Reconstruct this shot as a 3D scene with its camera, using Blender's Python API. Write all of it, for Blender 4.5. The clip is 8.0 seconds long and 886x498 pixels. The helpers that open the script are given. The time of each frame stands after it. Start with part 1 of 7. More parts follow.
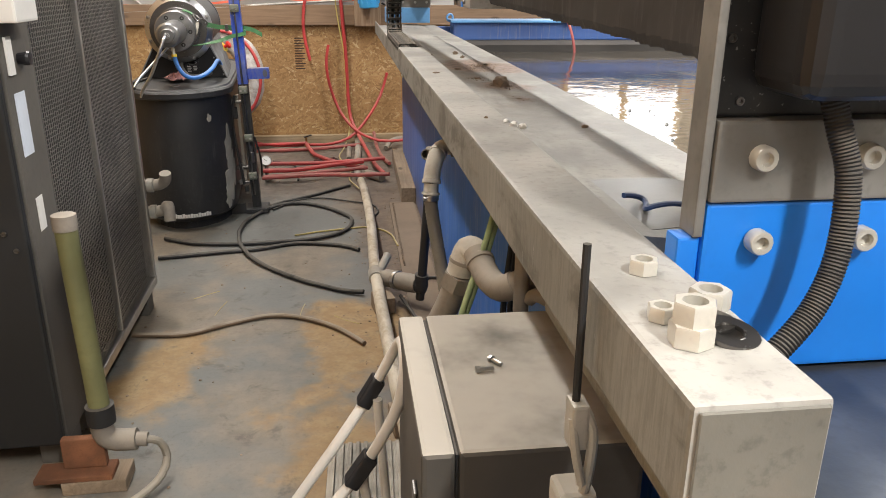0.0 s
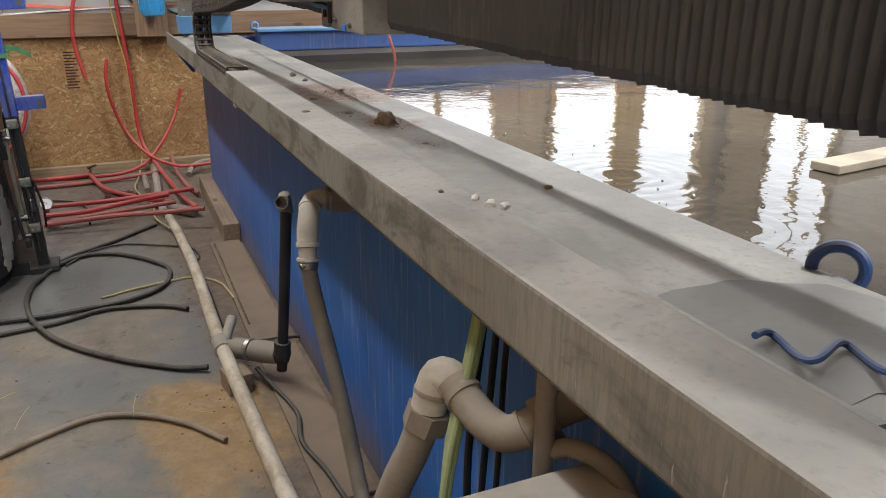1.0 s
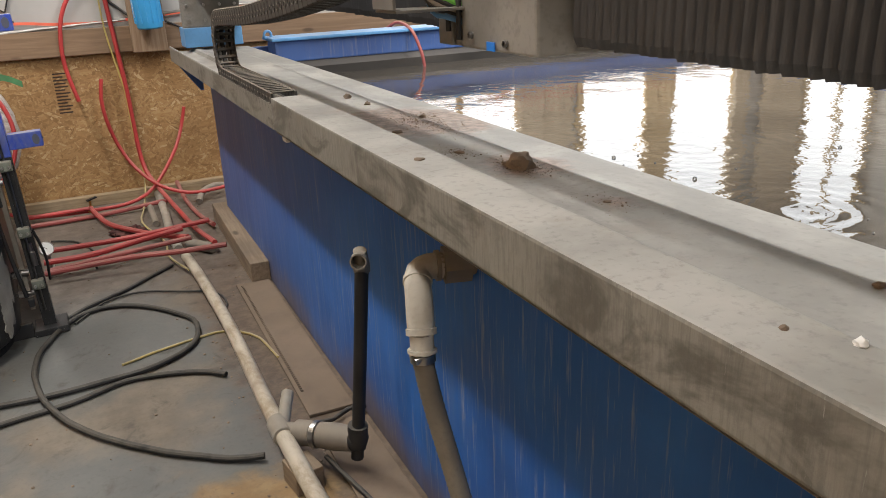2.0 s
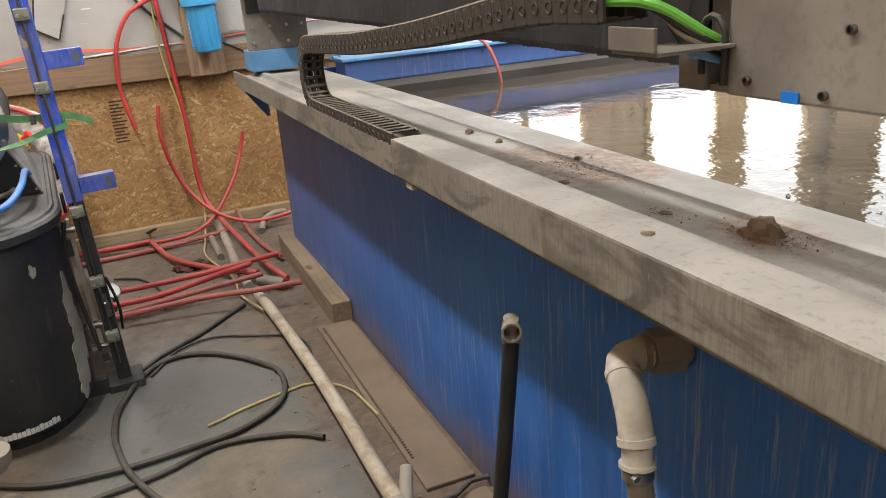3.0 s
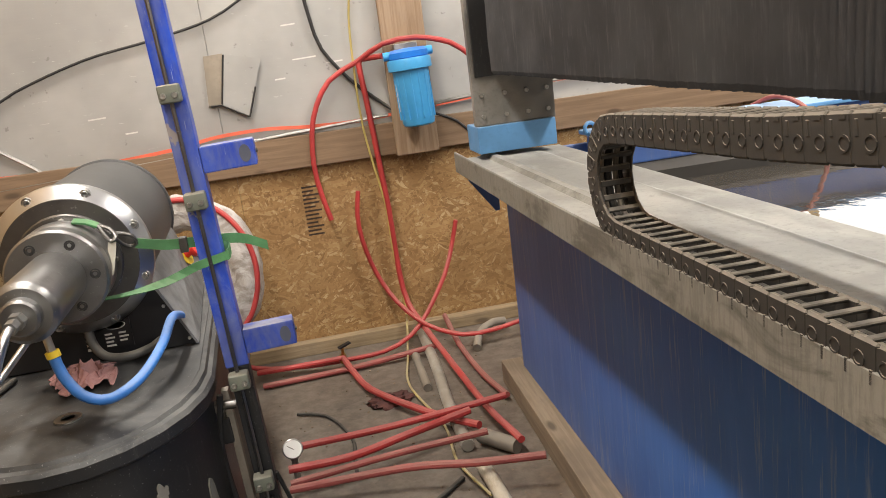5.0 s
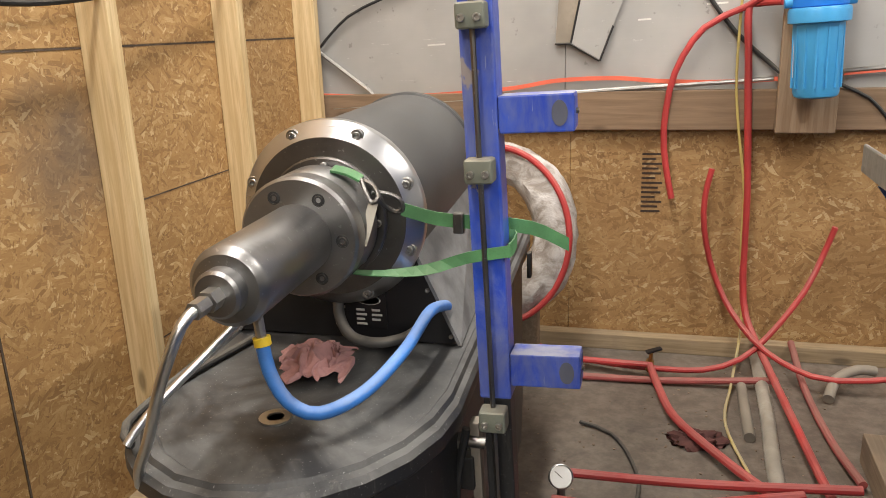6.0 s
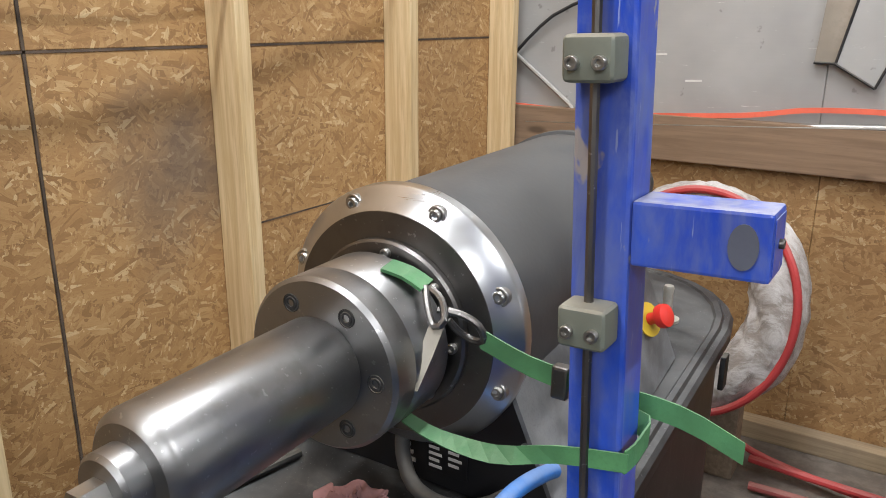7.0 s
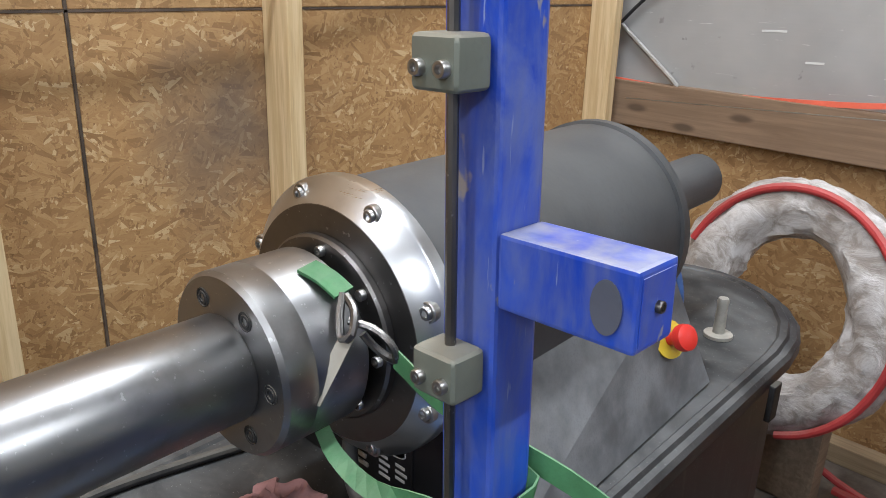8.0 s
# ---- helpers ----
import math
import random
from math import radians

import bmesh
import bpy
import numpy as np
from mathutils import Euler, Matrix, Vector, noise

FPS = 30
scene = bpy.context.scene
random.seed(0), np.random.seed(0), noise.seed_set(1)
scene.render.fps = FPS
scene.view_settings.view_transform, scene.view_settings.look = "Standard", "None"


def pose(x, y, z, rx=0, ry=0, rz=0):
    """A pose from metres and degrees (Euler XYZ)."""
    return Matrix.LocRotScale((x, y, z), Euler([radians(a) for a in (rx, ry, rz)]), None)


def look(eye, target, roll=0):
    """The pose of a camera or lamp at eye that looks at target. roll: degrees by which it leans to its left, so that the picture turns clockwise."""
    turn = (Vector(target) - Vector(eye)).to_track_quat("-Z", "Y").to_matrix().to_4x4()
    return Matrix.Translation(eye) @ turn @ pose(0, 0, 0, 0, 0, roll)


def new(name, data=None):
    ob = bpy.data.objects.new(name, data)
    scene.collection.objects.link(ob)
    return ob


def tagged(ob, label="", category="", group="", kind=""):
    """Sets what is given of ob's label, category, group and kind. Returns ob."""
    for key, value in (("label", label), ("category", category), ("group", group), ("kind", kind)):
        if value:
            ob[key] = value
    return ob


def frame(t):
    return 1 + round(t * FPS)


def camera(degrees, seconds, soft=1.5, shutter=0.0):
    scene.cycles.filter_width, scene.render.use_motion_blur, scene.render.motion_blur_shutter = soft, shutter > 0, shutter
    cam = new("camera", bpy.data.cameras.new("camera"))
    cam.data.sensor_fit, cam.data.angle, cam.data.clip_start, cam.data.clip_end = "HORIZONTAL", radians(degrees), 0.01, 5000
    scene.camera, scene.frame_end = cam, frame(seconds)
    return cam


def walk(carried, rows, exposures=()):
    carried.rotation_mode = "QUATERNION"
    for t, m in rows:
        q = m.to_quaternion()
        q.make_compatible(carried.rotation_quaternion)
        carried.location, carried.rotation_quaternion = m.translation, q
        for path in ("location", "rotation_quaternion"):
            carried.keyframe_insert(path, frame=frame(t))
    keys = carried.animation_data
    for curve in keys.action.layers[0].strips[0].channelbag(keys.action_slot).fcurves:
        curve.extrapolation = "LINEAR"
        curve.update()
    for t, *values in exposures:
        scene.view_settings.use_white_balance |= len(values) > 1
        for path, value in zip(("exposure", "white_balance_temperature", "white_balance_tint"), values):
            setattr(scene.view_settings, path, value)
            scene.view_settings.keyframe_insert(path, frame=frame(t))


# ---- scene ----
cam = camera(59.6, 8.0, soft=0.9)
PATH = [
    (0, (0.232, 0.338, 1.184), (0.508, 2.205, 0.523), 0.4),
    (0.5, (0.183, 0.586, 1.217), (0.677, 2.408, 0.556), -0.2),
    (1, (0.095, 0.812, 1.219), (0.881, 2.526, 0.553), 0.2),
    (1.2, (0.085, 0.916, 1.219), (0.902, 2.612, 0.544), -1.3),
    (2.3, (-0.021, 1.491, 1.237), (0.772, 3.196, 0.556), -3.1),
    (2.5, (-0.059, 1.567, 1.258), (0.718, 3.28, 0.578), -3.7),
    (3, (-0.08, 1.718, 1.268), (0.665, 3.45, 0.602), -4.6),
    (3.5, (-0.003, 1.962, 1.269), (0.693, 3.74, 0.676), -4.7),
    (4, (0.024, 2.199, 1.273), (0.585, 4.034, 0.709), -4.1),
    (4.2, (0.016, 2.302, 1.279), (0.56, 4.146, 0.729), -4.0),
    (5.3, (0.006, 2.965, 1.257), (0.129, 4.906, 0.792), -8.0),
    (5.5, (0.037, 3.083, 1.256), (-0.05, 5.028, 0.796), -6.7),
    (6, (0.029, 3.304, 1.236), (-0.48, 5.159, 0.688), -2.0),
    (6.5, (-0.026, 3.577, 1.261), (-0.702, 5.367, 0.679), 0.3),
    (7, (0.017, 3.808, 1.28), (-1.024, 5.418, 0.708), 0.4),
    (7.5, (0.095, 3.991, 1.294), (-1.192, 5.411, 0.723), 1.2),
    (8, (0.13, 4.017, 1.305), (-1.179, 5.37, 0.629), 1.9),
]
walk(cam, [(t, look(eye, target, roll)) for t, eye, target, roll in PATH],
     exposures=[(0.0, 0.30, 6500, 10), (0.5, 0.2, 6350, 10), (1.0, -0.1, 6150, 10), (1.2, -0.1, 6150, 10), (2.5, 0.16, 6550, 10), (3.0, 0.2, 6550, 10), (4.0, 0.2, 6650, 10), (5.5, 0.24, 6850, 10), (6.0, 0.2, 6750, 10), (7.0, 0.06, 6000, 9), (8.0, -0.05, 5700, 8)])

# ---- world, lights ----
world = bpy.data.worlds.new("world")
scene.world = world
world.use_nodes = True
world.node_tree.nodes["Background"].inputs["Color"].default_value = (0.75, 0.82, 0.9, 1)
world.node_tree.nodes["Background"].inputs["Strength"].default_value = 0.5
scene.view_settings.exposure = 0.0


def area_lamp(name, m, sx, sy, power, colour):
    data = bpy.data.lights.new(name, "AREA")
    data.shape, data.size, data.size_y, data.energy, data.color = "RECTANGLE", sx, sy, power, colour
    ob = new(name, data)
    ob.matrix_basis = m
    return ob


# first three hang over the aisle; the rest are fill, strongest for the gantry front
LAMP_ROWS = [(-0.65, 0.9), (-0.55, 2.9), (-0.5, 4.9), (2.4, 1.2), (2.4, 4.4), (-0.9, -1.6), (1.3, -1.5), (4.4, 2.8)]
LAMP_POWER = [18, 50, 72, 118, 86, 26, 185, 66]
for (lx, ly), power in zip(LAMP_ROWS, LAMP_POWER):
    area_lamp("ceiling_lamp", pose(lx, ly, 3.55, 0, 0, 0), 0.14, 1.2, power, (1.0, 0.965, 0.92))

# ---- tools for building ----
TANK = pose(0.4325, 0, 0.034, 0, 0, -1.16)
GANTRY = TANK @ pose(-0.024, -0.045, 0.004)
ON_WALL = pose(-0.012, 0, 0.004, 0, -2.3, 0)      # what hangs on the far wall
IDENT = Matrix.Identity(4)


def thing(name, m, label, category, group="", kind=""):
    ob = new(name)
    ob.empty_display_size = 0.05
    ob.matrix_basis = m
    return tagged(ob, label, category, group, kind)


def finish(bm, smooth):
    bmesh.ops.recalc_face_normals(bm, faces=bm.faces[:])
    for f in bm.faces:
        f.smooth = smooth
    if smooth:
        for e in bm.edges:
            if len(e.link_faces) == 2 and e.calc_face_angle(0) > 0.6:
                e.smooth = False


def part(name, bm, material, parent=None, label="", smooth=False):
    finish(bm, smooth)
    me = bpy.data.meshes.new(name)
    bm.to_mesh(me)
    bm.free()
    me.materials.append(material)
    ob = new(name, me)
    ob.parent = parent
    return tagged(ob, label) if label else ob


def solo(name, bm, material, label, category, group="", kind="", m=IDENT, smooth=False):
    ob = part(name, bm, material, None, "", smooth)
    ob.matrix_basis = m
    return tagged(ob, label, category, group, kind)


def same_mesh(ob, name, m, parent):
    o = new(name, ob.data)
    o.parent = parent
    o.matrix_basis = m
    return o


def box(bm, x0, y0, z0, x1, y1, z1, bevel=0.0, m=None, segments=2):
    made = bmesh.ops.create_cube(bm, size=1)["verts"]
    for v in made:
        v.co = Vector((x0 + (v.co.x + 0.5) * (x1 - x0), y0 + (v.co.y + 0.5) * (y1 - y0), z0 + (v.co.z + 0.5) * (z1 - z0)))
    if bevel:
        edges = {e for v in made for e in v.link_edges}
        out = bmesh.ops.bevel(bm, geom=list(edges), offset=bevel, segments=segments, affect="EDGES", profile=0.6)
        made = list({v for f in out["faces"] for v in f.verts} | {v for v in made if v.is_valid})
    if m is not None:
        bmesh.ops.transform(bm, matrix=m, verts=made)
    return bm


def smooth_line(pts, step):
    pts = [Vector(p) for p in pts]
    if len(pts) < 3:
        return pts
    ext = [2 * pts[0] - pts[1], *pts, 2 * pts[-1] - pts[-2]]
    out = []
    for i in range(1, len(ext) - 2):
        a, b, c, d = ext[i - 1], ext[i], ext[i + 1], ext[i + 2]
        n = max(2, int((c - b).length / step))
        for k in range(n):
            t = k / n
            out.append(0.5 * ((2 * b) + (c - a) * t + (2 * a - 5 * b + 4 * c - d) * t * t + (3 * b - a - 3 * c + d) * t ** 3))
    out.append(pts[-1])
    return out


def tube(bm, pts, r, seg=10, step=0.03, curved=True, ribs=0.0, hollow=False, wobble=0.0):
    line = smooth_line(pts, step) if curved else [Vector(p) for p in pts]
    if wobble:
        line = [p + Vector((noise.noise(p * 7) * wobble, noise.noise(p * 7 + Vector((5, 0, 0))) * wobble, 0)) for p in line]
    rings = []
    side = None
    for i, p in enumerate(line):
        d = (line[min(i + 1, len(line) - 1)] - line[max(i - 1, 0)]).normalized()
        if side is None:
            side = d.orthogonal().normalized()
        side = (side - d * side.dot(d)).normalized()
        up = d.cross(side)
        rr = r * (1 + ribs * (1 if i % 2 else -1)) if ribs else r
        rings.append([bm.verts.new(p + side * math.cos(a) * rr + up * math.sin(a) * rr) for a in [2 * math.pi * k / seg for k in range(seg)]])
    for a, b in zip(rings, rings[1:]):
        for k in range(seg):
            bm.faces.new((a[k], a[(k + 1) % seg], b[(k + 1) % seg], b[k]))
    for ring, nxt in ((rings[0], 1), (rings[-1], -2)):
        if hollow:
            c = sum((v.co for v in ring), Vector()) / seg
            inward = (line[1] - line[0] if ring is rings[0] else line[-2] - line[-1]).normalized() * r * 3
            lip = [bm.verts.new(c + (v.co - c) * 0.82) for v in ring]
            deep = [bm.verts.new(v.co + inward) for v in lip]
            for k in range(seg):
                q = (k + 1) % seg
                bm.faces.new((ring[k], ring[q], lip[q], lip[k]))
                bm.faces.new((lip[k], lip[q], deep[q], deep[k]))
            bm.faces.new(deep)
        else:
            bm.faces.new(ring)
    return bm


def lathe(bm, profile, m=IDENT, seg=32):
    """Turns rows of (radius, height) round the z axis of m."""
    rings = []
    for r, h in profile:
        if r < 1e-6:
            rings.append([bm.verts.new(m @ Vector((0, 0, h)))])
        else:
            rings.append([bm.verts.new(m @ Vector((r * math.cos(2 * math.pi * k / seg), r * math.sin(2 * math.pi * k / seg), h))) for k in range(seg)])
    for a, b in zip(rings, rings[1:]):
        for k in range(seg):
            q = (k + 1) % seg
            if len(a) == 1 and len(b) > 1:
                bm.faces.new((a[0], b[k], b[q]))
            elif len(b) == 1 and len(a) > 1:
                bm.faces.new((a[k], a[q], b[0]))
            elif len(a) > 1:
                bm.faces.new((a[k], a[q], b[q], b[k]))
    if len(rings[0]) > 1:
        bm.faces.new(rings[0])
    if len(rings[-1]) > 1:
        bm.faces.new(rings[-1])
    return bm


def prism(bm, outline, h0, h1, m=IDENT):
    """An outline in x, y lifted from h0 to h1 along z, then placed by m."""
    lo = [bm.verts.new(m @ Vector((x, y, h0))) for x, y in outline]
    hi = [bm.verts.new(m @ Vector((x, y, h1))) for x, y in outline]
    n = len(lo)
    for k in range(n):
        bm.faces.new((lo[k], lo[(k + 1) % n], hi[(k + 1) % n], hi[k]))
    bm.faces.new(lo)
    bm.faces.new(hi)
    return bm


def hexagon(bm, r, h0, h1, m=IDENT, hole=0.0):
    ring = [(r * math.cos(math.pi / 3 * k), r * math.sin(math.pi / 3 * k)) for k in range(6)]
    if not hole:
        return prism(bm, ring, h0, h1, m)
    lathe_in = [(hole, h1), (hole, h0)]
    seg = 24
    outer = []
    for k in range(seg):
        a = 2 * math.pi * k / seg
        w = (a % (math.pi / 3)) - math.pi / 6
        rr = r * math.cos(math.pi / 6) / math.cos(w)
        outer.append((rr * math.cos(a), rr * math.sin(a)))
    rows = []
    for ring2, h in ((outer, h0), (outer, h1 - 0.12 * (h1 - h0)), ([(x * 0.93, y * 0.93) for x, y in outer], h1)):
        rows.append([bm.verts.new(m @ Vector((x, y, h))) for x, y in ring2])
    for rr, h in lathe_in:
        rows.append([bm.verts.new(m @ Vector((rr * math.cos(2 * math.pi * k / seg), rr * math.sin(2 * math.pi * k / seg), h))) for k in range(seg)])
    rows.append(rows[0])
    for a, b in zip(rows, rows[1:]):
        for k in range(seg):
            bm.faces.new((a[k], a[(k + 1) % seg], b[(k + 1) % seg], b[k]))
    return bm


def ribbon(bm, pts, width_dirs, width, thick, step=0.02):
    """A flat strap along a line; width_dirs gives the way its width points at each point."""
    line = smooth_line(pts, step)
    n = len(pts) - 1
    rows = []
    for i, p in enumerate(line):
        u = i / (len(line) - 1) * n
        k = min(int(u), n - 1)
        w = (Vector(width_dirs[k]).lerp(Vector(width_dirs[k + 1]), u - k)).normalized()
        d = (line[min(i + 1, len(line) - 1)] - line[max(i - 1, 0)]).normalized()
        nn = d.cross(w).normalized()
        rows.append([bm.verts.new(p + w * a * width / 2 + nn * b * thick / 2) for a, b in ((-1, -1), (1, -1), (1, 1), (-1, 1))])
    for a, b in zip(rows, rows[1:]):
        for k in range(4):
            bm.faces.new((a[k], a[(k + 1) % 4], b[(k + 1) % 4], b[k]))
    bm.faces.new(rows[0])
    bm.faces.new(rows[-1])
    return bm


def along_y(x, y, z, yaw=0.0):
    """A frame whose z axis runs along +y (then turned by yaw about the vertical)."""
    return pose(x, y, z, 0, 0, yaw) @ pose(0, 0, 0, -90, 0, 0)


def along_x(x, y, z):
    return pose(x, y, z, 0, 90, 0)


def between(a, b):
    a, b = Vector(a), Vector(b)
    return Matrix.Translation(a) @ (b - a).to_track_quat("Z", "Y").to_matrix().to_4x4(), (b - a).length


# ---- materials ----
class Nodes:
    def __init__(self, name):
        self.mat = bpy.data.materials.new(name)
        self.mat.use_nodes = True
        self.t = self.mat.node_tree
        self.bsdf = self.t.nodes["Principled BSDF"]
        self.coord = self.t.nodes.new("ShaderNodeTexCoord").outputs["Object"]

    def node(self, kind, values=None, **props):
        n = self.t.nodes.new(kind)
        if "operation" in props:
            n.operation = props["operation"]
        if "data_type" in props:
            n.data_type, n.blend_type = props["data_type"], props["blend_type"]
        if "interpolation_type" in props:
            n.interpolation_type = props["interpolation_type"]
        for k, v in (values or {}).items():
            if hasattr(v, "is_output"):
                self.t.links.new(v, n.inputs[k])
            else:
                n.inputs[k].default_value = v
        return n

    def stretched(self, sx, sy, sz, rz=0.0):
        return self.node("ShaderNodeMapping", {"Vector": self.coord, "Scale": (sx, sy, sz), "Rotation": (0, 0, rz)}).outputs["Vector"]

    def noise(self, scale, detail=4, rough=0.55, vector=None, distortion=0.0):
        n = self.node("ShaderNodeTexNoise", {"Vector": self.coord if vector is None else vector, "Scale": scale, "Detail": detail, "Roughness": rough, "Distortion": distortion})
        return n.outputs["Fac"]

    def ramp(self, fac, *stops):
        r = self.node("ShaderNodeValToRGB", {"Fac": fac})
        e = r.color_ramp.elements
        e[0].position, e[0].color = stops[0][0], (*stops[0][1], 1)
        e[1].position, e[1].color = stops[-1][0], (*stops[-1][1], 1)
        for p, c in stops[1:-1]:
            x = e.new(p)
            x.color = (*c, 1)
        return r.outputs["Color"]

    def steps(self, fac, a, b):
        return self.node("ShaderNodeMapRange", {"Value": fac, "From Min": a, "From Max": b}, interpolation_type="SMOOTHSTEP").outputs["Result"]

    def mix(self, fac, a, b, blend="MIX"):
        m = self.node("ShaderNodeMix", {"Factor": fac}, data_type="RGBA", blend_type=blend)
        for k, v in ((6, a), (7, b)):
            if hasattr(v, "is_output"):
                self.t.links.new(v, m.inputs[k])
            else:
                m.inputs[k].default_value = (*v, 1)
        return m.outputs[2]

    def times(self, a, b, op="MULTIPLY"):
        m = self.node("ShaderNodeMath", {0: a, 1: b}, operation=op)
        return m.outputs[0]

    def done(self, colour, rough=0.5, metal=0.0, bump=None, strength=0.2, distance=0.002, **more):
        for k, v in (("Base Color", colour), ("Roughness", rough), ("Metallic", metal), *more.items()):
            k = k.replace("_", " ")
            if hasattr(v, "is_output"):
                self.t.links.new(v, self.bsdf.inputs[k])
            elif isinstance(v, tuple):
                self.bsdf.inputs[k].default_value = (*v, 1)[:4] if len(v) == 3 else v
            else:
                self.bsdf.inputs[k].default_value = v
        if bump is not None:
            b = self.node("ShaderNodeBump", {"Height": bump, "Strength": strength, "Distance": distance})
            self.t.links.new(b.outputs["Normal"], self.bsdf.inputs["Normal"])
        return self.mat

    def height(self):
        sep = self.node("ShaderNodeSeparateXYZ", {"Vector": self.node("ShaderNodeNewGeometry").outputs["Position"]})
        return sep.outputs["Z"]

    def place(self):
        return self.node("ShaderNodeNewGeometry").outputs["Position"]

    def up(self):
        sep = self.node("ShaderNodeSeparateXYZ", {"Vector": self.node("ShaderNodeNewGeometry").outputs["Normal"]})
        return sep.outputs["Z"]


def plain(name, c, rough=0.5, metal=0.0, vary=0.25, scale=18, bump=0.1, dust=0.0, dust_colour=(0.36, 0.32, 0.26)):
    """Painted, moulded or metal surface with fine and broad variation, and dust where it lies upward."""
    n = Nodes(name)
    broad = n.noise(scale * 0.25, 3)
    fine = n.noise(scale * 6, 4)
    dark, light = tuple(x * (1 - vary) for x in c), tuple(min(1, x * (1 + vary)) for x in c)
    col = n.mix(n.steps(broad, 0.3, 0.7), dark, light)
    col = n.mix(n.times(n.steps(fine, 0.45, 0.75), 0.35), col, dark)
    r = n.node("ShaderNodeMapRange", {"Value": broad, "To Min": max(0.02, rough - 0.1), "To Max": min(1, rough + 0.12)}).outputs["Result"]
    if dust:
        fac = n.times(n.steps(n.times(n.noise(scale * 0.6, 5), n.steps(n.up(), -0.2, 0.8)), 0.2, 0.55), dust)
        col = n.mix(fac, col, dust_colour)
        r = n.mix(fac, r, (0.9, 0.9, 0.9))
    return n.done(col, r, metal, fine, bump, 0.001)


def make_osb(name, tint=1.0, axes="yz", soot=None):
    n = Nodes(name)
    warp = n.node("ShaderNodeTexNoise", {"Vector": n.coord, "Scale": 9.0, "Detail": 2.0})
    push = n.node("ShaderNodeVectorMath", {0: warp.outputs["Color"], 1: (0.03, 0.03, 0.03)}, operation="MULTIPLY").outputs["Vector"]
    shifted = n.node("ShaderNodeVectorMath", {0: n.coord, 1: push}, operation="ADD").outputs["Vector"]
    flakes, grains = [], []
    for s1, s2, rot in ((15, 95, 0.16), (18, 88, -0.45), (21, 110, 0.75), (30, 120, -1.15), (70, 26, 0.1)):
        # long flakes lying in the sheet, each layer turned its own way
        rotation = (rot, 0, 0) if axes == "yz" else (0, rot, 0)
        scale = (0, s1, s2) if axes == "yz" else (s1 * 0.75, 0, s2 * 0.75)
        turned = n.node("ShaderNodeMapping", {"Vector": shifted, "Rotation": rotation}).outputs["Vector"]
        v = n.node("ShaderNodeMapping", {"Vector": turned, "Scale": scale, "Location": (s2 * 0.37, s1 * 1.3, rot * 9)}).outputs["Vector"]
        vor = n.node("ShaderNodeTexVoronoi", {"Vector": v, "Scale": 1.0, "Randomness": 1.0})
        sep = n.node("ShaderNodeSeparateColor", {"Color": vor.outputs["Color"]})
        flakes.append(sep.outputs[0])
        grains.append(n.noise(4.0, 4, 0.65, v))
    a, g = flakes[0], grains[0]
    for k, (scale, lo) in enumerate(((19, 0.50), (25, 0.54), (33, 0.57), (42, 0.60))):
        pick = n.steps(n.noise(scale, 3, 0.6), lo, lo + 0.015)
        a = n.mix(pick, a, flakes[k + 1])
        g = n.mix(pick, g, grains[k + 1])
    c = lambda r, gg, b: (r * tint, gg * tint, b * tint)
    col = n.ramp(a, (0.0, c(0.265, 0.145, 0.055)), (0.3, c(0.36, 0.205, 0.080)), (0.65, c(0.415, 0.248, 0.100)), (0.9, c(0.475, 0.305, 0.135)), (1.0, c(0.60, 0.44, 0.24)))
    col = n.mix(n.times(n.steps(g, 0.48, 0.75), 0.45), col, c(0.24, 0.125, 0.045))
    col = n.mix(n.times(n.steps(n.noise(1.8, 4), 0.45, 0.75), 0.4), col, c(0.27, 0.145, 0.055))
    col = n.mix(n.times(n.steps(n.noise(55, 3), 0.66, 0.72), 0.5), col, c(0.12, 0.06, 0.025))
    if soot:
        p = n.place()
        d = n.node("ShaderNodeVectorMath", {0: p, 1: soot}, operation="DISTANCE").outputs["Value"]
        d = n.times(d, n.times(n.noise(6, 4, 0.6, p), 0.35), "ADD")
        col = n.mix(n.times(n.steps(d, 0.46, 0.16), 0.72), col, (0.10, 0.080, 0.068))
    h2 = n.times(n.times(a, 0.7), n.times(g, 0.5), "ADD")
    return n.done(col, n.node("ShaderNodeMapRange", {"Value": g, "To Min": 0.5, "To Max": 0.8}).outputs["Result"], 0.0, h2, 0.55, 0.002)


def make_wood(name, c1, c2, axis="z", rough=0.7, dirt=0.0, knots=True):
    n = Nodes(name)
    s = {"x": (1.2, 26, 26), "y": (26, 1.2, 26), "z": (26, 26, 1.2)}[axis]
    grain = n.noise(2.2, 5, 0.6, n.stretched(*s), 0.6)
    fine = n.noise(9, 3, 0.6, n.stretched(*s))
    col = n.mix(n.steps(grain, 0.3, 0.72), c1, c2)
    col = n.mix(n.times(n.steps(fine, 0.5, 0.8), 0.4), col, tuple(x * 0.62 for x in c1))
    if knots:
        kn = {"x": (3.2, 9, 9), "y": (9, 3.2, 9), "z": (9, 9, 3.2)}[axis]
        vor = n.node("ShaderNodeTexVoronoi", {"Vector": n.stretched(*kn), "Scale": 1.0}).outputs["Distance"]
        col = n.mix(n.times(n.steps(vor, 0.16, 0.06), 0.8), col, tuple(x * 0.35 for x in c1))
    if dirt:
        col = n.mix(n.times(n.steps(n.noise(5, 5), 0.4, 0.7), dirt), col, (0.13, 0.10, 0.075))
    return n.done(col, rough, 0.0, grain, 0.25, 0.0015)


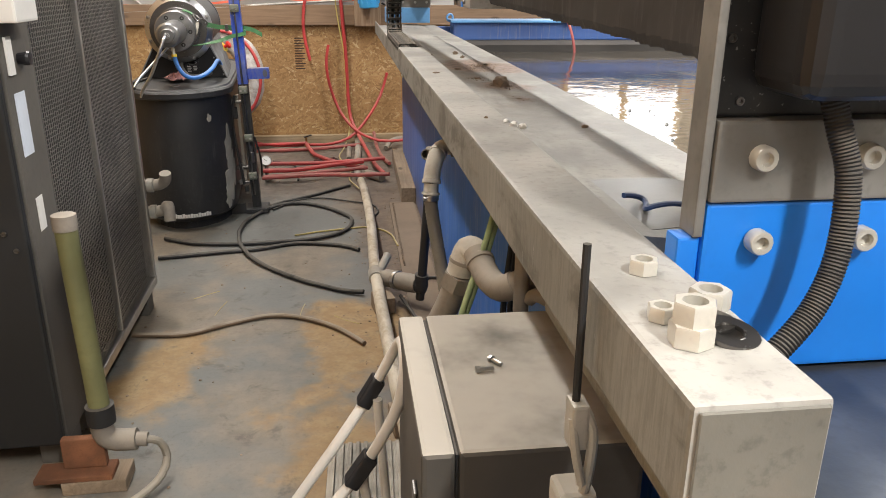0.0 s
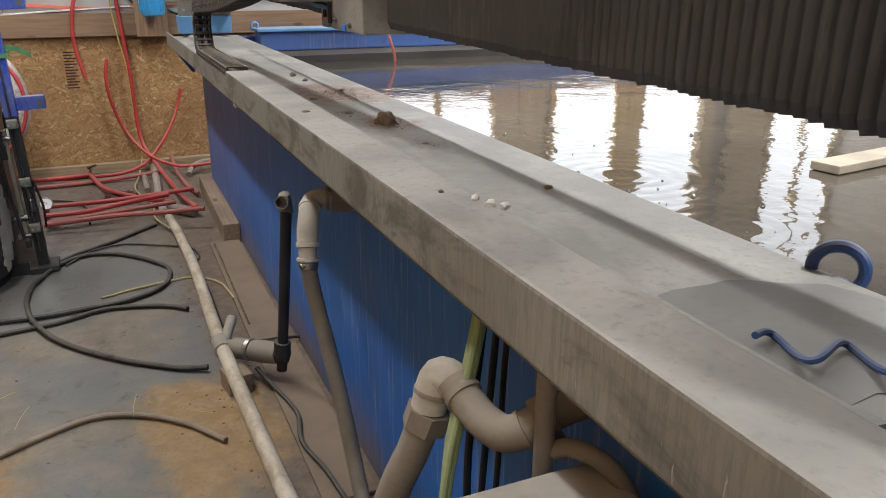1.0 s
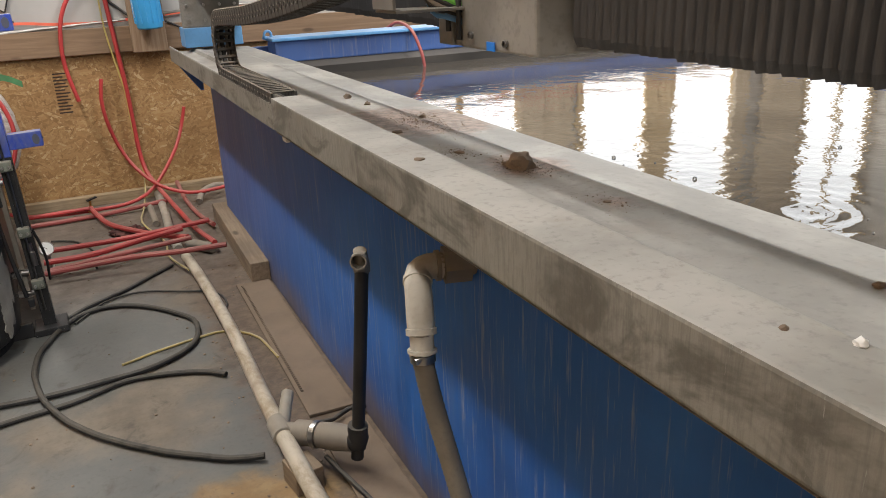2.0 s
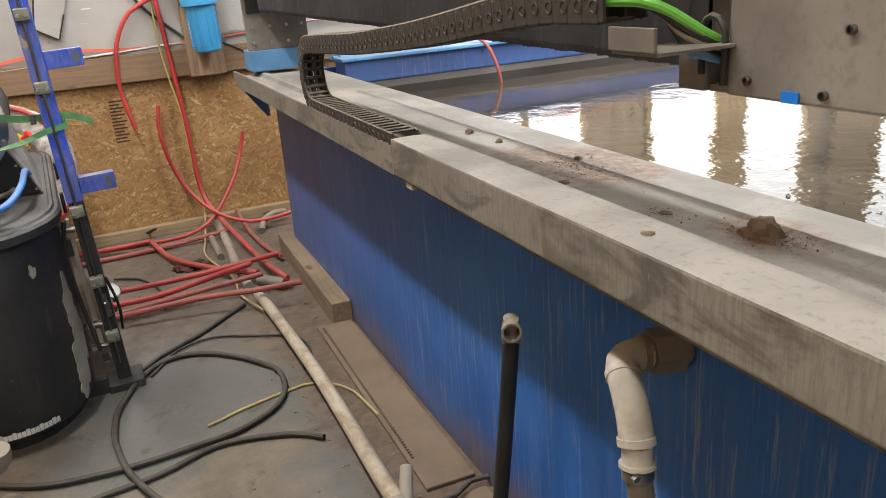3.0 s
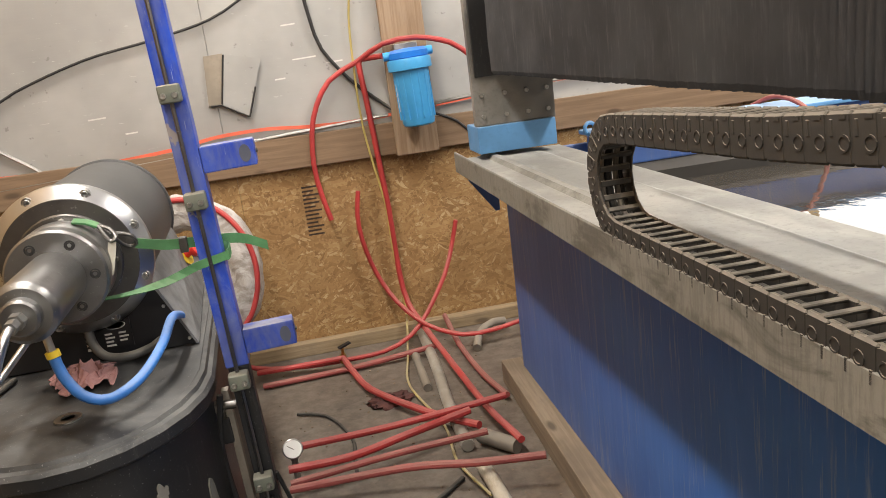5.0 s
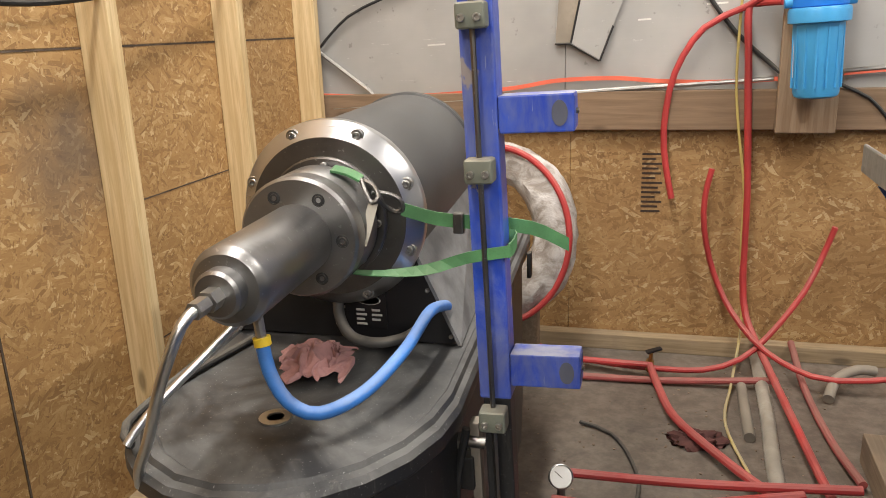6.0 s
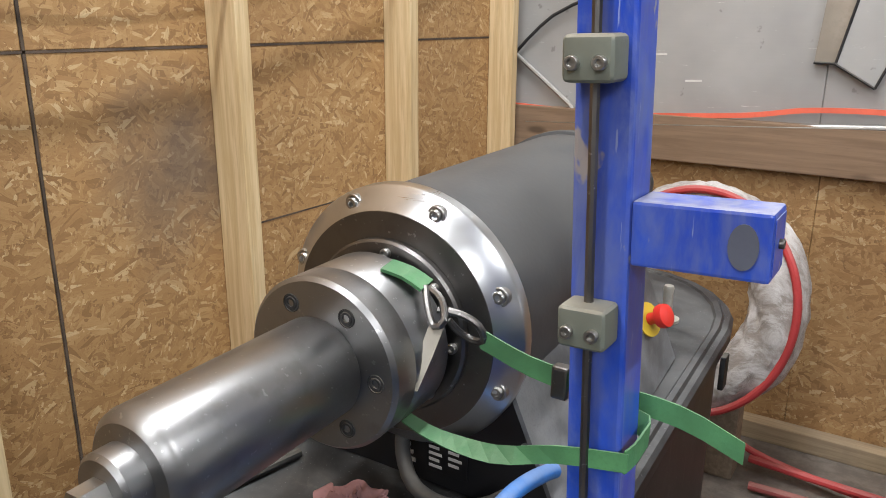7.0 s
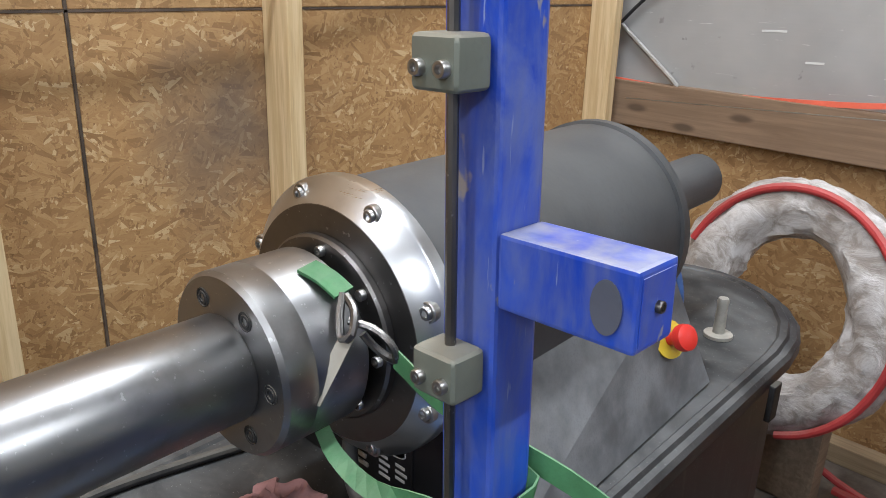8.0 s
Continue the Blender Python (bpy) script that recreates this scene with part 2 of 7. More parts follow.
def make_floor():
    n = Nodes("stained_concrete")
    p = n.place()
    big = n.noise(1.3, 4, 0.55, p, 0.3)
    mid = n.noise(4.5, 6, 0.65, p)
    fine = n.noise(60, 4, 0.6, p)
    sep = n.node("ShaderNodeSeparateXYZ", {"Vector": p})
    grey = n.mix(n.steps(mid, 0.35, 0.7), (0.168, 0.166, 0.148), (0.222, 0.218, 0.195))
    tan = n.mix(n.steps(n.noise(9, 6, 0.7, p), 0.3, 0.7), (0.20, 0.160, 0.115), (0.285, 0.235, 0.172))
    col = n.mix(n.steps(n.times(big, n.times(mid, 0.25), "ADD"), 0.55, 0.72), grey, tan)
    # brown grit gathers along the tank and at the far wall
    near_tank = n.steps(n.times(sep.outputs["X"], n.times(mid, 0.30), "ADD"), 0.44, 0.58)
    far = n.steps(n.times(sep.outputs["Y"], n.times(mid, 1.6), "ADD"), 4.9, 5.9)
    grit = n.mix(n.steps(n.noise(22, 5, 0.7, p), 0.35, 0.7), (0.135, 0.090, 0.058), (0.235, 0.165, 0.108))
    grit_grey = n.mix(n.steps(n.noise(16, 5, 0.7, p), 0.35, 0.7), (0.15, 0.118, 0.09), (0.26, 0.21, 0.165))
    col = n.mix(n.times(near_tank, 0.92), col, grit)
    col = n.mix(n.times(far, 0.85), col, grit_grey)
    # rust-coloured stains beside the drain pipe and the chiller
    for cx, cy, size in ((0.29, 2.82, 0.36), (-0.34, 2.65, 0.30), (0.19, 2.15, 0.30)):
        d = n.node("ShaderNodeVectorMath", {0: n.node("ShaderNodeMapping", {"Vector": p, "Scale": (1.5, 0.75, 1)}).outputs["Vector"], 1: (cx * 1.5, cy * 0.75, 0)}, operation="DISTANCE").outputs["Value"]
        edge = n.times(d, n.times(n.noise(3.6, 5, 0.6, p), 0.75), "ADD")
        col = n.mix(n.times(n.steps(edge, size + 0.36, size + 0.20), 0.92), col, n.mix(n.steps(n.noise(14, 5, 0.65, p), 0.35, 0.7), (0.33, 0.195, 0.075), (0.43, 0.285, 0.13)))
    col = n.mix(n.times(n.steps(n.noise(7, 5, 0.7, p, 0.5), 0.55, 0.70), 0.6), col, (0.085, 0.068, 0.052))
    col = n.mix(n.times(n.steps(fine, 0.5, 0.78), 0.3), col, (0.10, 0.085, 0.07))
    col = n.mix(1.0, col, (0.73, 0.755, 0.795), "MULTIPLY")
    r = n.node("ShaderNodeMapRange", {"Value": mid, "To Min": 0.45, "To Max": 0.85}).outputs["Result"]
    return n.done(col, r, 0.0, n.times(fine, mid, "ADD"), 0.35, 0.002)


def make_tank_blue():
    n = Nodes("dusty_blue_paint")
    p = n.place()
    streak = n.noise(3.0, 5, 0.65, n.node("ShaderNodeMapping", {"Vector": p, "Scale": (9, 9, 0.7)}).outputs["Vector"])
    fine_streak = n.noise(8.0, 5, 0.7, n.node("ShaderNodeMapping", {"Vector": p, "Scale": (9, 9, 0.5)}).outputs["Vector"])
    blot = n.noise(2.4, 5, 0.6, p)
    col = n.mix(n.steps(blot, 0.35, 0.7), (0.011, 0.115, 0.46), (0.019, 0.165, 0.61))
    col = n.mix(n.times(n.steps(streak, 0.48, 0.74), 0.45), col, (0.10, 0.20, 0.46))
    col = n.mix(n.times(n.steps(fine_streak, 0.54, 0.70), 0.7), col, (0.27, 0.32, 0.45))
    low = n.steps(n.times(n.height(), n.times(blot, 0.35), "ADD"), 0.34, 0.12)
    col = n.mix(n.times(low, 0.85), col, (0.15, 0.115, 0.085))
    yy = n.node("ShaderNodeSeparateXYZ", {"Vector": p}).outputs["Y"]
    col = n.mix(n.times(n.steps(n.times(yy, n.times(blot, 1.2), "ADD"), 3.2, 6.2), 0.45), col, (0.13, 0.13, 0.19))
    return n.done(col, n.node("ShaderNodeMapRange", {"Value": streak, "To Min": 0.3, "To Max": 0.7}).outputs["Result"], 0.0, fine_streak, 0.08, 0.001)


MUDDY = ((0.715, 2.45, 1.1, 1.0, 0.10), (0.745, 2.95, 0.85, 0.65, 0.145), (0.70, 2.19, 1.5, 1.1, 0.045))     # x, y, scales and reach of dried mud


def make_dusty_steel(name="dusted_steel", base=(0.34, 0.331, 0.306)):
    n = Nodes(name)
    p = n.place()
    blot = n.noise(3.2, 5, 0.6, p, 0.3)
    fine = n.noise(80, 4, 0.65, p)
    drip = n.noise(15.0, 5, 0.7, n.node("ShaderNodeMapping", {"Vector": p, "Scale": (10, 10, 0.9)}).outputs["Vector"])
    col = n.mix(n.steps(blot, 0.35, 0.68), tuple(x * 0.72 for x in base), tuple(x * 1.22 for x in base))
    smear = n.steps(n.noise(2.1, 4, 0.55, n.node("ShaderNodeMapping", {"Vector": p, "Scale": (2.6, 1, 1)}).outputs["Vector"], 0.5), 0.52, 0.66)
    col = n.mix(n.times(smear, 0.65), col, tuple(x * 0.60 for x in base))
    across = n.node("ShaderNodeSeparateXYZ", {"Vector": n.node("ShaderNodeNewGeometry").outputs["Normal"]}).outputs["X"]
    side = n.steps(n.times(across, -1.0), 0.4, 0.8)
    # reddish mud dried on the sheet beside the bar
    top = n.steps(n.up(), 0.5, 0.9)
    for cx, cy, rx, ry, size in MUDDY:
        d = n.node("ShaderNodeVectorMath", {0: n.node("ShaderNodeMapping", {"Vector": p, "Scale": (rx, ry, 0)}).outputs["Vector"], 1: (cx * rx, cy * ry, 0)}, operation="DISTANCE").outputs["Value"]
        d = n.times(d, n.times(n.noise(15, 6, 0.7, p, 0.8), 0.14), "ADD")
        soft = n.times(n.times(n.steps(d, size + 0.085, size + 0.02), top), 0.75)
        col = n.mix(soft, col, n.mix(n.steps(n.noise(42, 5, 0.7, p), 0.38, 0.66), (0.155, 0.095, 0.068), (0.36, 0.25, 0.195)))
    # shaded look of faces turned to -x, put into the colour beneath grime and drips
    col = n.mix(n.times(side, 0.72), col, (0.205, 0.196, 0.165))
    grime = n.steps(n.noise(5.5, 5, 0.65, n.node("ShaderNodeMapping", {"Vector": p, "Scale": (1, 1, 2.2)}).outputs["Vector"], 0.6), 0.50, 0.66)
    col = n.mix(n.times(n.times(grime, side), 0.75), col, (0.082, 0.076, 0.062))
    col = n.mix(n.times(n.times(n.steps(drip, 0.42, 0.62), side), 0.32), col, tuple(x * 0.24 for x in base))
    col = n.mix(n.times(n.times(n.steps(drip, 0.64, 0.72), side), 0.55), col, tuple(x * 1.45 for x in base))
    brown = n.steps(n.noise(5.2, 5, 0.65, p), 0.56, 0.72)
    col = n.mix(n.times(brown, 0.3), col, (0.22, 0.175, 0.135))
    col = n.mix(n.times(n.steps(fine, 0.50, 0.74), 0.45), col, tuple(x * 0.5 for x in base))
    return n.done(col, n.node("ShaderNodeMapRange", {"Value": blot, "To Min": 0.45, "To Max": 0.8}).outputs["Result"], 0.0, n.times(fine, blot, "ADD"), 0.28, 0.0015)


def make_foil():
    n = Nodes("foil_faced_foam")
    v = n.node("ShaderNodeTexNoise", {"Vector": n.stretched(3, 3, 60), "Scale": 3.0, "Detail": 4.0}).outputs["Fac"]
    b = n.noise(2.0, 4)
    col = n.mix(n.steps(b, 0.3, 0.7), (0.33, 0.326, 0.318), (0.455, 0.45, 0.438))
    scratch = n.steps(n.noise(6, 5, 0.7, n.stretched(2.2, 2.2, 26), 1.2), 0.66, 0.72)
    col = n.mix(n.times(scratch, 0.7), col, (0.78, 0.77, 0.75))
    col = n.mix(n.times(n.steps(n.noise(24, 3), 0.68, 0.74), 0.6), col, (0.20, 0.19, 0.18))
    return n.done(col, n.node("ShaderNodeMapRange", {"Value": v, "To Min": 0.4, "To Max": 0.62}).outputs["Result"], 0.35, n.times(b, scratch, "ADD"), 0.25, 0.002)


def make_water():
    n = Nodes("tank_water")
    p = n.place()
    waves = n.noise(9, 3, 0.5, p, 0.4)
    small = n.noise(34, 2, 0.5, p)
    calm = n.steps(n.noise(1.1, 2, 0.5, p), 0.40, 0.62)
    h = n.times(n.times(waves, 1.0), n.times(small, 0.4), "ADD")
    h = n.times(h, n.times(calm, 0.85, "ADD"))
    murk = n.mix(n.steps(n.noise(2.2, 4, 0.6, p), 0.35, 0.7), (0.055, 0.048, 0.040), (0.095, 0.082, 0.066))
    return n.done(murk, 0.03, 0.0, h, 0.22, 0.005, IOR=1.45)


def make_steel(name, c=(0.56, 0.54, 0.51), rough=0.28, brushed=(1, 1, 40), dirt=0.35):
    n = Nodes(name)
    br = n.noise(14, 4, 0.6, n.stretched(*brushed))
    blot = n.noise(7, 4)
    col = n.mix(n.steps(blot, 0.35, 0.7), tuple(x * 0.8 for x in c), c)
    col = n.mix(n.times(n.steps(n.noise(26, 4), 0.55, 0.72), dirt), col, (0.13, 0.12, 0.11))
    r = n.node("ShaderNodeMapRange", {"Value": n.times(br, blot, "ADD"), "From Min": 0.6, "From Max": 1.4, "To Min": rough - 0.03, "To Max": rough + 0.07}).outputs["Result"]
    return n.done(n.mix(n.times(n.steps(n.noise(150, 3), 0.66, 0.72), 0.35), col, (0.62, 0.62, 0.62)), r, 1.0, br, 0.008, 0.0005)


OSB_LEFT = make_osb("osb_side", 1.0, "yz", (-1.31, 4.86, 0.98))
OSB_BACK = make_osb("osb_back", 0.84, "xz")
STUD = make_wood("pine_stud", (0.50, 0.35, 0.17), (0.68, 0.53, 0.31), "z")
BOARD = make_wood("grey_brown_board", (0.175, 0.112, 0.066), (0.245, 0.162, 0.100), "x")
BEAM_WOOD = make_wood("dirty_timber", (0.20, 0.15, 0.10), (0.30, 0.23, 0.16), "y", 0.85, 0.5)
SILL_WOOD = make_wood("sill_timber", (0.26, 0.19, 0.11), (0.38, 0.29, 0.18), "x", 0.8, 0.4)
FLOOR = make_floor()
FOIL = make_foil()
BLUE_TANK = make_tank_blue()
DUSTY = make_dusty_steel()
WATER = make_water()
STEEL = make_steel("machined_steel", (0.32, 0.318, 0.318), 0.36, (1, 1, 40), 0.25)
STEEL_DULL = make_steel("dull_steel", (0.20, 0.192, 0.185), 0.36, (1, 1, 30), 0.5)
STEEL_BRIGHT = make_steel("bright_chamfer", (0.62, 0.63, 0.645), 0.29, (1, 1, 40), 0.1)
CAST = plain("cast_grey", (0.062, 0.0635, 0.066), 0.5, 0.2, 0.25, 20, 0.2, 0.22, (0.17, 0.165, 0.155))
PLATE = plain("grey_plate", (0.235, 0.228, 0.212), 0.48, 0.3, 0.42, 16, 0.15, 0.3)
def make_black():
    """Black enamel, with grey dust films lying on it, pale specks and rubbed streaks."""
    n = Nodes("black_paint")
    broad = n.noise(4, 5, 0.6)
    col = n.mix(n.steps(broad, 0.35, 0.7), (0.012, 0.0125, 0.014), (0.024, 0.0245, 0.026))
    top = n.steps(n.up(), 0.3, 0.9)
    film = n.times(n.steps(n.noise(5.5, 6, 0.65, None, 0.6), 0.35, 0.7), top)
    col = n.mix(n.times(film, 0.7), col, (0.150, 0.150, 0.147))
    streak = n.steps(n.noise(9, 5, 0.7, n.stretched(5, 5, 0.6)), 0.56, 0.72)
    col = n.mix(n.times(streak, 0.28), col, (0.15, 0.14, 0.125))
    speck = n.steps(n.noise(240, 2, 0.5), 0.68, 0.73)
    col = n.mix(n.times(speck, 0.5), col, (0.30, 0.30, 0.29))
    r = n.node("ShaderNodeMapRange", {"Value": n.times(film, broad, "ADD"), "From Max": 1.6, "To Min": 0.34, "To Max": 0.75}).outputs["Result"]
    return n.done(col, r, 0.0, n.times(broad, speck, "ADD"), 0.15, 0.001)


BLACK = make_black()
BLACK_CLEAN = plain("black_panel", (0.012, 0.012, 0.014), 0.4, 0.0, 0.3, 12, 0.05)
RUBBER = plain("black_rubber", (0.02, 0.02, 0.021), 0.6, 0.0, 0.3, 30, 0.15, 0.5, (0.15, 0.135, 0.11))
CHAIN = plain("chain_plastic", (0.045, 0.042, 0.038), 0.6, 0.0, 0.3, 25, 0.2, 0.75, (0.25, 0.22, 0.18))


def make_scuffed_blue():
    n = Nodes("scuffed_blue_paint")
    blot = n.noise(9, 5, 0.6)
    col = n.mix(n.steps(blot, 0.35, 0.7), (0.010, 0.050, 0.44), (0.020, 0.085, 0.58))
    haze = n.steps(n.noise(16, 6, 0.7, n.stretched(1, 1, 0.45), 0.6), 0.47, 0.72)
    col = n.mix(n.times(haze, 0.55), col, (0.20, 0.25, 0.50))
    chip = n.steps(n.noise(26, 4, 0.6, n.stretched(1, 1, 0.6)), 0.665, 0.70)
    col = n.mix(n.times(chip, 0.85), col, (0.34, 0.32, 0.29))
    scratch = n.steps(n.noise(30, 3, 0.6, n.stretched(6, 6, 0.5)), 0.67, 0.71)
    col = n.mix(n.times(scratch, 0.6), col, (0.38, 0.43, 0.58))
    grime = n.steps(n.noise(8, 6, 0.65, n.stretched(1.6, 1.6, 0.4), 0.4), 0.42, 0.64)
    col = n.mix(n.times(grime, 0.62), col, (0.15, 0.175, 0.31))
    tan = n.steps(n.noise(19, 4, 0.6, n.stretched(1, 1, 0.7), 0.3), 0.64, 0.69)
    col = n.mix(n.times(tan, 0.75), col, (0.36, 0.31, 0.22))
    dust = n.times(n.steps(n.up(), 0.4, 0.9), n.steps(n.noise(22, 4), 0.3, 0.6))
    col = n.mix(n.times(dust, 0.75), col, (0.36, 0.36, 0.39))
    r = n.node("ShaderNodeMapRange", {"Value": haze, "To Min": 0.30, "To Max": 0.65}).outputs["Result"]
    return n.done(col, r, 0.0, n.times(blot, chip, "ADD"), 0.12, 0.001)


def make_bellows():
    n = Nodes("dusty_bellows")
    p = n.place()
    blot = n.noise(4, 5, 0.6, p)
    rub = n.noise(7, 5, 0.7, n.node("ShaderNodeMapping", {"Vector": p, "Scale": (14, 14, 1.2)}).outputs["Vector"])
    col = n.mix(n.steps(blot, 0.35, 0.7), (0.040, 0.043, 0.050), (0.066, 0.070, 0.078))
    col = n.mix(n.times(n.steps(rub, 0.50, 0.72), 0.4), col, (0.13, 0.135, 0.145))
    return n.done(col, 0.5, 0.0, rub, 0.2, 0.002)


def make_pipe_white():
    n = Nodes("blotchy_white_pipe")
    p = n.place()
    b = n.noise(17, 6, 0.75, n.node("ShaderNodeMapping", {"Vector": p, "Scale": (1, 0.4, 1)}).outputs["Vector"], 0.3)
    col = n.mix(n.steps(b, 0.34, 0.62), (0.33, 0.27, 0.19), (0.52, 0.47, 0.38))
    col = n.mix(n.times(n.steps(n.noise(6, 4, 0.6, p), 0.5, 0.7), 0.55), col, (0.22, 0.165, 0.11))
    return n.done(col, 0.55, 0.0, b, 0.15, 0.001)


BLUE_POST = make_scuffed_blue()
PIPE_WHITE = make_pipe_white()
BELLOWS = make_bellows()
BLUE_BRIGHT = plain("bright_blue_paint", (0.012, 0.20, 0.74), 0.36, 0.0, 0.12, 10, 0.08, 0.15)
BLUE_PALE = plain("pale_blue_paint", (0.11, 0.30, 0.58), 0.5, 0.0, 0.2, 12, 0.08, 0.4)
BLUE_HOSE = plain("blue_hose", (0.03, 0.15, 0.46), 0.5, 0.0, 0.3, 30, 0.1, 0.45, (0.26, 0.32, 0.44))
BLUE_COIL = plain("dark_blue_hose", (0.03, 0.07, 0.20), 0.45, 0.0, 0.3, 30, 0.1, 0.4, (0.2, 0.2, 0.2))
FILTER_BLUE = plain("filter_blue", (0.06, 0.36, 0.72), 0.35, 0.0, 0.12, 10, 0.04)
PVC = plain("dirty_pvc", (0.43, 0.41, 0.36), 0.55, 0.0, 0.35, 16, 0.15, 0.6, (0.24, 0.205, 0.16))
PVC_GREY = plain("grey_pvc", (0.22, 0.195, 0.165), 0.6, 0.0, 0.3, 18, 0.2, 0.6, (0.28, 0.245, 0.195))
HOSE_GREY = plain("ribbed_grey_hose", (0.20, 0.18, 0.145), 0.65, 0.0, 0.25, 20, 0.2, 0.4)
GREEN_PIPE = plain("olive_pipe", (0.17, 0.17, 0.075), 0.55, 0.0, 0.3, 10, 0.15, 0.3)
GREEN_CABLE = plain("pale_green_cable", (0.28, 0.36, 0.17), 0.5, 0.0, 0.2, 20, 0.1, 0.3)
GREEN_BRIGHT = plain("bright_green_cable", (0.16, 0.52, 0.08), 0.45, 0.0, 0.15, 20, 0.05)
GREEN_STRAP = plain("green_webbing", (0.07, 0.21, 0.085), 0.75, 0.0, 0.3, 40, 0.3, 0.3, (0.25, 0.32, 0.22))
RED_HOSE = plain("red_hose", (0.44, 0.045, 0.045), 0.48, 0.0, 0.25, 14, 0.08, 0.4, (0.36, 0.19, 0.165))
RED_DUSTY = plain("dusty_red_hose", (0.33, 0.075, 0.07), 0.6, 0.0, 0.25, 14, 0.1, 0.6, (0.30, 0.17, 0.14))
RED_BUTTON = plain("red_button", (0.60, 0.03, 0.02), 0.35, 0.0, 0.1)
YELLOW = plain("yellow_plastic", (0.62, 0.44, 0.03), 0.45, 0.0, 0.15)
YELLOW_CORD = plain("yellow_cord", (0.50, 0.40, 0.13), 0.65, 0.0, 0.25, 14, 0.05, 0.6)
ORANGE_CABLE = plain("orange_cable", (0.70, 0.14, 0.08), 0.45, 0.0, 0.15)
GALV = make_steel("galvanised", (0.50, 0.49, 0.47), 0.35, (1, 1, 10), 0.3)
WHITE_TUBE = plain("white_tube", (0.62, 0.60, 0.56), 0.4, 0.0, 0.12, 16, 0.05, 0.3)
OFFWHITE_NUT = plain("zinc_nut", (0.62, 0.60, 0.54), 0.32, 0.3, 0.15, 30, 0.1)
RAG = plain("pink_rag", (0.33, 0.175, 0.17), 0.9, 0.0, 0.3, 30, 0.5)
RUST = plain("rusty_iron", (0.17, 0.07, 0.032), 0.85, 0.0, 0.5, 30, 0.4)
MUD = plain("dried_mud", (0.22, 0.165, 0.12), 0.95, 0.0, 0.4, 40, 0.6)
WHITE_PLASTIC = plain("white_plastic", (0.68, 0.67, 0.64), 0.45, 0.0, 0.08)
STICKER = plain("pale_sticker", (0.55, 0.60, 0.68), 0.5, 0.0, 0.12)
INK = plain("dark_print", (0.05, 0.03, 0.02), 0.8, 0.0, 0.1)
TEXT_GREY = plain("grey_print", (0.50, 0.49, 0.47), 0.5, 0.0, 0.1)
SEAM = plain("seam_mark", (0.085, 0.06, 0.042), 0.9, 0.0, 0.4, 60, 0.1)
BRASS = make_steel("brass", (0.55, 0.36, 0.12), 0.35, (1, 1, 10), 0.4)
RUST_MAT = plain("dusty_mat", (0.15, 0.115, 0.085), 0.9, 0.0, 0.3, 12, 0.4, 0.5, (0.24, 0.18, 0.125))
WALL_PAINT = plain("plain_wall", (0.50, 0.48, 0.44), 0.8, 0.0, 0.12, 3, 0.1)
CEIL = plain("ceiling_sheet", (0.55, 0.54, 0.52), 0.7, 0.0, 0.08, 3, 0.1)
BOX_GREY = plain("dusty_enclosure", (0.085, 0.078, 0.068), 0.65, 0.0, 0.3, 9, 0.3, 0.95, (0.40, 0.37, 0.32))

# ---- the room ----
def slab(name, x0, y0, z0, x1, y1, z1, material, label, category):
    return solo(name, box(bmesh.new(), x0, y0, z0, x1, y1, z1), material, label, category, kind="structure")


BACK = 6.25      # inner face of the far wall
LEFT = -1.31     # inner face of the sheeting on the side wall
slab("floor", -1.6, -4.0, -0.2, 7.2, 6.6, 0.0, FLOOR, "stained grey concrete workshop floor", "floor")
slab("ceiling", -1.6, -4.0, 3.7, 7.2, 6.6, 3.85, CEIL, "pale sheet ceiling of the workshop", "ceiling")
slab("wall_south", -1.6, -4.2, 0.0, 7.2, -4.0, 3.7, WALL_PAINT, "plain painted workshop wall", "wall")
slab("wall_east", 7.0, -4.0, 0.0, 7.2, 6.6, 3.7, WALL_PAINT, "plain painted workshop wall", "wall")

# side wall: strand board on studs
wall_west = slab("wall_west", LEFT - 0.15, -4.0, 0.0, LEFT - 0.012, BACK + 0.2, 3.7, WALL_PAINT, "strand board sheeted stud wall", "wall")
wall_west.matrix_basis = pose(0, -0.025, 0)
SHEETS = [(-4.0, -1.43), (-1.424, 1.014), (1.02, 4.573), (4.579, BACK - 0.002)]
for y0, y1 in SHEETS:
    for z0, z1 in ((0.005, 1.2175), (1.2225, 2.436), (2.441, 3.69)):
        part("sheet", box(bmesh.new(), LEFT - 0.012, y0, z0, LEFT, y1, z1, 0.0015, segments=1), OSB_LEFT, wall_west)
for z in (0.406, 0.813):
    part("nail_line", box(bmesh.new(), LEFT + 0.0004, 5.00, z - 0.0020, LEFT + 0.0012, BACK - 0.01, z + 0.0020), SEAM, wall_west)
part("nail_line", box(bmesh.new(), LEFT + 0.0004, -3.9, 1.2175, LEFT + 0.0012, BACK - 0.01, 1.2225), SEAM, wall_west)
part("nail_line", box(bmesh.new(), LEFT + 0.0004, 4.573, 0.01, LEFT + 0.0012, 4.579, 2.43), SEAM, wall_west)
stud_bm = box(bmesh.new(), 0, -0.019, 0.038, 0.089, 0.019, 3.66, 0.003)
stud = part("stud", stud_bm, STUD, wall_west)
stud.matrix_basis = pose(LEFT + 0.0015, 4.378, 0)
for y in (3.77, 4.987, 5.597, BACK - 0.075, 3.16, 2.55, 1.94, 1.33, 0.11, -1.1):
    same_mesh(stud, "stud", pose(LEFT + 0.0015, y, 0), wall_west)
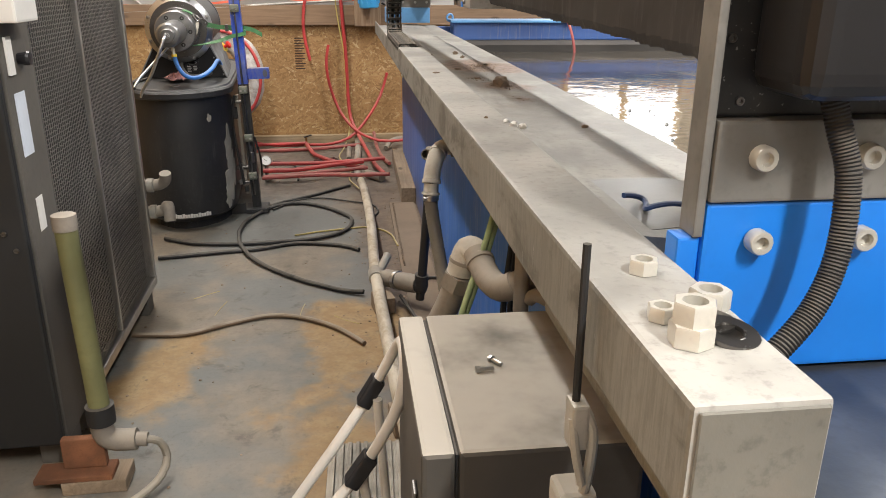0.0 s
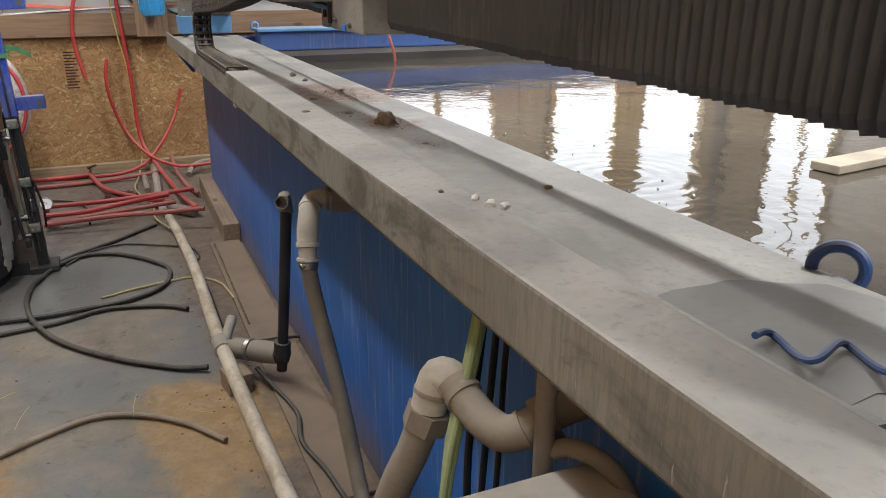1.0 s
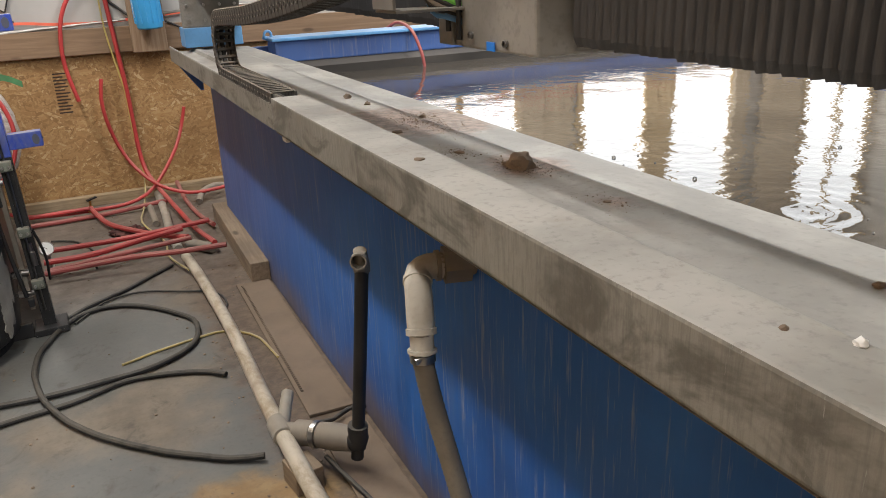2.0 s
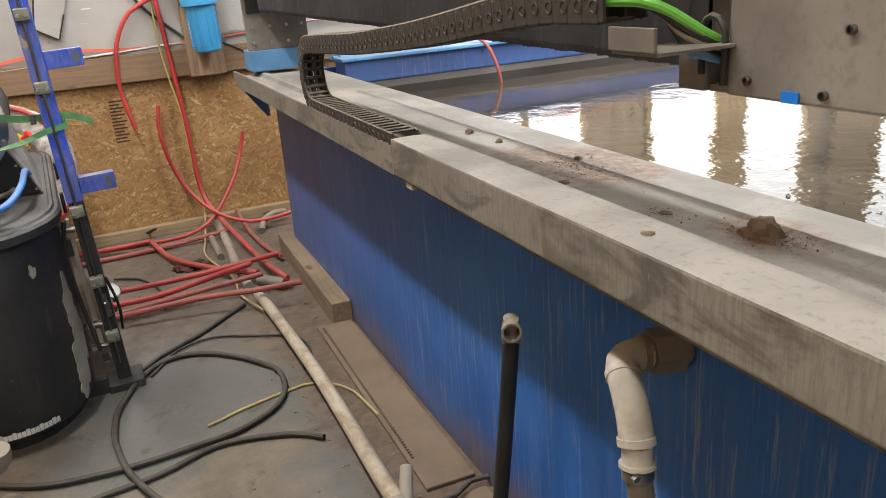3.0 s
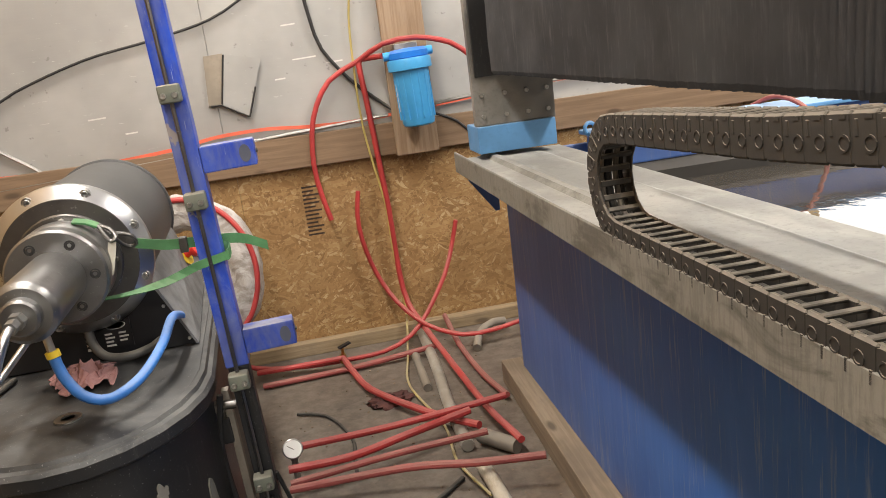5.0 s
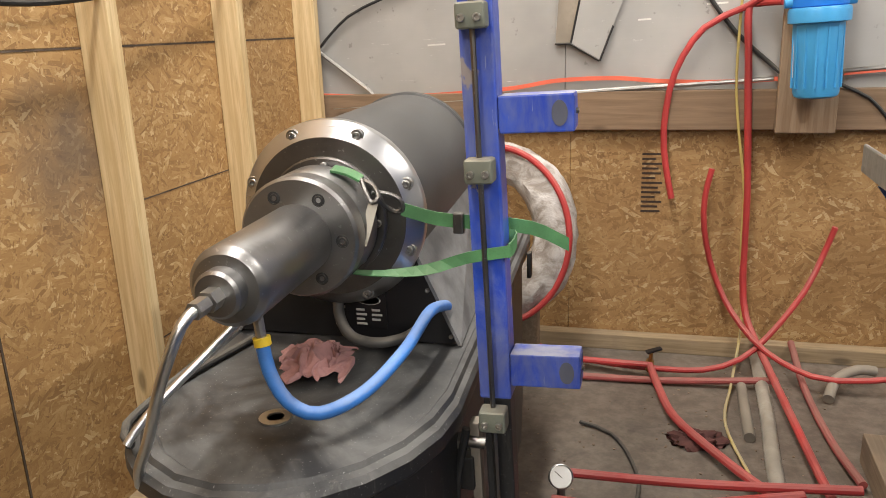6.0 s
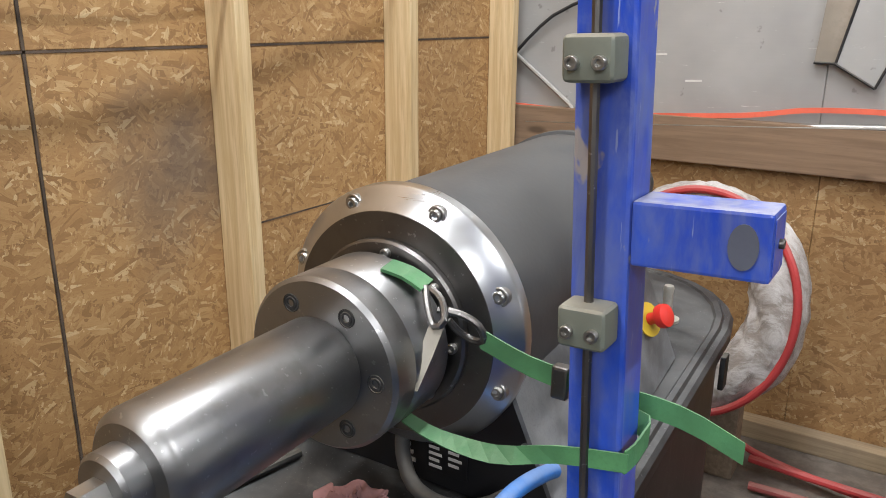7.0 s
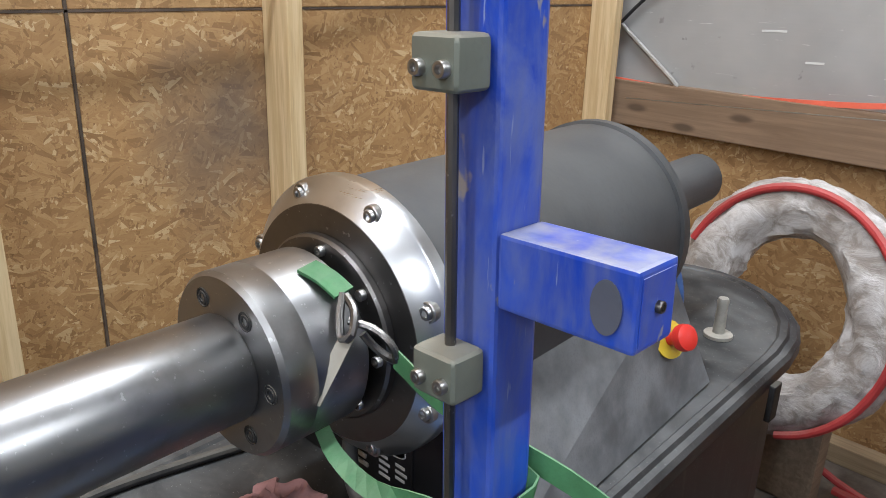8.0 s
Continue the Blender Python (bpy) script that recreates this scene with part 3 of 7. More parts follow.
part("bottom_plate", box(bmesh.new(), LEFT + 0.0015, -3.9, 0.0, LEFT + 0.09, BACK - 0.06, 0.038, 0.003), SILL_WOOD, wall_west)

# far wall: strand board below, a board rail, foil-faced foam above
wall_north = slab("wall_north", LEFT - 0.15, BACK + 0.012, 0.0, 7.2, BACK + 0.2, 3.7, WALL_PAINT, "workshop end wall with strand board below and foil foam above", "wall")
for x0, x1 in ((LEFT, -0.2655), (-0.2645, 0.948), (0.952, 2.166), (2.17, 3.386), (3.39, 7.0)):
    part("sheet", box(bmesh.new(), x0, BACK, 0.005, x1, BACK + 0.012, 0.872, 0.0015, segments=1), OSB_BACK, wall_north)
for x0, x1 in ((LEFT, -0.2865), (-0.2855, 0.930), (0.934, 2.15), (2.154, 3.37), (3.374, 4.59), (4.594, 7.0)):
    for z0, z1 in ((0.98, 2.14), (2.144, 3.69)):
        part("foam_board", box(bmesh.new(), x0, BACK - 0.008, z0, x1, BACK + 0.012, z1, 0.002, segments=1), FOIL, wall_north)
for x0, x1 in ((LEFT + 0.02, 0.442), (0.446, 2.8), (2.804, 7.0)):
    part("rail_board", box(bmesh.new(), x0, BACK - 0.04, 0.857, x1, BACK - 0.002, 0.997, 0.004), BOARD, wall_north)
part("bottom_plate", box(bmesh.new(), LEFT + 0.1, BACK - 0.06, 0.0, 7.0, BACK - 0.002, 0.06, 0.004), SILL_WOOD, wall_north)
# paler wood for uprights past x = 3: the light on them is painted in
LIT_UPRIGHT = make_wood("lit_upright", (0.42, 0.34, 0.23), (0.58, 0.48, 0.35), "z")
UPRIGHT = make_wood("brown_upright", (0.25, 0.165, 0.10), (0.36, 0.26, 0.175), "z")
for x0, x1 in ((0.49, 0.68), (3.04, 3.26), (3.264, 3.52), (5.16, 5.32), (5.50, 5.98)):
    part("upright", box(bmesh.new(), x0 - 0.05, BACK - 0.075, 0.85, x1 - 0.05, BACK - 0.041, 3.68, 0.004), UPRIGHT if x0 < 1 else LIT_UPRIGHT, wall_north)
# stamped print on the lower sheet
for k in range(13):
    w = (0.07, 0.05, 0.075, 0.06)[k % 4]
    part("print_bar", box(bmesh.new(), 0.0, BACK - 0.0012, 0.760 - 0.018 * k, 0.0 + w, BACK - 0.0004, 0.768 - 0.018 * k), INK, wall_north)

# daylight panels in the end wall behind the tank; the third is added glow
GLOW = bpy.data.materials.new("daylight_panel")
GLOW.use_nodes = True
GLOW.node_tree.nodes["Principled BSDF"].inputs["Emission Color"].default_value = (0.93, 0.97, 1.0, 1)
GLOW.node_tree.nodes["Principled BSDF"].inputs["Emission Strength"].default_value = 2.5
# last row is no known window: it stands in for brightly lit foil board
for k, (x0, x1, z0, z1) in enumerate(((3.53, 5.15, 1.11, 3.3), (6.0, 6.95, 1.11, 3.3), (2.02, 3.03, 1.11, 3.3))):
    win = thing("window_%d" % (k + 1), pose(0, BACK - 0.012, 0), "bright translucent panel in a wooden opening, placed for the water's reflection", "window", kind="structure")
    part("pane", box(bmesh.new(), x0 + 0.04, -0.006, z0 + 0.04, x1 - 0.04, 0.0, z1 - 0.04), GLOW, win)
    for a, b, c, d in ((x0, x0 + 0.05, z0, z1), (x1 - 0.05, x1, z0, z1), (x0 + 0.05, x1 - 0.05, z0, z0 + 0.05), (x0 + 0.05, x1 - 0.05, z1 - 0.05, z1), ((x0 + x1) / 2 - 0.025, (x0 + x1) / 2 + 0.025, z0 + 0.05, z1 - 0.05)):
        part("window_frame", box(bmesh.new(), a, -0.03, c, b, -0.007, d, 0.003), STUD, win)
    if k == 0:
        part("mullion", box(bmesh.new(), 4.16, -0.06, z0 + 0.05, 4.46, -0.031, z1 - 0.05, 0.004), STUD, win)

solo("red_hose", tube(bmesh.new(), [(1.7, BACK - 0.1, 1.24), (2.5, BACK - 0.1, 1.19), (3.3, BACK - 0.1, 1.16), (4.4, BACK - 0.1, 1.18), (5.0, BACK - 0.1, 1.12)], 0.008, 8, 0.1), RED_HOSE, "red air hose strung along the end wall", "hose", "red hoses", smooth=True)

# ceiling lamps, all out of view; those off the aisle are added fill
LAMP_GLOW = bpy.data.materials.new("lamp_diffuser")
LAMP_GLOW.use_nodes = True
LAMP_GLOW.node_tree.nodes["Principled BSDF"].inputs["Emission Color"].default_value = (1, 0.95, 0.87, 1)
LAMP_GLOW.node_tree.nodes["Principled BSDF"].inputs["Emission Strength"].default_value = 6.0
for lx, ly in LAMP_ROWS:
    fix = thing("ceiling_light", pose(lx, ly, 3.56), "long white strip light added under the ceiling, out of view", "ceiling light", "strip lights")
    part("housing", box(bmesh.new(), -0.08, -0.65, 0.04, 0.08, 0.65, 0.14, 0.01), WHITE_PLASTIC, fix)
    part("diffuser", box(bmesh.new(), -0.06, -0.62, 0.005, 0.06, 0.62, 0.04, 0.01), LAMP_GLOW, fix)

# ---- the water tank ----
T0, T1 = 0.2, 5.42      # near and far end, along the tank
WALLX = 0.165            # outer face of the tank's long side
FARX = 3.1
tank = thing("water_tank", TANK, "long blue steel waterjet catch tank with dusty rim", "tank")
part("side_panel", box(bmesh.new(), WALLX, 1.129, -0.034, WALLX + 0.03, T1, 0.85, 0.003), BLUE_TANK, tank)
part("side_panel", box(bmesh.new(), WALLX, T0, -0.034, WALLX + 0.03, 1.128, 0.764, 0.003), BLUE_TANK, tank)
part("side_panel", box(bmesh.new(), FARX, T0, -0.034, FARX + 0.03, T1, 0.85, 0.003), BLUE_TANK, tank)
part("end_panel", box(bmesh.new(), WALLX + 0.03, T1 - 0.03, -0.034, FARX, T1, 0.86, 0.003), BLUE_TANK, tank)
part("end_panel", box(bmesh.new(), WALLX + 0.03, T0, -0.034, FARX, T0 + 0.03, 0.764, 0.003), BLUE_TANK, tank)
part("end_beam", box(bmesh.new(), 0.47, T1 - 0.19, 0.788, FARX - 0.05, T1 - 0.03, 0.892, 0.008), BLUE_TANK, tank, "blue beam across the end of the tank")
part("end_flange", box(bmesh.new(), 0.45, T1 - 0.225, 0.8925, FARX - 0.05, T1 - 0.01, 0.908, 0.004), BLUE_PALE, tank, "pale blue beam flange")
part("end_ledge", prism(bmesh.new(), [(T1 - 0.195, 0.787), (T1 - 0.24, 0.762), (T1 - 0.24, 0.60), (T1 - 0.17, 0.60), (T1 - 0.17, 0.787)], 0.47, FARX - 0.05, Matrix(((0, 0, 1, 0), (1, 0, 0, 0), (0, 1, 0, 0), (0, 0, 0, 1)))), plain("scum_stained_steel", (0.045, 0.041, 0.037), 0.55, 0.0, 0.35, 9, 0.2, 0.3, (0.11, 0.095, 0.08)), tank, "scum-stained ledge above the water")
# rim: an outer lip, a shallow trough for the chain and a folded sheet beside the water
TURN_UP = Matrix(((1, 0, 0, 0), (0, 0, 1, 0), (0, 1, 0, 0), (0, 0, 0, 1)))
sheet = [(0.118, 0.882), (0.136, 0.8745), (0.15, 0.873), (0.268, 0.872), (0.282, 0.8675), (0.378, 0.866), (0.386, 0.860), (0.388, 0.852), (0.388, 0.62), (0.373, 0.62), (0.373, 0.85), (0.13, 0.846)]
bm = prism(bmesh.new(), [(-0.003, 0.8240), (-0.003, 0.889), (-0.0005, 0.8925), (0.0035, 0.8925), (0.006, 0.889), (0.0065, 0.866), (0.086, 0.866), (0.092, 0.868), (0.104, 0.879)] + sheet + [(0.008, 0.846), (0.008, 0.8240)], 3.304, T1, TURN_UP)
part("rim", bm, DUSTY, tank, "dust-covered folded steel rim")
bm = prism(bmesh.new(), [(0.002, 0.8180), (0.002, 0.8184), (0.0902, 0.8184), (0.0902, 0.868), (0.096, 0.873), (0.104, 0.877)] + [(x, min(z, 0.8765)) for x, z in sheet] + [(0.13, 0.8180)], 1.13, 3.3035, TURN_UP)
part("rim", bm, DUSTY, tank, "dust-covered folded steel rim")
part("lip", box(bmesh.new(), 0.012, T0, 0.79, 0.088, 1.13, 0.8145, 0.003), DUSTY, tank)
WET = plain("wet_dark_steel", (0.10, 0.11, 0.125), 0.35, 0.2, 0.6, 14, 0.3)
part("end_deck", box(bmesh.new(), 0.09, T0, 0.765, FARX, 1.128, 0.79, 0.003), WET, tank, "wet dark steel deck at the tank's near end")
for y in (1.2, 5.35):
    bm = prism(bmesh.new(), [(0, 0), (0.10, 0), (0.10, -0.12), (0.085, -0.12)], -0.006, 0.006, Matrix.Translation((0.022, y, 0.80)) @ pose(0, 0, 0, 90, 0, 0))
    part("gusset", bm, BLUE_TANK, tank)
part("inner_wall", box(bmesh.new(), 0.3885, T0 + 0.03, 0.25, 0.398, T1 - 0.21, 0.85), DUSTY, tank)

water_bm = bmesh.new()
nx, ny = 150, 240
WX = 0.399
grid = [[None] * (ny + 1) for _ in range(nx + 1)]
for i in range(nx + 1):
    for j in range(ny + 1):
        x, y = WX + (FARX - WX - 0.01) * i / nx, 1.14 + (T1 - 1.38) * j / ny
        z = 0.0006 * noise.noise(Vector((x * 6, y * 6, 0))) + 0.0003 * noise.noise(Vector((x * 17, y * 17, 3)))
        for cx, cy, amp in ((0.80, 2.35, 0.0016), (1.0, 2.9, 0.0010), (0.75, 1.9, 0.0010)):
            d = math.hypot(x - cx, y - cy)
            z += amp * math.cos(d * 120) * math.exp(-d * 6)
        grid[i][j] = water_bm.verts.new((x, y, 0.72 + z))
for i in range(nx):
    for j in range(ny):
        water_bm.faces.new((grid[i][j], grid[i + 1][j], grid[i + 1][j + 1], grid[i][j + 1]))
solo("water", water_bm, WATER, "murky rippled water filling the cutting tank", "water", kind="structure", m=TANK, smooth=True)

# bar lying on the rim
B0, B1 = 0.722, 3.300
# darker steel for the bar ends: their shade is put into the colour
SHADED_END = make_dusty_steel("shaded_end_steel", (0.15, 0.143, 0.122))
bar = thing("cover_bar", TANK, "long dusty rectangular steel bar on the tank rim", "steel bar")
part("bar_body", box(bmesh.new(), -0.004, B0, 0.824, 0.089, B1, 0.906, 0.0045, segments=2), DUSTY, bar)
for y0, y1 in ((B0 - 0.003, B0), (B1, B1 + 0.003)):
    part("shaded_end", box(bmesh.new(), -0.0005, y0, 0.8225, 0.0855, y1, 0.9025, 0.0012, segments=1), SHADED_END, bar, "grey bar end with its shade painted in")

# nuts and washers left on the bar
def nut(x, y, z, size, tilt=0.0, turn=0.0):
    ob = solo("hex_nut", hexagon(bmesh.new(), size, 0, size * 0.95, IDENT, size * 0.56), OFFWHITE_NUT, "loose pale zinc hex nut on the steel bar", "nut", "loose nuts", m=TANK @ pose(x, y, z, tilt, 0, turn), smooth=True)
    return ob


nut(0.048, 0.944, 0.9065, 0.0135, 0, 10)
nut(0.030, 0.805, 0.9065, 0.0165, 0, 25)
nut(0.032, 0.808, 0.9222, 0.0165, 0, 5)
nut(0.072, 0.865, 0.9065, 0.0165, 0, 40)
nut(0.026, 0.847, 0.9065, 0.0120, 0, 15)
washer_bm = lathe(bmesh.new(), [(0.0115, 0), (0.0215, 0), (0.0215, 0.0035), (0.0115, 0.0035), (0.0115, 0)], IDENT, 28)
solo("washer", washer_bm, STEEL_DULL, "dull steel washer on the bar", "washer", m=TANK @ pose(0.063, 0.812, 0.9075, 9, 6, 0), smooth=True)
washer_bm = lathe(bmesh.new(), [(0.0115, 0), (0.0215, 0), (0.0215, 0.0035), (0.0115, 0.0035), (0.0115, 0)], IDENT, 28)
solo("washer", washer_bm, STEEL_DULL, "dull steel washer on the bar", "washer", m=TANK @ pose(0.056, 0.835, 0.9067), smooth=True)


def crumb(x, y, z, size, material, label, name="pebble", flat=0.6, seed=0, sub=2):
    bm = bmesh.new()
    bmesh.ops.create_icosphere(bm, subdivisions=sub, radius=1)
    for v in bm.verts:
        k = 1 + 0.45 * noise.noise(v.co * 1.7 + Vector((seed * 3.1, seed, 0)))
        v.co = Vector((v.co.x * size * k, v.co.y * size * k, v.co.z * size * flat * k))
    return solo(name, bm, material, label, name.replace("_", " "), m=TANK @ pose(x, y, z, 0, 0, seed * 40), smooth=True)


def to_tank(x, y):
    dx = x - 0.315
    return 0.99897 * dx - 0.04536 * y, 0.04536 * dx + 0.99897 * y


crumb(*to_tank(0.475, 1.655), 0.9075, 0.0075, WHITE_PLASTIC, "white plastic crumb on the bar", "plastic_crumb", 0.9, 1)
crumb(*to_tank(0.487, 1.64), 0.9075, 0.0065, WHITE_PLASTIC, "white plastic crumb on the bar", "plastic_crumb", 0.9, 2)
crumb(*to_tank(0.470, 1.69), 0.9075, 0.0055, WHITE_PLASTIC, "white plastic crumb on the bar", "plastic_crumb", 0.9, 3)
crumb(*to_tank(0.445, 1.74), 0.9070, 0.004, MUD, "dark crumb of grit on the bar", "grit_crumb", 0.7, 4)
crumb(*to_tank(0.468, 2.46), 0.9065, 0.010, MUD, "flake of dried mud on the bar", "mud_flake", 0.3, 5)
# dried mud heap and crumbs on the rim
HEAP = [(0.645, 2.435, 0.024, 0.85), (0.635, 2.46, 0.009, 0.6), (0.612, 2.59, 0.009, 0.35), (0.60, 2.835, 0.010, 0.4), (0.725, 2.97, 0.009, 0.4), (0.69, 3.36, 0.010, 0.9), (0.69, 3.22, 0.008, 0.8), (0.63, 2.19, 0.006, 0.25), (0.66, 1.80, 0.006, 0.6)]
for k, (x, y, s, f) in enumerate(HEAP):
    crumb(*to_tank(x, y), 0.873 + s * f * 0.25, s, MUD, "clod of dried mud on the tank rim", "mud_clod", f, k + 7, 3)
rnd = random.Random(4)
bm = bmesh.new()
for cx, cy, count, sx, sy in ((0.645, 2.435, 380, 0.018, 0.035), (0.69, 2.89, 700, 0.036, 0.07), (0.60, 2.60, 220, 0.018, 0.03), (0.725, 2.97, 160, 0.02, 0.03), (0.63, 2.19, 60, 0.02, 0.03)):
    tx, ty = to_tank(cx, cy)
    for _ in range(count):
        x, y = min(0.36, max(0.14, tx + rnd.gauss(0, sx))), ty + rnd.gauss(0, sy)
        r = rnd.uniform(0.0004, 0.0009) if rnd.random() < 0.93 else rnd.uniform(0.0012, 0.0022)
        bmesh.ops.create_icosphere(bm, subdivisions=1, radius=r, matrix=Matrix.Translation((x, y, 0.8725 + r * 0.3)))
solo("mud_crumbs", bm, MUD, "scatter of brown grit crumbs on the tank rim", "grit", kind="stuff", m=TANK)

# lifting eye and blue spiral hose on the rim
ex, ey = 0.392, 1.385
eye_bm = bmesh.new()
tube(eye_bm, [(0.028 * math.cos(a), 0, 0.028 * math.sin(a) + 0.017) for a in [math.pi * 2 * k / 28 for k in range(29)]], 0.0075, 10, 0.006)
lathe(eye_bm, [(0.014, 0), (0.014, 0.004), (0.009, 0.006), (0.0, 0.006)])
solo("lifting_eye", eye_bm, BLUE_COIL, "blue painted lifting eye bolted to the tank rim", "lifting eye", m=TANK @ pose(ex, ey, 0.852, 0, 0, -52), smooth=True)
cx, cy = 0.145, 1.262
coil = [(0.0031 * k, 0.028 * math.sin(k * math.pi / 10.0), 0.0045 + 0.006 * (1 + math.cos(k * math.pi / 10.0 + 0.6))) for k in range(0, 78)]
solo("spiral_hose", tube(bmesh.new(), coil, 0.0036, 8, 0.004), BLUE_COIL, "dark blue spiral air hose lying on the rim", "spiral hose", m=TANK @ pose(cx, cy, 0.8715, 0, 0, -44), smooth=True)
# damp patch where the spiral hose lies
ring = []
for k in range(40):
    a = 2 * math.pi * k / 40
    w = 0.85 + 0.35 * noise.noise(Vector((math.cos(a) * 2, math.sin(a) * 2, 5)))
    ring.append((min(0.364, 0.215 + 0.16 * w * math.cos(a)), max(1.135, 1.27 + 0.15 * w * math.sin(a))))
solo("damp_patch", prism(bmesh.new(), ring, 0.870, 0.8738), plain("damp_dust", (0.17, 0.165, 0.155), 0.35, 0.0, 0.25, 14, 0.1), "damp grey patch on the dusty rim", "damp patch", m=TANK)

# red hose hanging over the far end of the tank into the water
hx = 1.19
solo("hanging_hose", tube(bmesh.new(), [(hx - 0.05, T1 + 0.02, 0.90), (hx - 0.03, T1 - 0.10, 0.935), (hx - 0.012, T1 - 0.24, 0.90), (hx + 0.012, T1 - 0.30, 0.79), (hx + 0.02, T1 - 0.32, 0.70)], 0.0085, 10), RED_DUSTY, "red hose hanging over the tank end into the water", "hose", m=TANK, smooth=True)
solo("lifting_eye", tube(bmesh.new(), [(0.019 * math.cos(a), 0, 0.019 * math.sin(a) + 0.022) for a in [math.pi * 2 * k / 24 for k in range(25)]], 0.007, 8, 0.006), BLUE_PALE, "pale blue lifting eye at the tank's far corner", "lifting eye", m=TANK @ pose(0.46, T1 - 0.10, 0.897, 0, 0, 10), smooth=True)
# board afloat on the slats in the water
px_, py_ = 1.285, 2.17
solo("floating_board", box(bmesh.new(), 0, -0.04, 0.722, 0.5, 0.04, 0.744, 0.003), plain("pale_board", (0.36, 0.31, 0.24), 0.7), "pale board lying across the water tank", "board", m=TANK @ pose(px_, py_, 0, 0, 0, 8))
# bubbles of foam on the water
bm = bmesh.new()
rnd = random.Random(11)
for _ in range(200):
    x, y = 0.40 + abs(rnd.gauss(0, 0.22)), rnd.gauss(2.3, 0.5)
    r = rnd.choice((0.0015, 0.002, 0.003, 0.003, 0.006))
    if T0 + 0.1 < y < T1 - 0.4:
        bmesh.ops.create_icosphere(bm, subdivisions=1, radius=r, matrix=Matrix.Translation((x, y, 0.721)))
n = Nodes("foam_bubble")
solo("foam_bubbles", bm, n.done((0.75, 0.74, 0.72), 0.05, 0.0, None, Transmission_Weight=0.85), "small foam bubbles drifting on the water", "bubbles", kind="stuff", m=TANK, smooth=True)

# ---- gantry over the tank ----
gantry = thing("gantry", GANTRY, "black bellows-covered waterjet gantry bridge on blue end blocks", "gantry")
BEAM = pose(0, 1.0, 1.073, 0.88, 0, 0)


def bellows(y0, y1, pitch, seed):
    rnd = random.Random(seed)
    count = int((y1 - y0) / pitch)
    bm = bmesh.new()
    rows = []
    levels = [0.0, 0.012, 0.10, 0.22, 0.34, 0.46]
    for k in range(2 * count + 1):
        y = y0 + k * pitch / 2
        out = k % 2
        col = []
        jitter = rnd.uniform(-0.0015, 0.0015)
        for z in levels:
            bend = 0.004 * noise.noise(Vector((y * 9, z * 7, seed)))
            x = 0.165 - (0.016 if out else 0.0) + bend + (0.006 if z == 0 else 0)
            col.append(BEAM @ Vector((x, y + bend * 0.8 + (0.0022 if out else -0.0022), z + (jitter if z < 0.02 else 0))))
        col.insert(0, BEAM @ Vector((0.30, y, 0.01)))
        rows.append([bm.verts.new(c) for c in col])
    for a, b in zip(rows, rows[1:]):
        for k in range(len(a) - 1):
            bm.faces.new((a[k], b[k], b[k + 1], a[k + 1]))
    return bm


part("bellows", bellows(0.07, 1.22, 0.0150, 3), BELLOWS, gantry, "black pleated bellows cover")
part("bellows", bellows(1.53, 4.36, 0.0150, 5), BELLOWS, gantry, "black pleated bellows cover")
part("beam", box(bmesh.new(), 0.19, 0.06, 0.02, 0.46, 4.40, 0.47, 0.006, BEAM), BLACK, gantry)
part("top_cover", box(bmesh.new(), 0.13, 0.06, 0.465, 0.48, 4.40, 0.48, 0.003, BEAM), PLATE, gantry)
# far end: grey bolted plate on a blue block
far = part("end_plate", box(bmesh.new(), 0.085, 5.34, 0.975, 0.36, 5.375, 1.62, 0.003), PLATE, gantry, "grey bolted end plate")
part("end_block", box(bmesh.new(), 0.085, 5.33, 0.884, 0.355, 5.50, 0.974, 0.004), BLUE_PALE, gantry, "pale blue end block")
part("bellows_flange", box(bmesh.new(), 0.095, 5.325, 1.135, 0.36, 5.339, 1.60, 0.002), BLACK, gantry)


def cap_screw(parent, m, r=0.008, name="bolt", material=None):
    bm = lathe(bmesh.new(), [(r, -0.001), (r, r * 0.9), (r * 0.9, r * 1.05), (r * 0.55, r * 1.05), (r * 0.5, r * 0.45), (0, r * 0.45)], m, 14)
    return part(name, bm, material or GALV, parent, smooth=True)


def facing(x, y, z):
    """A frame whose z axis points along -y, towards the near end."""
    return pose(x, y, z, 90, 0, 0)


def facing_left(x, y, z):
    return pose(x, y, z, 0, -90, 0)


for x in (0.112, 0.19, 0.265, 0.335):
    for z in (1.005, 1.075):
        cap_screw(gantry, facing(x, 5.34, z), 0.0075)
# near end: blue block, grey plate, black cover
part("end_block", box(bmesh.new(), 0.134, 1.008, 0.79, 0.46, 1.040, 0.958, 0.004), BLUE_BRIGHT, gantry, "bright blue end block")
part("end_block", box(bmesh.new(), 0.112, 1.012, 0.79, 0.133, 1.040, 0.925, 0.003), BLUE_BRIGHT, gantry)
part("end_plate", box(bmesh.new(), 0.134, 1.004, 0.959, 0.46, 1.040, 1.032, 0.003), PLATE, gantry, "grey bolted end plate")
part("edge_strip", box(bmesh.new(), 0.124, 1.008, 0.926, 0.133, 1.040, 1.56, 0.002), PLATE, gantry)
part("back_plate", box(bmesh.new(), 0.128, 1.018, 1.033, 0.46, 1.040, 1.60, 0.003), BLACK, gantry)
part("motor_cover", box(bmesh.new(), 0.158, 0.923, 1.058, 0.46, 1.017, 1.60, 0.022, segments=4), BLACK_CLEAN, gantry, "black rounded drive cover")
for x, z in ((0.176, 1.000), (0.183, 0.923), (0.276, 1.000), (0.284, 0.923)):
    cap_screw(gantry, facing(x, 1.005, z), 0.0115, material=OFFWHITE_NUT)
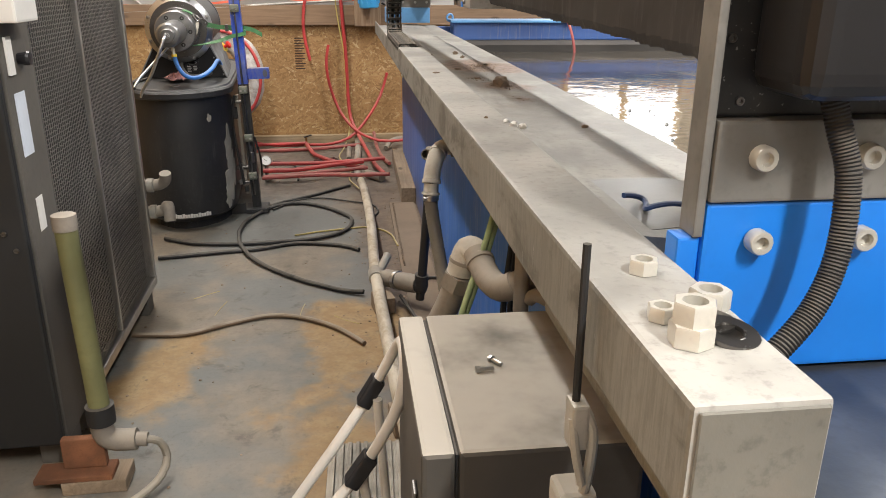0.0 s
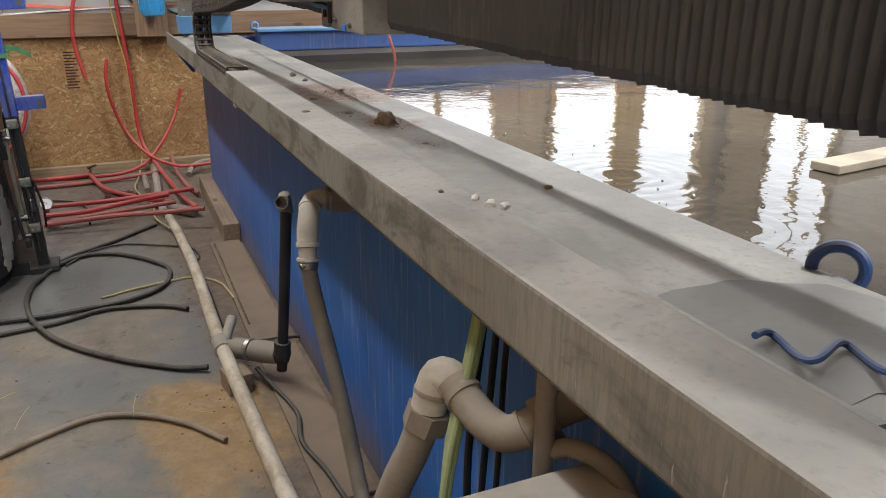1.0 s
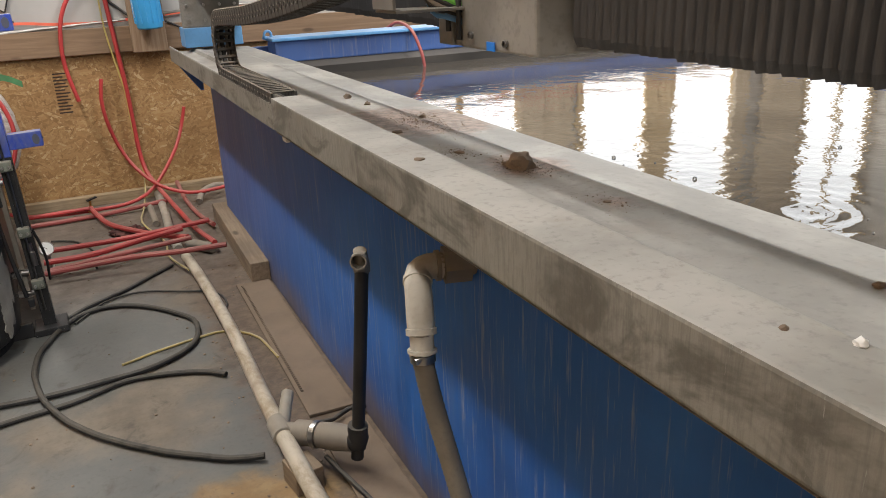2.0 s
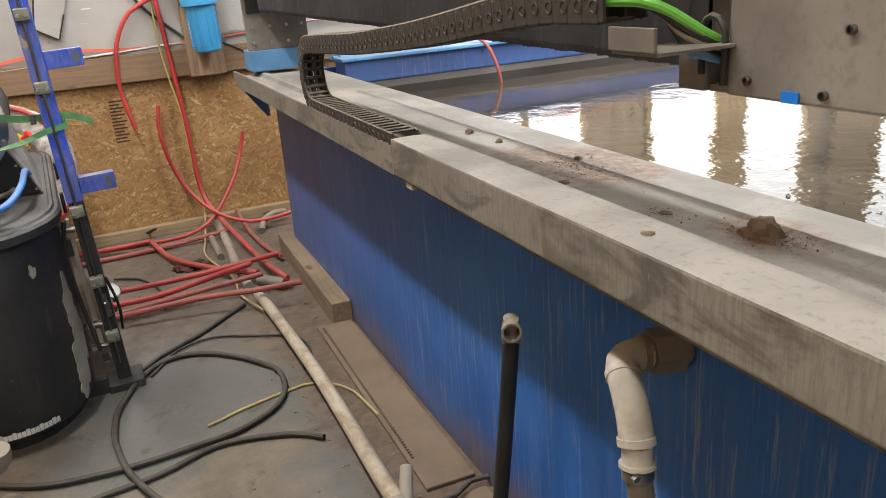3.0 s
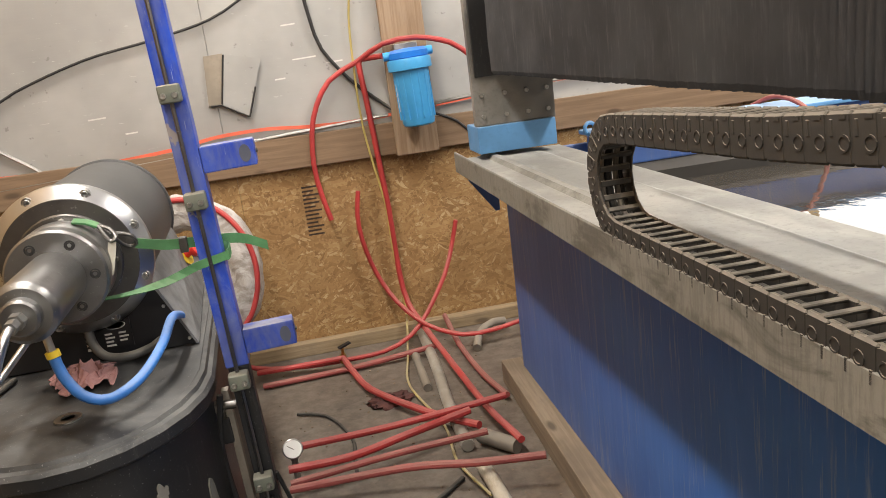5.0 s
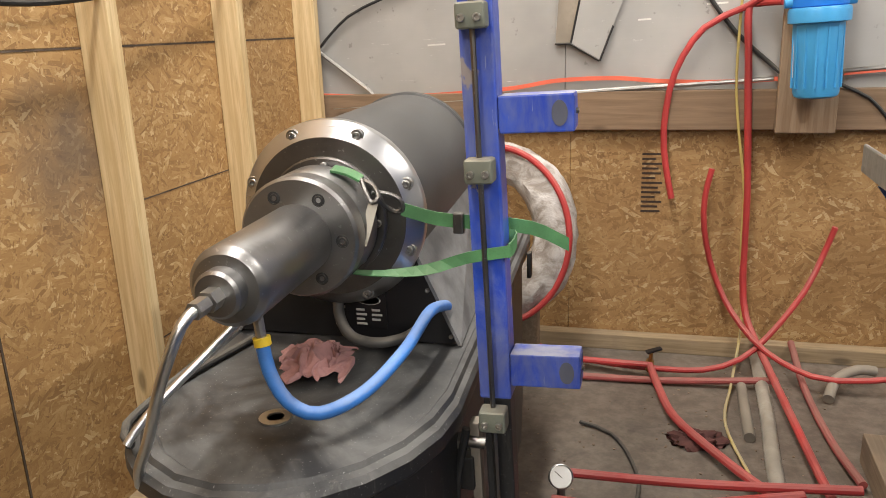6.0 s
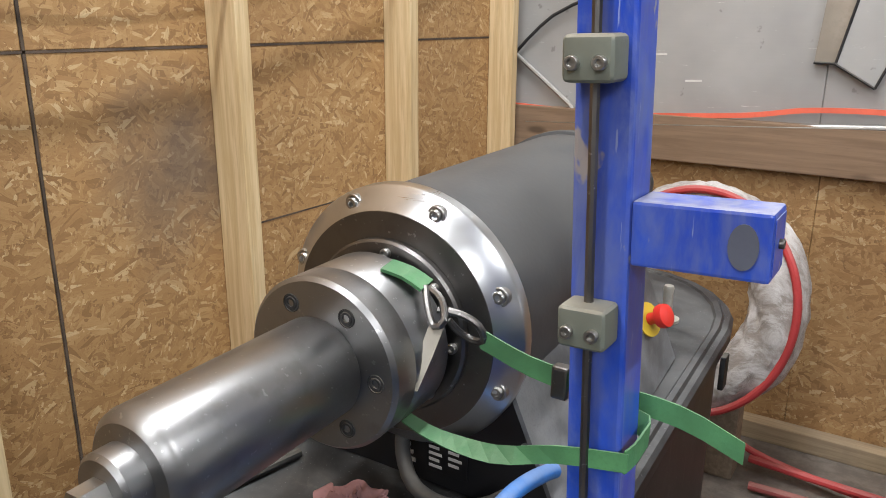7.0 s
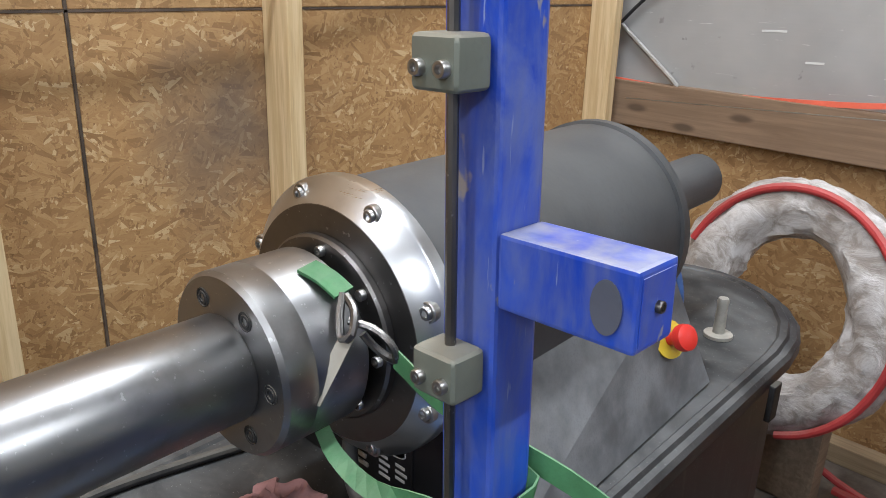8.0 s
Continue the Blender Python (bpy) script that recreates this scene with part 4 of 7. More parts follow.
for x, z in ((0.142, 1.19), (0.142, 1.10), (0.156, 1.047)):
    cap_screw(gantry, facing(x, 1.019, z), 0.004, material=STEEL_DULL)
part("corrugated_conduit", tube(bmesh.new(), [(0.212, 0.983, 1.075), (0.224, 0.973, 1.03), (0.233, 0.963, 0.99), (0.229, 0.953, 0.93), (0.210, 0.943, 0.885), (0.177, 0.933, 0.850), (0.132, 0.923, 0.812)], 0.0105, 16, 0.0016, ribs=0.055), RUBBER, gantry, "black corrugated cable conduit", True)
# cutting head carriage
head = part("head_carriage", box(bmesh.new(), 0.110, 2.225, 1.079, 0.36, 2.432, 1.62, 0.004), PLATE, gantry, "grey steel head carriage plate box")
part("side_cheek", box(bmesh.new(), 0.112, 2.470, 1.079, 0.36, 2.516, 1.135, 0.003), PLATE, gantry)
part("side_cheek", box(bmesh.new(), 0.118, 2.433, 1.079, 0.36, 2.469, 1.088, 0.002), PLATE, gantry)
part("side_cheek", box(bmesh.new(), 0.16, 2.433, 1.135, 0.36, 2.516, 1.62, 0.003), STEEL_DULL, gantry)
part("tray", box(bmesh.new(), 0.004, 2.42, 1.132, 0.125, 2.50, 1.136, 0.001), PLATE, gantry, "grey chain end tray")
part("tray", box(bmesh.new(), 0.000, 2.42, 1.1365, 0.005, 2.50, 1.162, 0.001), PLATE, gantry)
part("slot_edge", tube(bmesh.new(), [(0.107, 2.47, 1.10), (0.107, 2.47, 1.15), (0.107, 2.455, 1.165), (0.107, 2.435, 1.15), (0.107, 2.435, 1.09)], 0.004, 8, 0.01), RUBBER, gantry, smooth=True)
for y, z in ((2.275, 1.155), (2.39, 1.30), (2.275, 1.30), (2.40, 1.098), (2.30, 1.092)):
    cap_screw(gantry, facing_left(0.110, y, z), 0.005, material=STEEL_DULL)
part("tape", box(bmesh.new(), 0.1075, 2.330, 1.080, 0.1092, 2.352, 1.092), BLUE_BRIGHT, gantry, "scrap of blue tape")
for k, (r, material) in enumerate(((0.0062, GREEN_BRIGHT), (0.006, RUBBER), (0.005, PVC_GREY), (0.005, RUBBER), (0.0055, BLUE_PALE))):
    dz = 0.010 * k
    part("cable", tube(bmesh.new(), [(0.032 + 0.010 * k, 2.58, 1.185 + 0.008 * (k % 2)), (0.045 + 0.008 * k, 2.50, 1.185 - dz * 0.3), (0.070 + 0.004 * k, 2.475, 1.170 - dz), (0.095, 2.455, 1.148 - dz * 0.6), (0.14, 2.448, 1.125 - dz * 0.4)], r, 10, 0.015), material, gantry, smooth=True)

# ---- cable chain ----
chain = thing("cable_chain", TANK @ pose(-0.020, 0.0, 0.0), "dusty black plastic cable chain looping from trough to gantry", "cable chain")
track = [Vector((0, y, 0.8935)) for y in (3.295, 3.5, 3.75, 3.98)]
track += [Vector((0, 3.985 + 0.091 * math.sin(a), 0.9845 - 0.091 * math.cos(a))) for a in [math.pi * k / 8 for k in range(1, 8)]]
track += [Vector((0, y, z)) for y, z in ((3.97, 1.0755), (3.85, 1.082), (3.68, 1.090), (3.50, 1.099), (3.19, 1.125), (3.00, 1.145), (2.80, 1.170), (2.65, 1.186), (2.49, 1.190))]
dense = smooth_line(track, 0.003)
PITCH = 0.033
link_bm = bmesh.new()
for x in (0.018, 0.079):
    box(link_bm, x, -0.003, -0.026, x + 0.006, 0.0325, 0.026, 0.003, segments=1)
    box(link_bm, x + 0.0008, 0.030, -0.022, x + 0.0052, 0.040, 0.022)
    out = Matrix.Translation((x + 0.003, 0.022, 0.004)) @ pose(0, 0, 0, 0, 90 if x > 0.05 else -90, 0)
    lathe(link_bm, [(0.0085, 0.0025), (0.0085, 0.0042), (0.0065, 0.0042), (0.0062, 0.0031), (0, 0.0031)], out, 14)
    box(link_bm, x - 0.0010, 0.002, -0.019, x + 0.0070, 0.0075, -0.002, 0.001, segments=1)
    box(link_bm, x - 0.0008, 0.016, -0.0225, x + 0.0068, 0.026, -0.0185)
box(link_bm, 0.0235, 0.010, -0.0255, 0.0795, 0.021, -0.0205, 0.0015, segments=1)
box(link_bm, 0.0235, 0.010, 0.0205, 0.0795, 0.021, 0.0255, 0.0015, segments=1)
finish(link_bm, False)
link_mesh = bpy.data.meshes.new("link")
link_bm.to_mesh(link_mesh)
link_bm.free()
link_mesh.materials.append(CHAIN)
dist, last, spots = 0.0, dense[0], [dense[0]]
for p in dense[1:]:
    dist += (p - last).length
    last = p
    if dist >= PITCH:
        spots.append(p)
        dist = 0.0
for a, b in zip(spots, spots[1:]):
    o = new("link", link_mesh)
    o.parent = chain
    ang = math.degrees(math.atan2(b.z - a.z, b.y - a.y))
    o.matrix_basis = pose(0, a.y, a.z, ang, 0, 0)
for k, (x, r) in enumerate(((0.034, 0.006), (0.047, 0.008), (0.062, 0.0055), (0.071, 0.005))):
    part("inner_cable", tube(bmesh.new(), [Vector((x, p.y, p.z - 0.003)) for p in spots[::2]], r, 8, 0.03), RUBBER if k % 2 else PVC_GREY, chain, smooth=True)

# ---- pipes along the tank ----
drain = thing("drain_pipe", pose(0.08, 0.022, 0.003), "dirty white plastic drain pipe lying along the tank on blocks", "pipe")
part("pipe", tube(bmesh.new(), [(0.322, 4.86, 0.030), (0.330, 4.6, 0.040), (0.328, 3.90, 0.070), (0.305, 3.15, 0.088), (0.309, 2.36, 0.09), (0.318, 1.90, 0.09)], 0.0225, 14, 0.12, hollow=True), PIPE_WHITE, drain, smooth=True)
m, d = between((0.304, 3.09, 0.088), (0.306, 3.17, 0.088))
part("tee", lathe(bmesh.new(), [(0.0225, 0), (0.029, 0.001), (0.029, 0.08), (0.0225, 0.081)], m, 16), PVC, drain, smooth=True)
m, d = between((0.306, 3.13, 0.088), (0.452, 2.968, 0.105))
part("union", lathe(bmesh.new(), [(0.020, 0), (0.024, 0.03), (0.024, 0.05), (0.033, 0.052), (0.034, 0.075), (0.033, 0.10), (0.028, 0.102), (0.028, 0.12), (0.034, 0.122), (0.036, 0.17), (0.032, d), (0.0, d)], m, 18), PVC_GREY, drain, "grey pipe union", True)
part("union_band", lathe(bmesh.new(), [(0.034, 0.103), (0.0365, 0.104), (0.0365, 0.118), (0.034, 0.119)], m, 18), GALV, drain, smooth=True)
part("stub", tube(bmesh.new(), [(0.315, 3.14, 0.09), (0.345, 3.21, 0.115), (0.36, 3.24, 0.13)], 0.017, 12, 0.02, hollow=True), PVC, drain, smooth=True)
part("riser", tube(bmesh.new(), [(0.458, 2.965, 0.05), (0.476, 2.935, 0.32), (0.4925, 2.905, 0.604)], 0.0165, 14, 0.1), RUBBER, drain, "black upright open pipe", True)
m, d = between((0.4915, 2.909, 0.553), (0.4942, 2.9047, 0.592))
part("open_end", tube(bmesh.new(), [(0.4935, 2.912, 0.578), (0.490, 2.904, 0.600), (0.482, 2.889, 0.614), (0.470, 2.865, 0.618)], 0.0195, 16, 0.008, hollow=True), PVC_GREY, drain, "grey open pipe end", True)
part("elbow_foot", tube(bmesh.new(), [(0.445, 2.972, 0.105), (0.462, 2.955, 0.10), (0.462, 2.957, 0.125), (0.464, 2.955, 0.15)], 0.026, 12, 0.012), RUBBER, drain, smooth=True)
for y in (3.02, 2.2):
    solo("pipe_block", box(bmesh.new(), -0.03, -0.045, 0, 0.045, 0.045, 0.063, 0.004), BEAM_WOOD, "small dirty wood block under the drain pipe", "wood block", "pipe blocks", m=pose(0.395, y, 0, 0, 0, 8))

overflow = thing("overflow_pipe", IDENT, "dirty pale plastic overflow elbow with ribbed hose on the tank side", "pipe")
part("stub", tube(bmesh.new(), [(0.655, 2.530, 0.716), (0.62, 2.538, 0.717), (0.59, 2.546, 0.718)], 0.0235, 14, 0.02), PVC_GREY, overflow, smooth=True)
m, d = between((0.645, 2.533, 0.716), (0.596, 2.545, 0.717))
part("hex_union", hexagon(bmesh.new(), 0.035, 0, d, m), PVC_GREY, overflow, "grey hex union")
for k in (0.006, d + 0.006):
    part("collar", lathe(bmesh.new(), [(0.024, k), (0.029, k + 0.001), (0.029, k + 0.008), (0.024, k + 0.009)], m, 18), PVC_GREY, overflow, smooth=True)
part("elbow", tube(bmesh.new(), [(0.594, 2.545, 0.717), (0.568, 2.550, 0.718), (0.548, 2.547, 0.713), (0.538, 2.532, 0.703)], 0.0240, 16, 0.008), PVC, overflow, "pale plastic elbow", True)
part("elbow", tube(bmesh.new(), [(0.5385, 2.533, 0.704), (0.530, 2.512, 0.692), (0.521, 2.490, 0.676), (0.5145, 2.474, 0.654), (0.5115, 2.466, 0.630)], 0.0245, 16, 0.008), PVC, overflow, "pale plastic elbow", True)
for p, q, r in (((0.5410, 2.537, 0.7055), (0.5360, 2.527, 0.7000), 0.0268), ((0.5130, 2.470, 0.642), (0.5115, 2.466, 0.630), 0.0272), ((0.5098, 2.4625, 0.606), (0.5090, 2.461, 0.598), 0.0262)):
    cm, cd = between(p, q)
    part("collar", lathe(bmesh.new(), [(r - 0.003, 0), (r, 0.001), (r, cd - 0.001), (r - 0.003, cd)], cm, 18), PVC, overflow, smooth=True)
part("barb", tube(bmesh.new(), [(0.5115, 2.466, 0.632), (0.5092, 2.461, 0.594)], 0.0215, 14, curved=False), PVC, overflow, smooth=True)
part("hose", tube(bmesh.new(), [(0.5092, 2.461, 0.602), (0.511, 2.456, 0.56), (0.522, 2.444, 0.48), (0.540, 2.415, 0.36), (0.553, 2.375, 0.24), (0.560, 2.325, 0.12), (0.561, 2.26, 0.035), (0.56, 2.18, 0.022), (0.55, 2.0, 0.02)], 0.0190, 14, 0.0055, ribs=0.035), HOSE_GREY, overflow, "ribbed grey hose", True)
m, d = between((0.5094, 2.4615, 0.598), (0.5092, 2.460, 0.582))
part("hose_clamp", lathe(bmesh.new(), [(0.0205, 0), (0.0232, 0.001), (0.0232, d - 0.001), (0.0205, d)], m, 20), GALV, overflow, "worm-drive steel clamp", True)
part("clamp_screw", lathe(bmesh.new(), [(0, 0), (0.006, 0), (0.006, 0.016), (0, 0.016)], Matrix.Translation((0.489, 2.446, 0.592)) @ pose(0, 0, 0, 0, 70, 0), 8), GALV, overflow, smooth=True)

trap = thing("drain_trap", pose(0.083, -0.049, 0.031), "large dusty grey plastic drain elbow on the tank side", "pipe")
part("arm", tube(bmesh.new(), [(0.398, 1.668, 0.690), (0.404, 1.640, 0.674), (0.411, 1.605, 0.662), (0.424, 1.575, 0.658), (0.446, 1.560, 0.668), (0.470, 1.552, 0.682)], 0.0235, 18, 0.008), PVC_GREY, trap, smooth=True)
part("stub", tube(bmesh.new(), [(0.462, 1.555, 0.678), (0.50, 1.545, 0.695), (0.535, 1.535, 0.70)], 0.0205, 16, 0.02), PVC_GREY, trap, smooth=True)
part("elbow", tube(bmesh.new(), [(0.404, 1.648, 0.678), (0.397, 1.676, 0.690), (0.388, 1.692, 0.688), (0.380, 1.694, 0.668), (0.373, 1.693, 0.640)], 0.0245, 18, 0.006), PVC, trap, smooth=True)
part("leg", tube(bmesh.new(), [(0.374, 1.693, 0.640), (0.352, 1.70, 0.575), (0.318, 1.715, 0.48), (0.290, 1.73, 0.30), (0.27, 1.745, 0.06), (0.27, 1.745, -0.031)], 0.0235, 16, 0.05), PVC_GREY, trap, smooth=True)
hex_m, hex_d = between((0.375, 1.693, 0.640), (0.366, 1.696, 0.612))
part("union_nut", hexagon(bmesh.new(), 0.032, 0.0, hex_d, hex_m), PVC_GREY, trap, "dusty plastic union nut")
hex_m, hex_d = between((0.456, 1.557, 0.674), (0.478, 1.550, 0.685))
part("union_nut", hexagon(bmesh.new(), 0.030, 0.0, hex_d, hex_m), PVC_GREY, trap, "dusty plastic union nut")
for a, b, r in (((0.402, 1.653, 0.680), (0.4035, 1.645, 0.676), 0.0265), ((0.381, 1.694, 0.668), (0.3785, 1.694, 0.660), 0.0265), ((0.440, 1.563, 0.664), (0.446, 1.560, 0.668), 0.0255)):
    m, d = between(a, b)
    part("collar", lathe(bmesh.new(), [(r - 0.004, 0), (r, 0.001), (r, d - 0.001), (r - 0.004, d)], m, 20), PVC_GREY, trap, smooth=True)
solo("conduit_pipe", tube(bmesh.new(), [(0.453, 1.516, -0.035), (0.453, 1.516, 0.845)], 0.0125, 12, curved=False), PVC_GREY, "dusty upright grey conduit under the tank rim", "conduit", smooth=True, m=pose(0.076, -0.044, 0.035))
solo("hook_pipe", tube(bmesh.new(), [(0.515, 1.43, 0.60), (0.49, 1.45, 0.655), (0.47, 1.47, 0.672), (0.458, 1.50, 0.668), (0.452, 1.515, 0.655)], 0.0115, 12, 0.015), PVC_GREY, "bent dusty pipe beside the drain", "pipe", smooth=True, m=pose(0.089, -0.050, 0.037))
for k, (dx, dy) in enumerate(((0, 0), (0.010, 0.006), (0.005, 0.016))):
    solo("green_cable", tube(bmesh.new(), [(0.430 + dx, 1.655 + dy, 0.845), (0.422 + dx, 1.655 + dy, 0.78), (0.398 + dx, 1.642 + dy, 0.70), (0.366 + dx, 1.62 + dy, 0.62), (0.345 + dx * 0.5, 1.60, 0.55), (0.33 + dx, 1.60, 0.40), (0.345 + dx, 1.62, 0.20), (0.36, 1.68, 0.008)], 0.0058, 10, 0.03), GREEN_CABLE, "pale green cable hanging from the rim", "cable", "green cables", smooth=True, m=pose(0.09, -0.045, 0.027))
for k, y in enumerate((1.66, 1.70, 1.75)):
    solo("black_cable", tube(bmesh.new(), [(0.475 + 0.006 * k, y, 0.846), (0.47 + 0.006 * k, y + 0.01, 0.70), (0.468, y + 0.02, 0.50), (0.46 + 0.01 * k, y + 0.05, 0.2), (0.45, y + 0.05, 0.008)], 0.0045 + 0.001 * k, 8, 0.05), RUBBER, "black cable hanging down the tank side", "cable", "black cables", smooth=True, m=pose(0.09, -0.045, 0.027))

# ---- electrical box under the rim, with loose screws ----
cabinet = thing("junction_box", pose(0.450, 1.26, 0.33, 0, 0, -1.2), "dust-covered dark grey steel junction box under the rim", "electrical box")
part("body", box(bmesh.new(), -0.085, -0.19, 0, 0.135, 0.19, 0.35, 0.006), BOX_GREY, cabinet)
part("door", box(bmesh.new(), -0.128, -0.19, 0.0, -0.089, 0.19, 0.35, 0.006), BOX_GREY, cabinet)
part("gasket", box(bmesh.new(), -0.0885, -0.184, 0.006, -0.0855, 0.184, 0.344), RUBBER, cabinet)
part("latch", box(bmesh.new(), -0.134, -0.15, 0.22, -0.1285, -0.12, 0.27, 0.003), STEEL_DULL, cabinet)
part("leg", box(bmesh.new(), -0.06, -0.18, -0.33, -0.03, -0.15, -0.001, 0.003), BOX_GREY, cabinet)
part("leg", box(bmesh.new(), -0.06, 0.15, -0.33, -0.03, 0.18, -0.001, 0.003), BOX_GREY, cabinet)
part("leg", box(bmesh.new(), 0.08, -0.18, -0.33, 0.11, -0.15, -0.001, 0.003), BOX_GREY, cabinet)
part("leg", box(bmesh.new(), 0.08, 0.15, -0.33, 0.11, 0.18, -0.001, 0.003), BOX_GREY, cabinet)


def screw(x, y, z, rz):
    s = thing("loose_screw", pose(x, y, z, 0, 90, rz), "loose zinc screw on the dusty box", "screw", "loose screws")
    part("head", hexagon(bmesh.new(), 0.0055, 0, 0.005), GALV, s)
    part("shank", lathe(bmesh.new(), [(0.003, 0.005), (0.003, 0.024), (0.0, 0.025)], IDENT, 10), GALV, s)


screw(0.414, 1.255, 0.6845, 5)
screw(0.439, 1.286, 0.6845, -60)

# lever rod clamped beside the bar
CLAMP_PALE = plain("pale_zinc", (0.42, 0.40, 0.35), 0.4, 0.3, 0.3, 30, 0.15)
lever = thing("clamp_rod", pose(0.436, 0.912, 0.035), "thin dark rod held in a grey clamp by the bar", "rod")
part("rod", tube(bmesh.new(), [(0, 0, 0.78), (0, 0, 0.945)], 0.0038, 8, curved=False), RUBBER, lever, smooth=True)
part("clamp", box(bmesh.new(), -0.006, -0.012, 0.755, 0.010, 0.012, 0.80, 0.003), CLAMP_PALE, lever, "zinc clamp jaw")
part("handle", tube(bmesh.new(), [(0.006, -0.004, 0.795), (0.014, -0.008, 0.775), (0.013, -0.012, 0.745), (0.008, -0.014, 0.715), (0.002, -0.014, 0.70)], 0.0050, 10, 0.01), CLAMP_PALE, lever, "zinc clamp handle", True)
part("handle", tube(bmesh.new(), [(-0.004, -0.006, 0.785), (-0.002, -0.014, 0.755), (0.004, -0.018, 0.725)], 0.0042, 10, 0.01), CLAMP_PALE, lever, "zinc clamp handle", True)
part("holder", box(bmesh.new(), -0.016, -0.022, 0.56, 0.020, 0.016, 0.715, 0.006), PVC, lever, "pale grey clamp holder")
part("bracket", box(bmesh.new(), -0.012, -0.012, 0.0, 0.012, 0.012, 0.559, 0.004), PVC_GREY, lever)

# ---- folding white tube stand beside the box ----
stand = thing("folding_stand", pose(0.098, -0.038, 0.002), "white tube folding stand with black joint clips", "stand")
part("loop", tube(bmesh.new(), [(0.061, 1.50, 0.357), (0.130, 1.50, 0.458), (0.185, 1.50, 0.545), (0.220, 1.495, 0.615), (0.230, 1.47, 0.645), (0.231, 1.43, 0.645), (0.228, 1.405, 0.615), (0.212, 1.40, 0.555), (0.160, 1.40, 0.461), (0.128, 1.40, 0.42), (0.05, 1.40, 0.32)], 0.0088, 12, 0.02), WHITE_TUBE, stand, "white bent tube", True)
part("leg", tube(bmesh.new(), [(0.061, 1.50, 0.357), (-0.05, 1.505, 0.19), (-0.17, 1.51, 0.008)], 0.0088, 12, 0.05), WHITE_TUBE, stand, smooth=True)
part("leg", tube(bmesh.new(), [(0.05, 1.40, 0.32), (-0.05, 1.40, 0.185), (-0.18, 1.40, 0.008)], 0.0088, 12, 0.05), WHITE_TUBE, stand, smooth=True)
part("leg", tube(bmesh.new(), [(0.192, 1.485, 0.535), (0.205, 1.48, 0.30), (0.222, 1.47, 0.008)], 0.0080, 12, 0.05), WHITE_TUBE, stand, smooth=True)
part("leg", tube(bmesh.new(), [(0.160, 1.412, 0.45), (0.19, 1.41, 0.25), (0.222, 1.40, 0.008)], 0.0080, 12, 0.05), WHITE_TUBE, stand, smooth=True)
for p, q in (((0.168, 1.50, 0.518), (0.196, 1.50, 0.565)), ((0.142, 1.40, 0.437), (0.176, 1.40, 0.487))):
    m, d = between(p, q)
    part("joint_clip", box(bmesh.new(), -0.012, -0.012, 0, 0.016, 0.012, d, 0.004, m), BLACK_CLEAN, stand, "black plastic joint clip")
tread = thing("step_tread", pose(0.273, 1.61, 0.0, 0, 0, -3), "dark grooved step board beside the drain pipe", "step")
part("board", box(bmesh.new(), -0.075, -0.11, 0.255, 0.075, 0.11, 0.28, 0.004), BOX_GREY, tread)
for k in range(9):
    part("groove_bar", box(bmesh.new(), -0.068 + 0.016 * k, -0.105, 0.2802, -0.060 + 0.016 * k, 0.105, 0.286, 0.001, segments=1), BOX_GREY, tread)
for x in (-0.07, 0.055):
    part("support", box(bmesh.new(), x, -0.10, 0.0, x + 0.015, 0.10, 0.254, 0.002), BOX_GREY, tread)

# ---- timber and mats by the tank ----
solo("timber_block", box(bmesh.new(), -0.04, 0, 0, 0.04, 1.05, 0.092, 0.006), BEAM_WOOD, "dirty squared timber lying against the tank", "timber", m=pose(0.646, 4.455, 0, 0, 0, -2.0))
solo("rubber_mat", box(bmesh.new(), -0.07, 0, 0, 0.07, 1.15, 0.012, 0.004), RUST_MAT, "dusty brown mat strip along the tank", "mat", m=pose(0.575, 3.31, 0, 0, 0, -1.6))
solo("rubber_mat", box(bmesh.new(), -0.07, 0, 0, 0.07, 0.9, 0.012, 0.004), RUST_MAT, "dusty brown mat strip along the tank", "mat", m=pose(0.557, 2.35, 0, 0, 0, -1.2))
mesh_bm = bmesh.new()
for k in range(70):
    box(mesh_bm, -0.004, 0.014 * k, 0.012, 0.004, 0.014 * k + 0.008, 0.017)
solo("mat_edge", mesh_bm, RUST_MAT, "row of studs along the dusty mat edge", "mat edge", m=pose(0.526, 3.455, 0.0, 0, 0, -1.8))

solo("rim_clip", box(bmesh.new(), -0.006, -0.018, -0.007, 0.006, 0.018, 0.007, 0.004, segments=3), WHITE_PLASTIC, "small pale plastic clip under the tank rim", "clip", m=TANK @ pose(0.008, 3.225, 0.813), smooth=True)

# ---- pump: rounded housing with a pressure cylinder on top ----
CX, AXZ = -0.486, 0.942
pump = thing("waterjet_pump", pose(-0.005, 0.005, -0.010), "black rounded waterjet pump housing with steel pressure cylinder on top", "pump")


def stadium(hx, y0, y1, n=12, squash=0.30):
    pts = []
    for k in range(n + 1):
        a = math.pi + math.pi * k / n
        pts.append((hx * math.cos(a), y0 + squash + squash * math.sin(a)))
    for k in range(n + 1):
        a = math.pi * k / n
        pts.append((hx * math.cos(a), y1 - squash + squash * math.sin(a)))
    return pts


def layered(bm, rows):
    """Stacks stadium outlines: rows of (half width, near y, far y, height)."""
    rings = [[bm.verts.new((CX + x - 0.05 * max(0.0, y - 4.40), y, z)) for x, y in stadium(hx, y0, y1)] for hx, y0, y1, z in rows]
    n = len(rings[0])
    for a, b in zip(rings, rings[1:]):
        for k in range(n):
            bm.faces.new((a[k], a[(k + 1) % n], b[(k + 1) % n], b[k]))
    bm.faces.new(rings[0])
    bm.faces.new(rings[-1])
    return bm


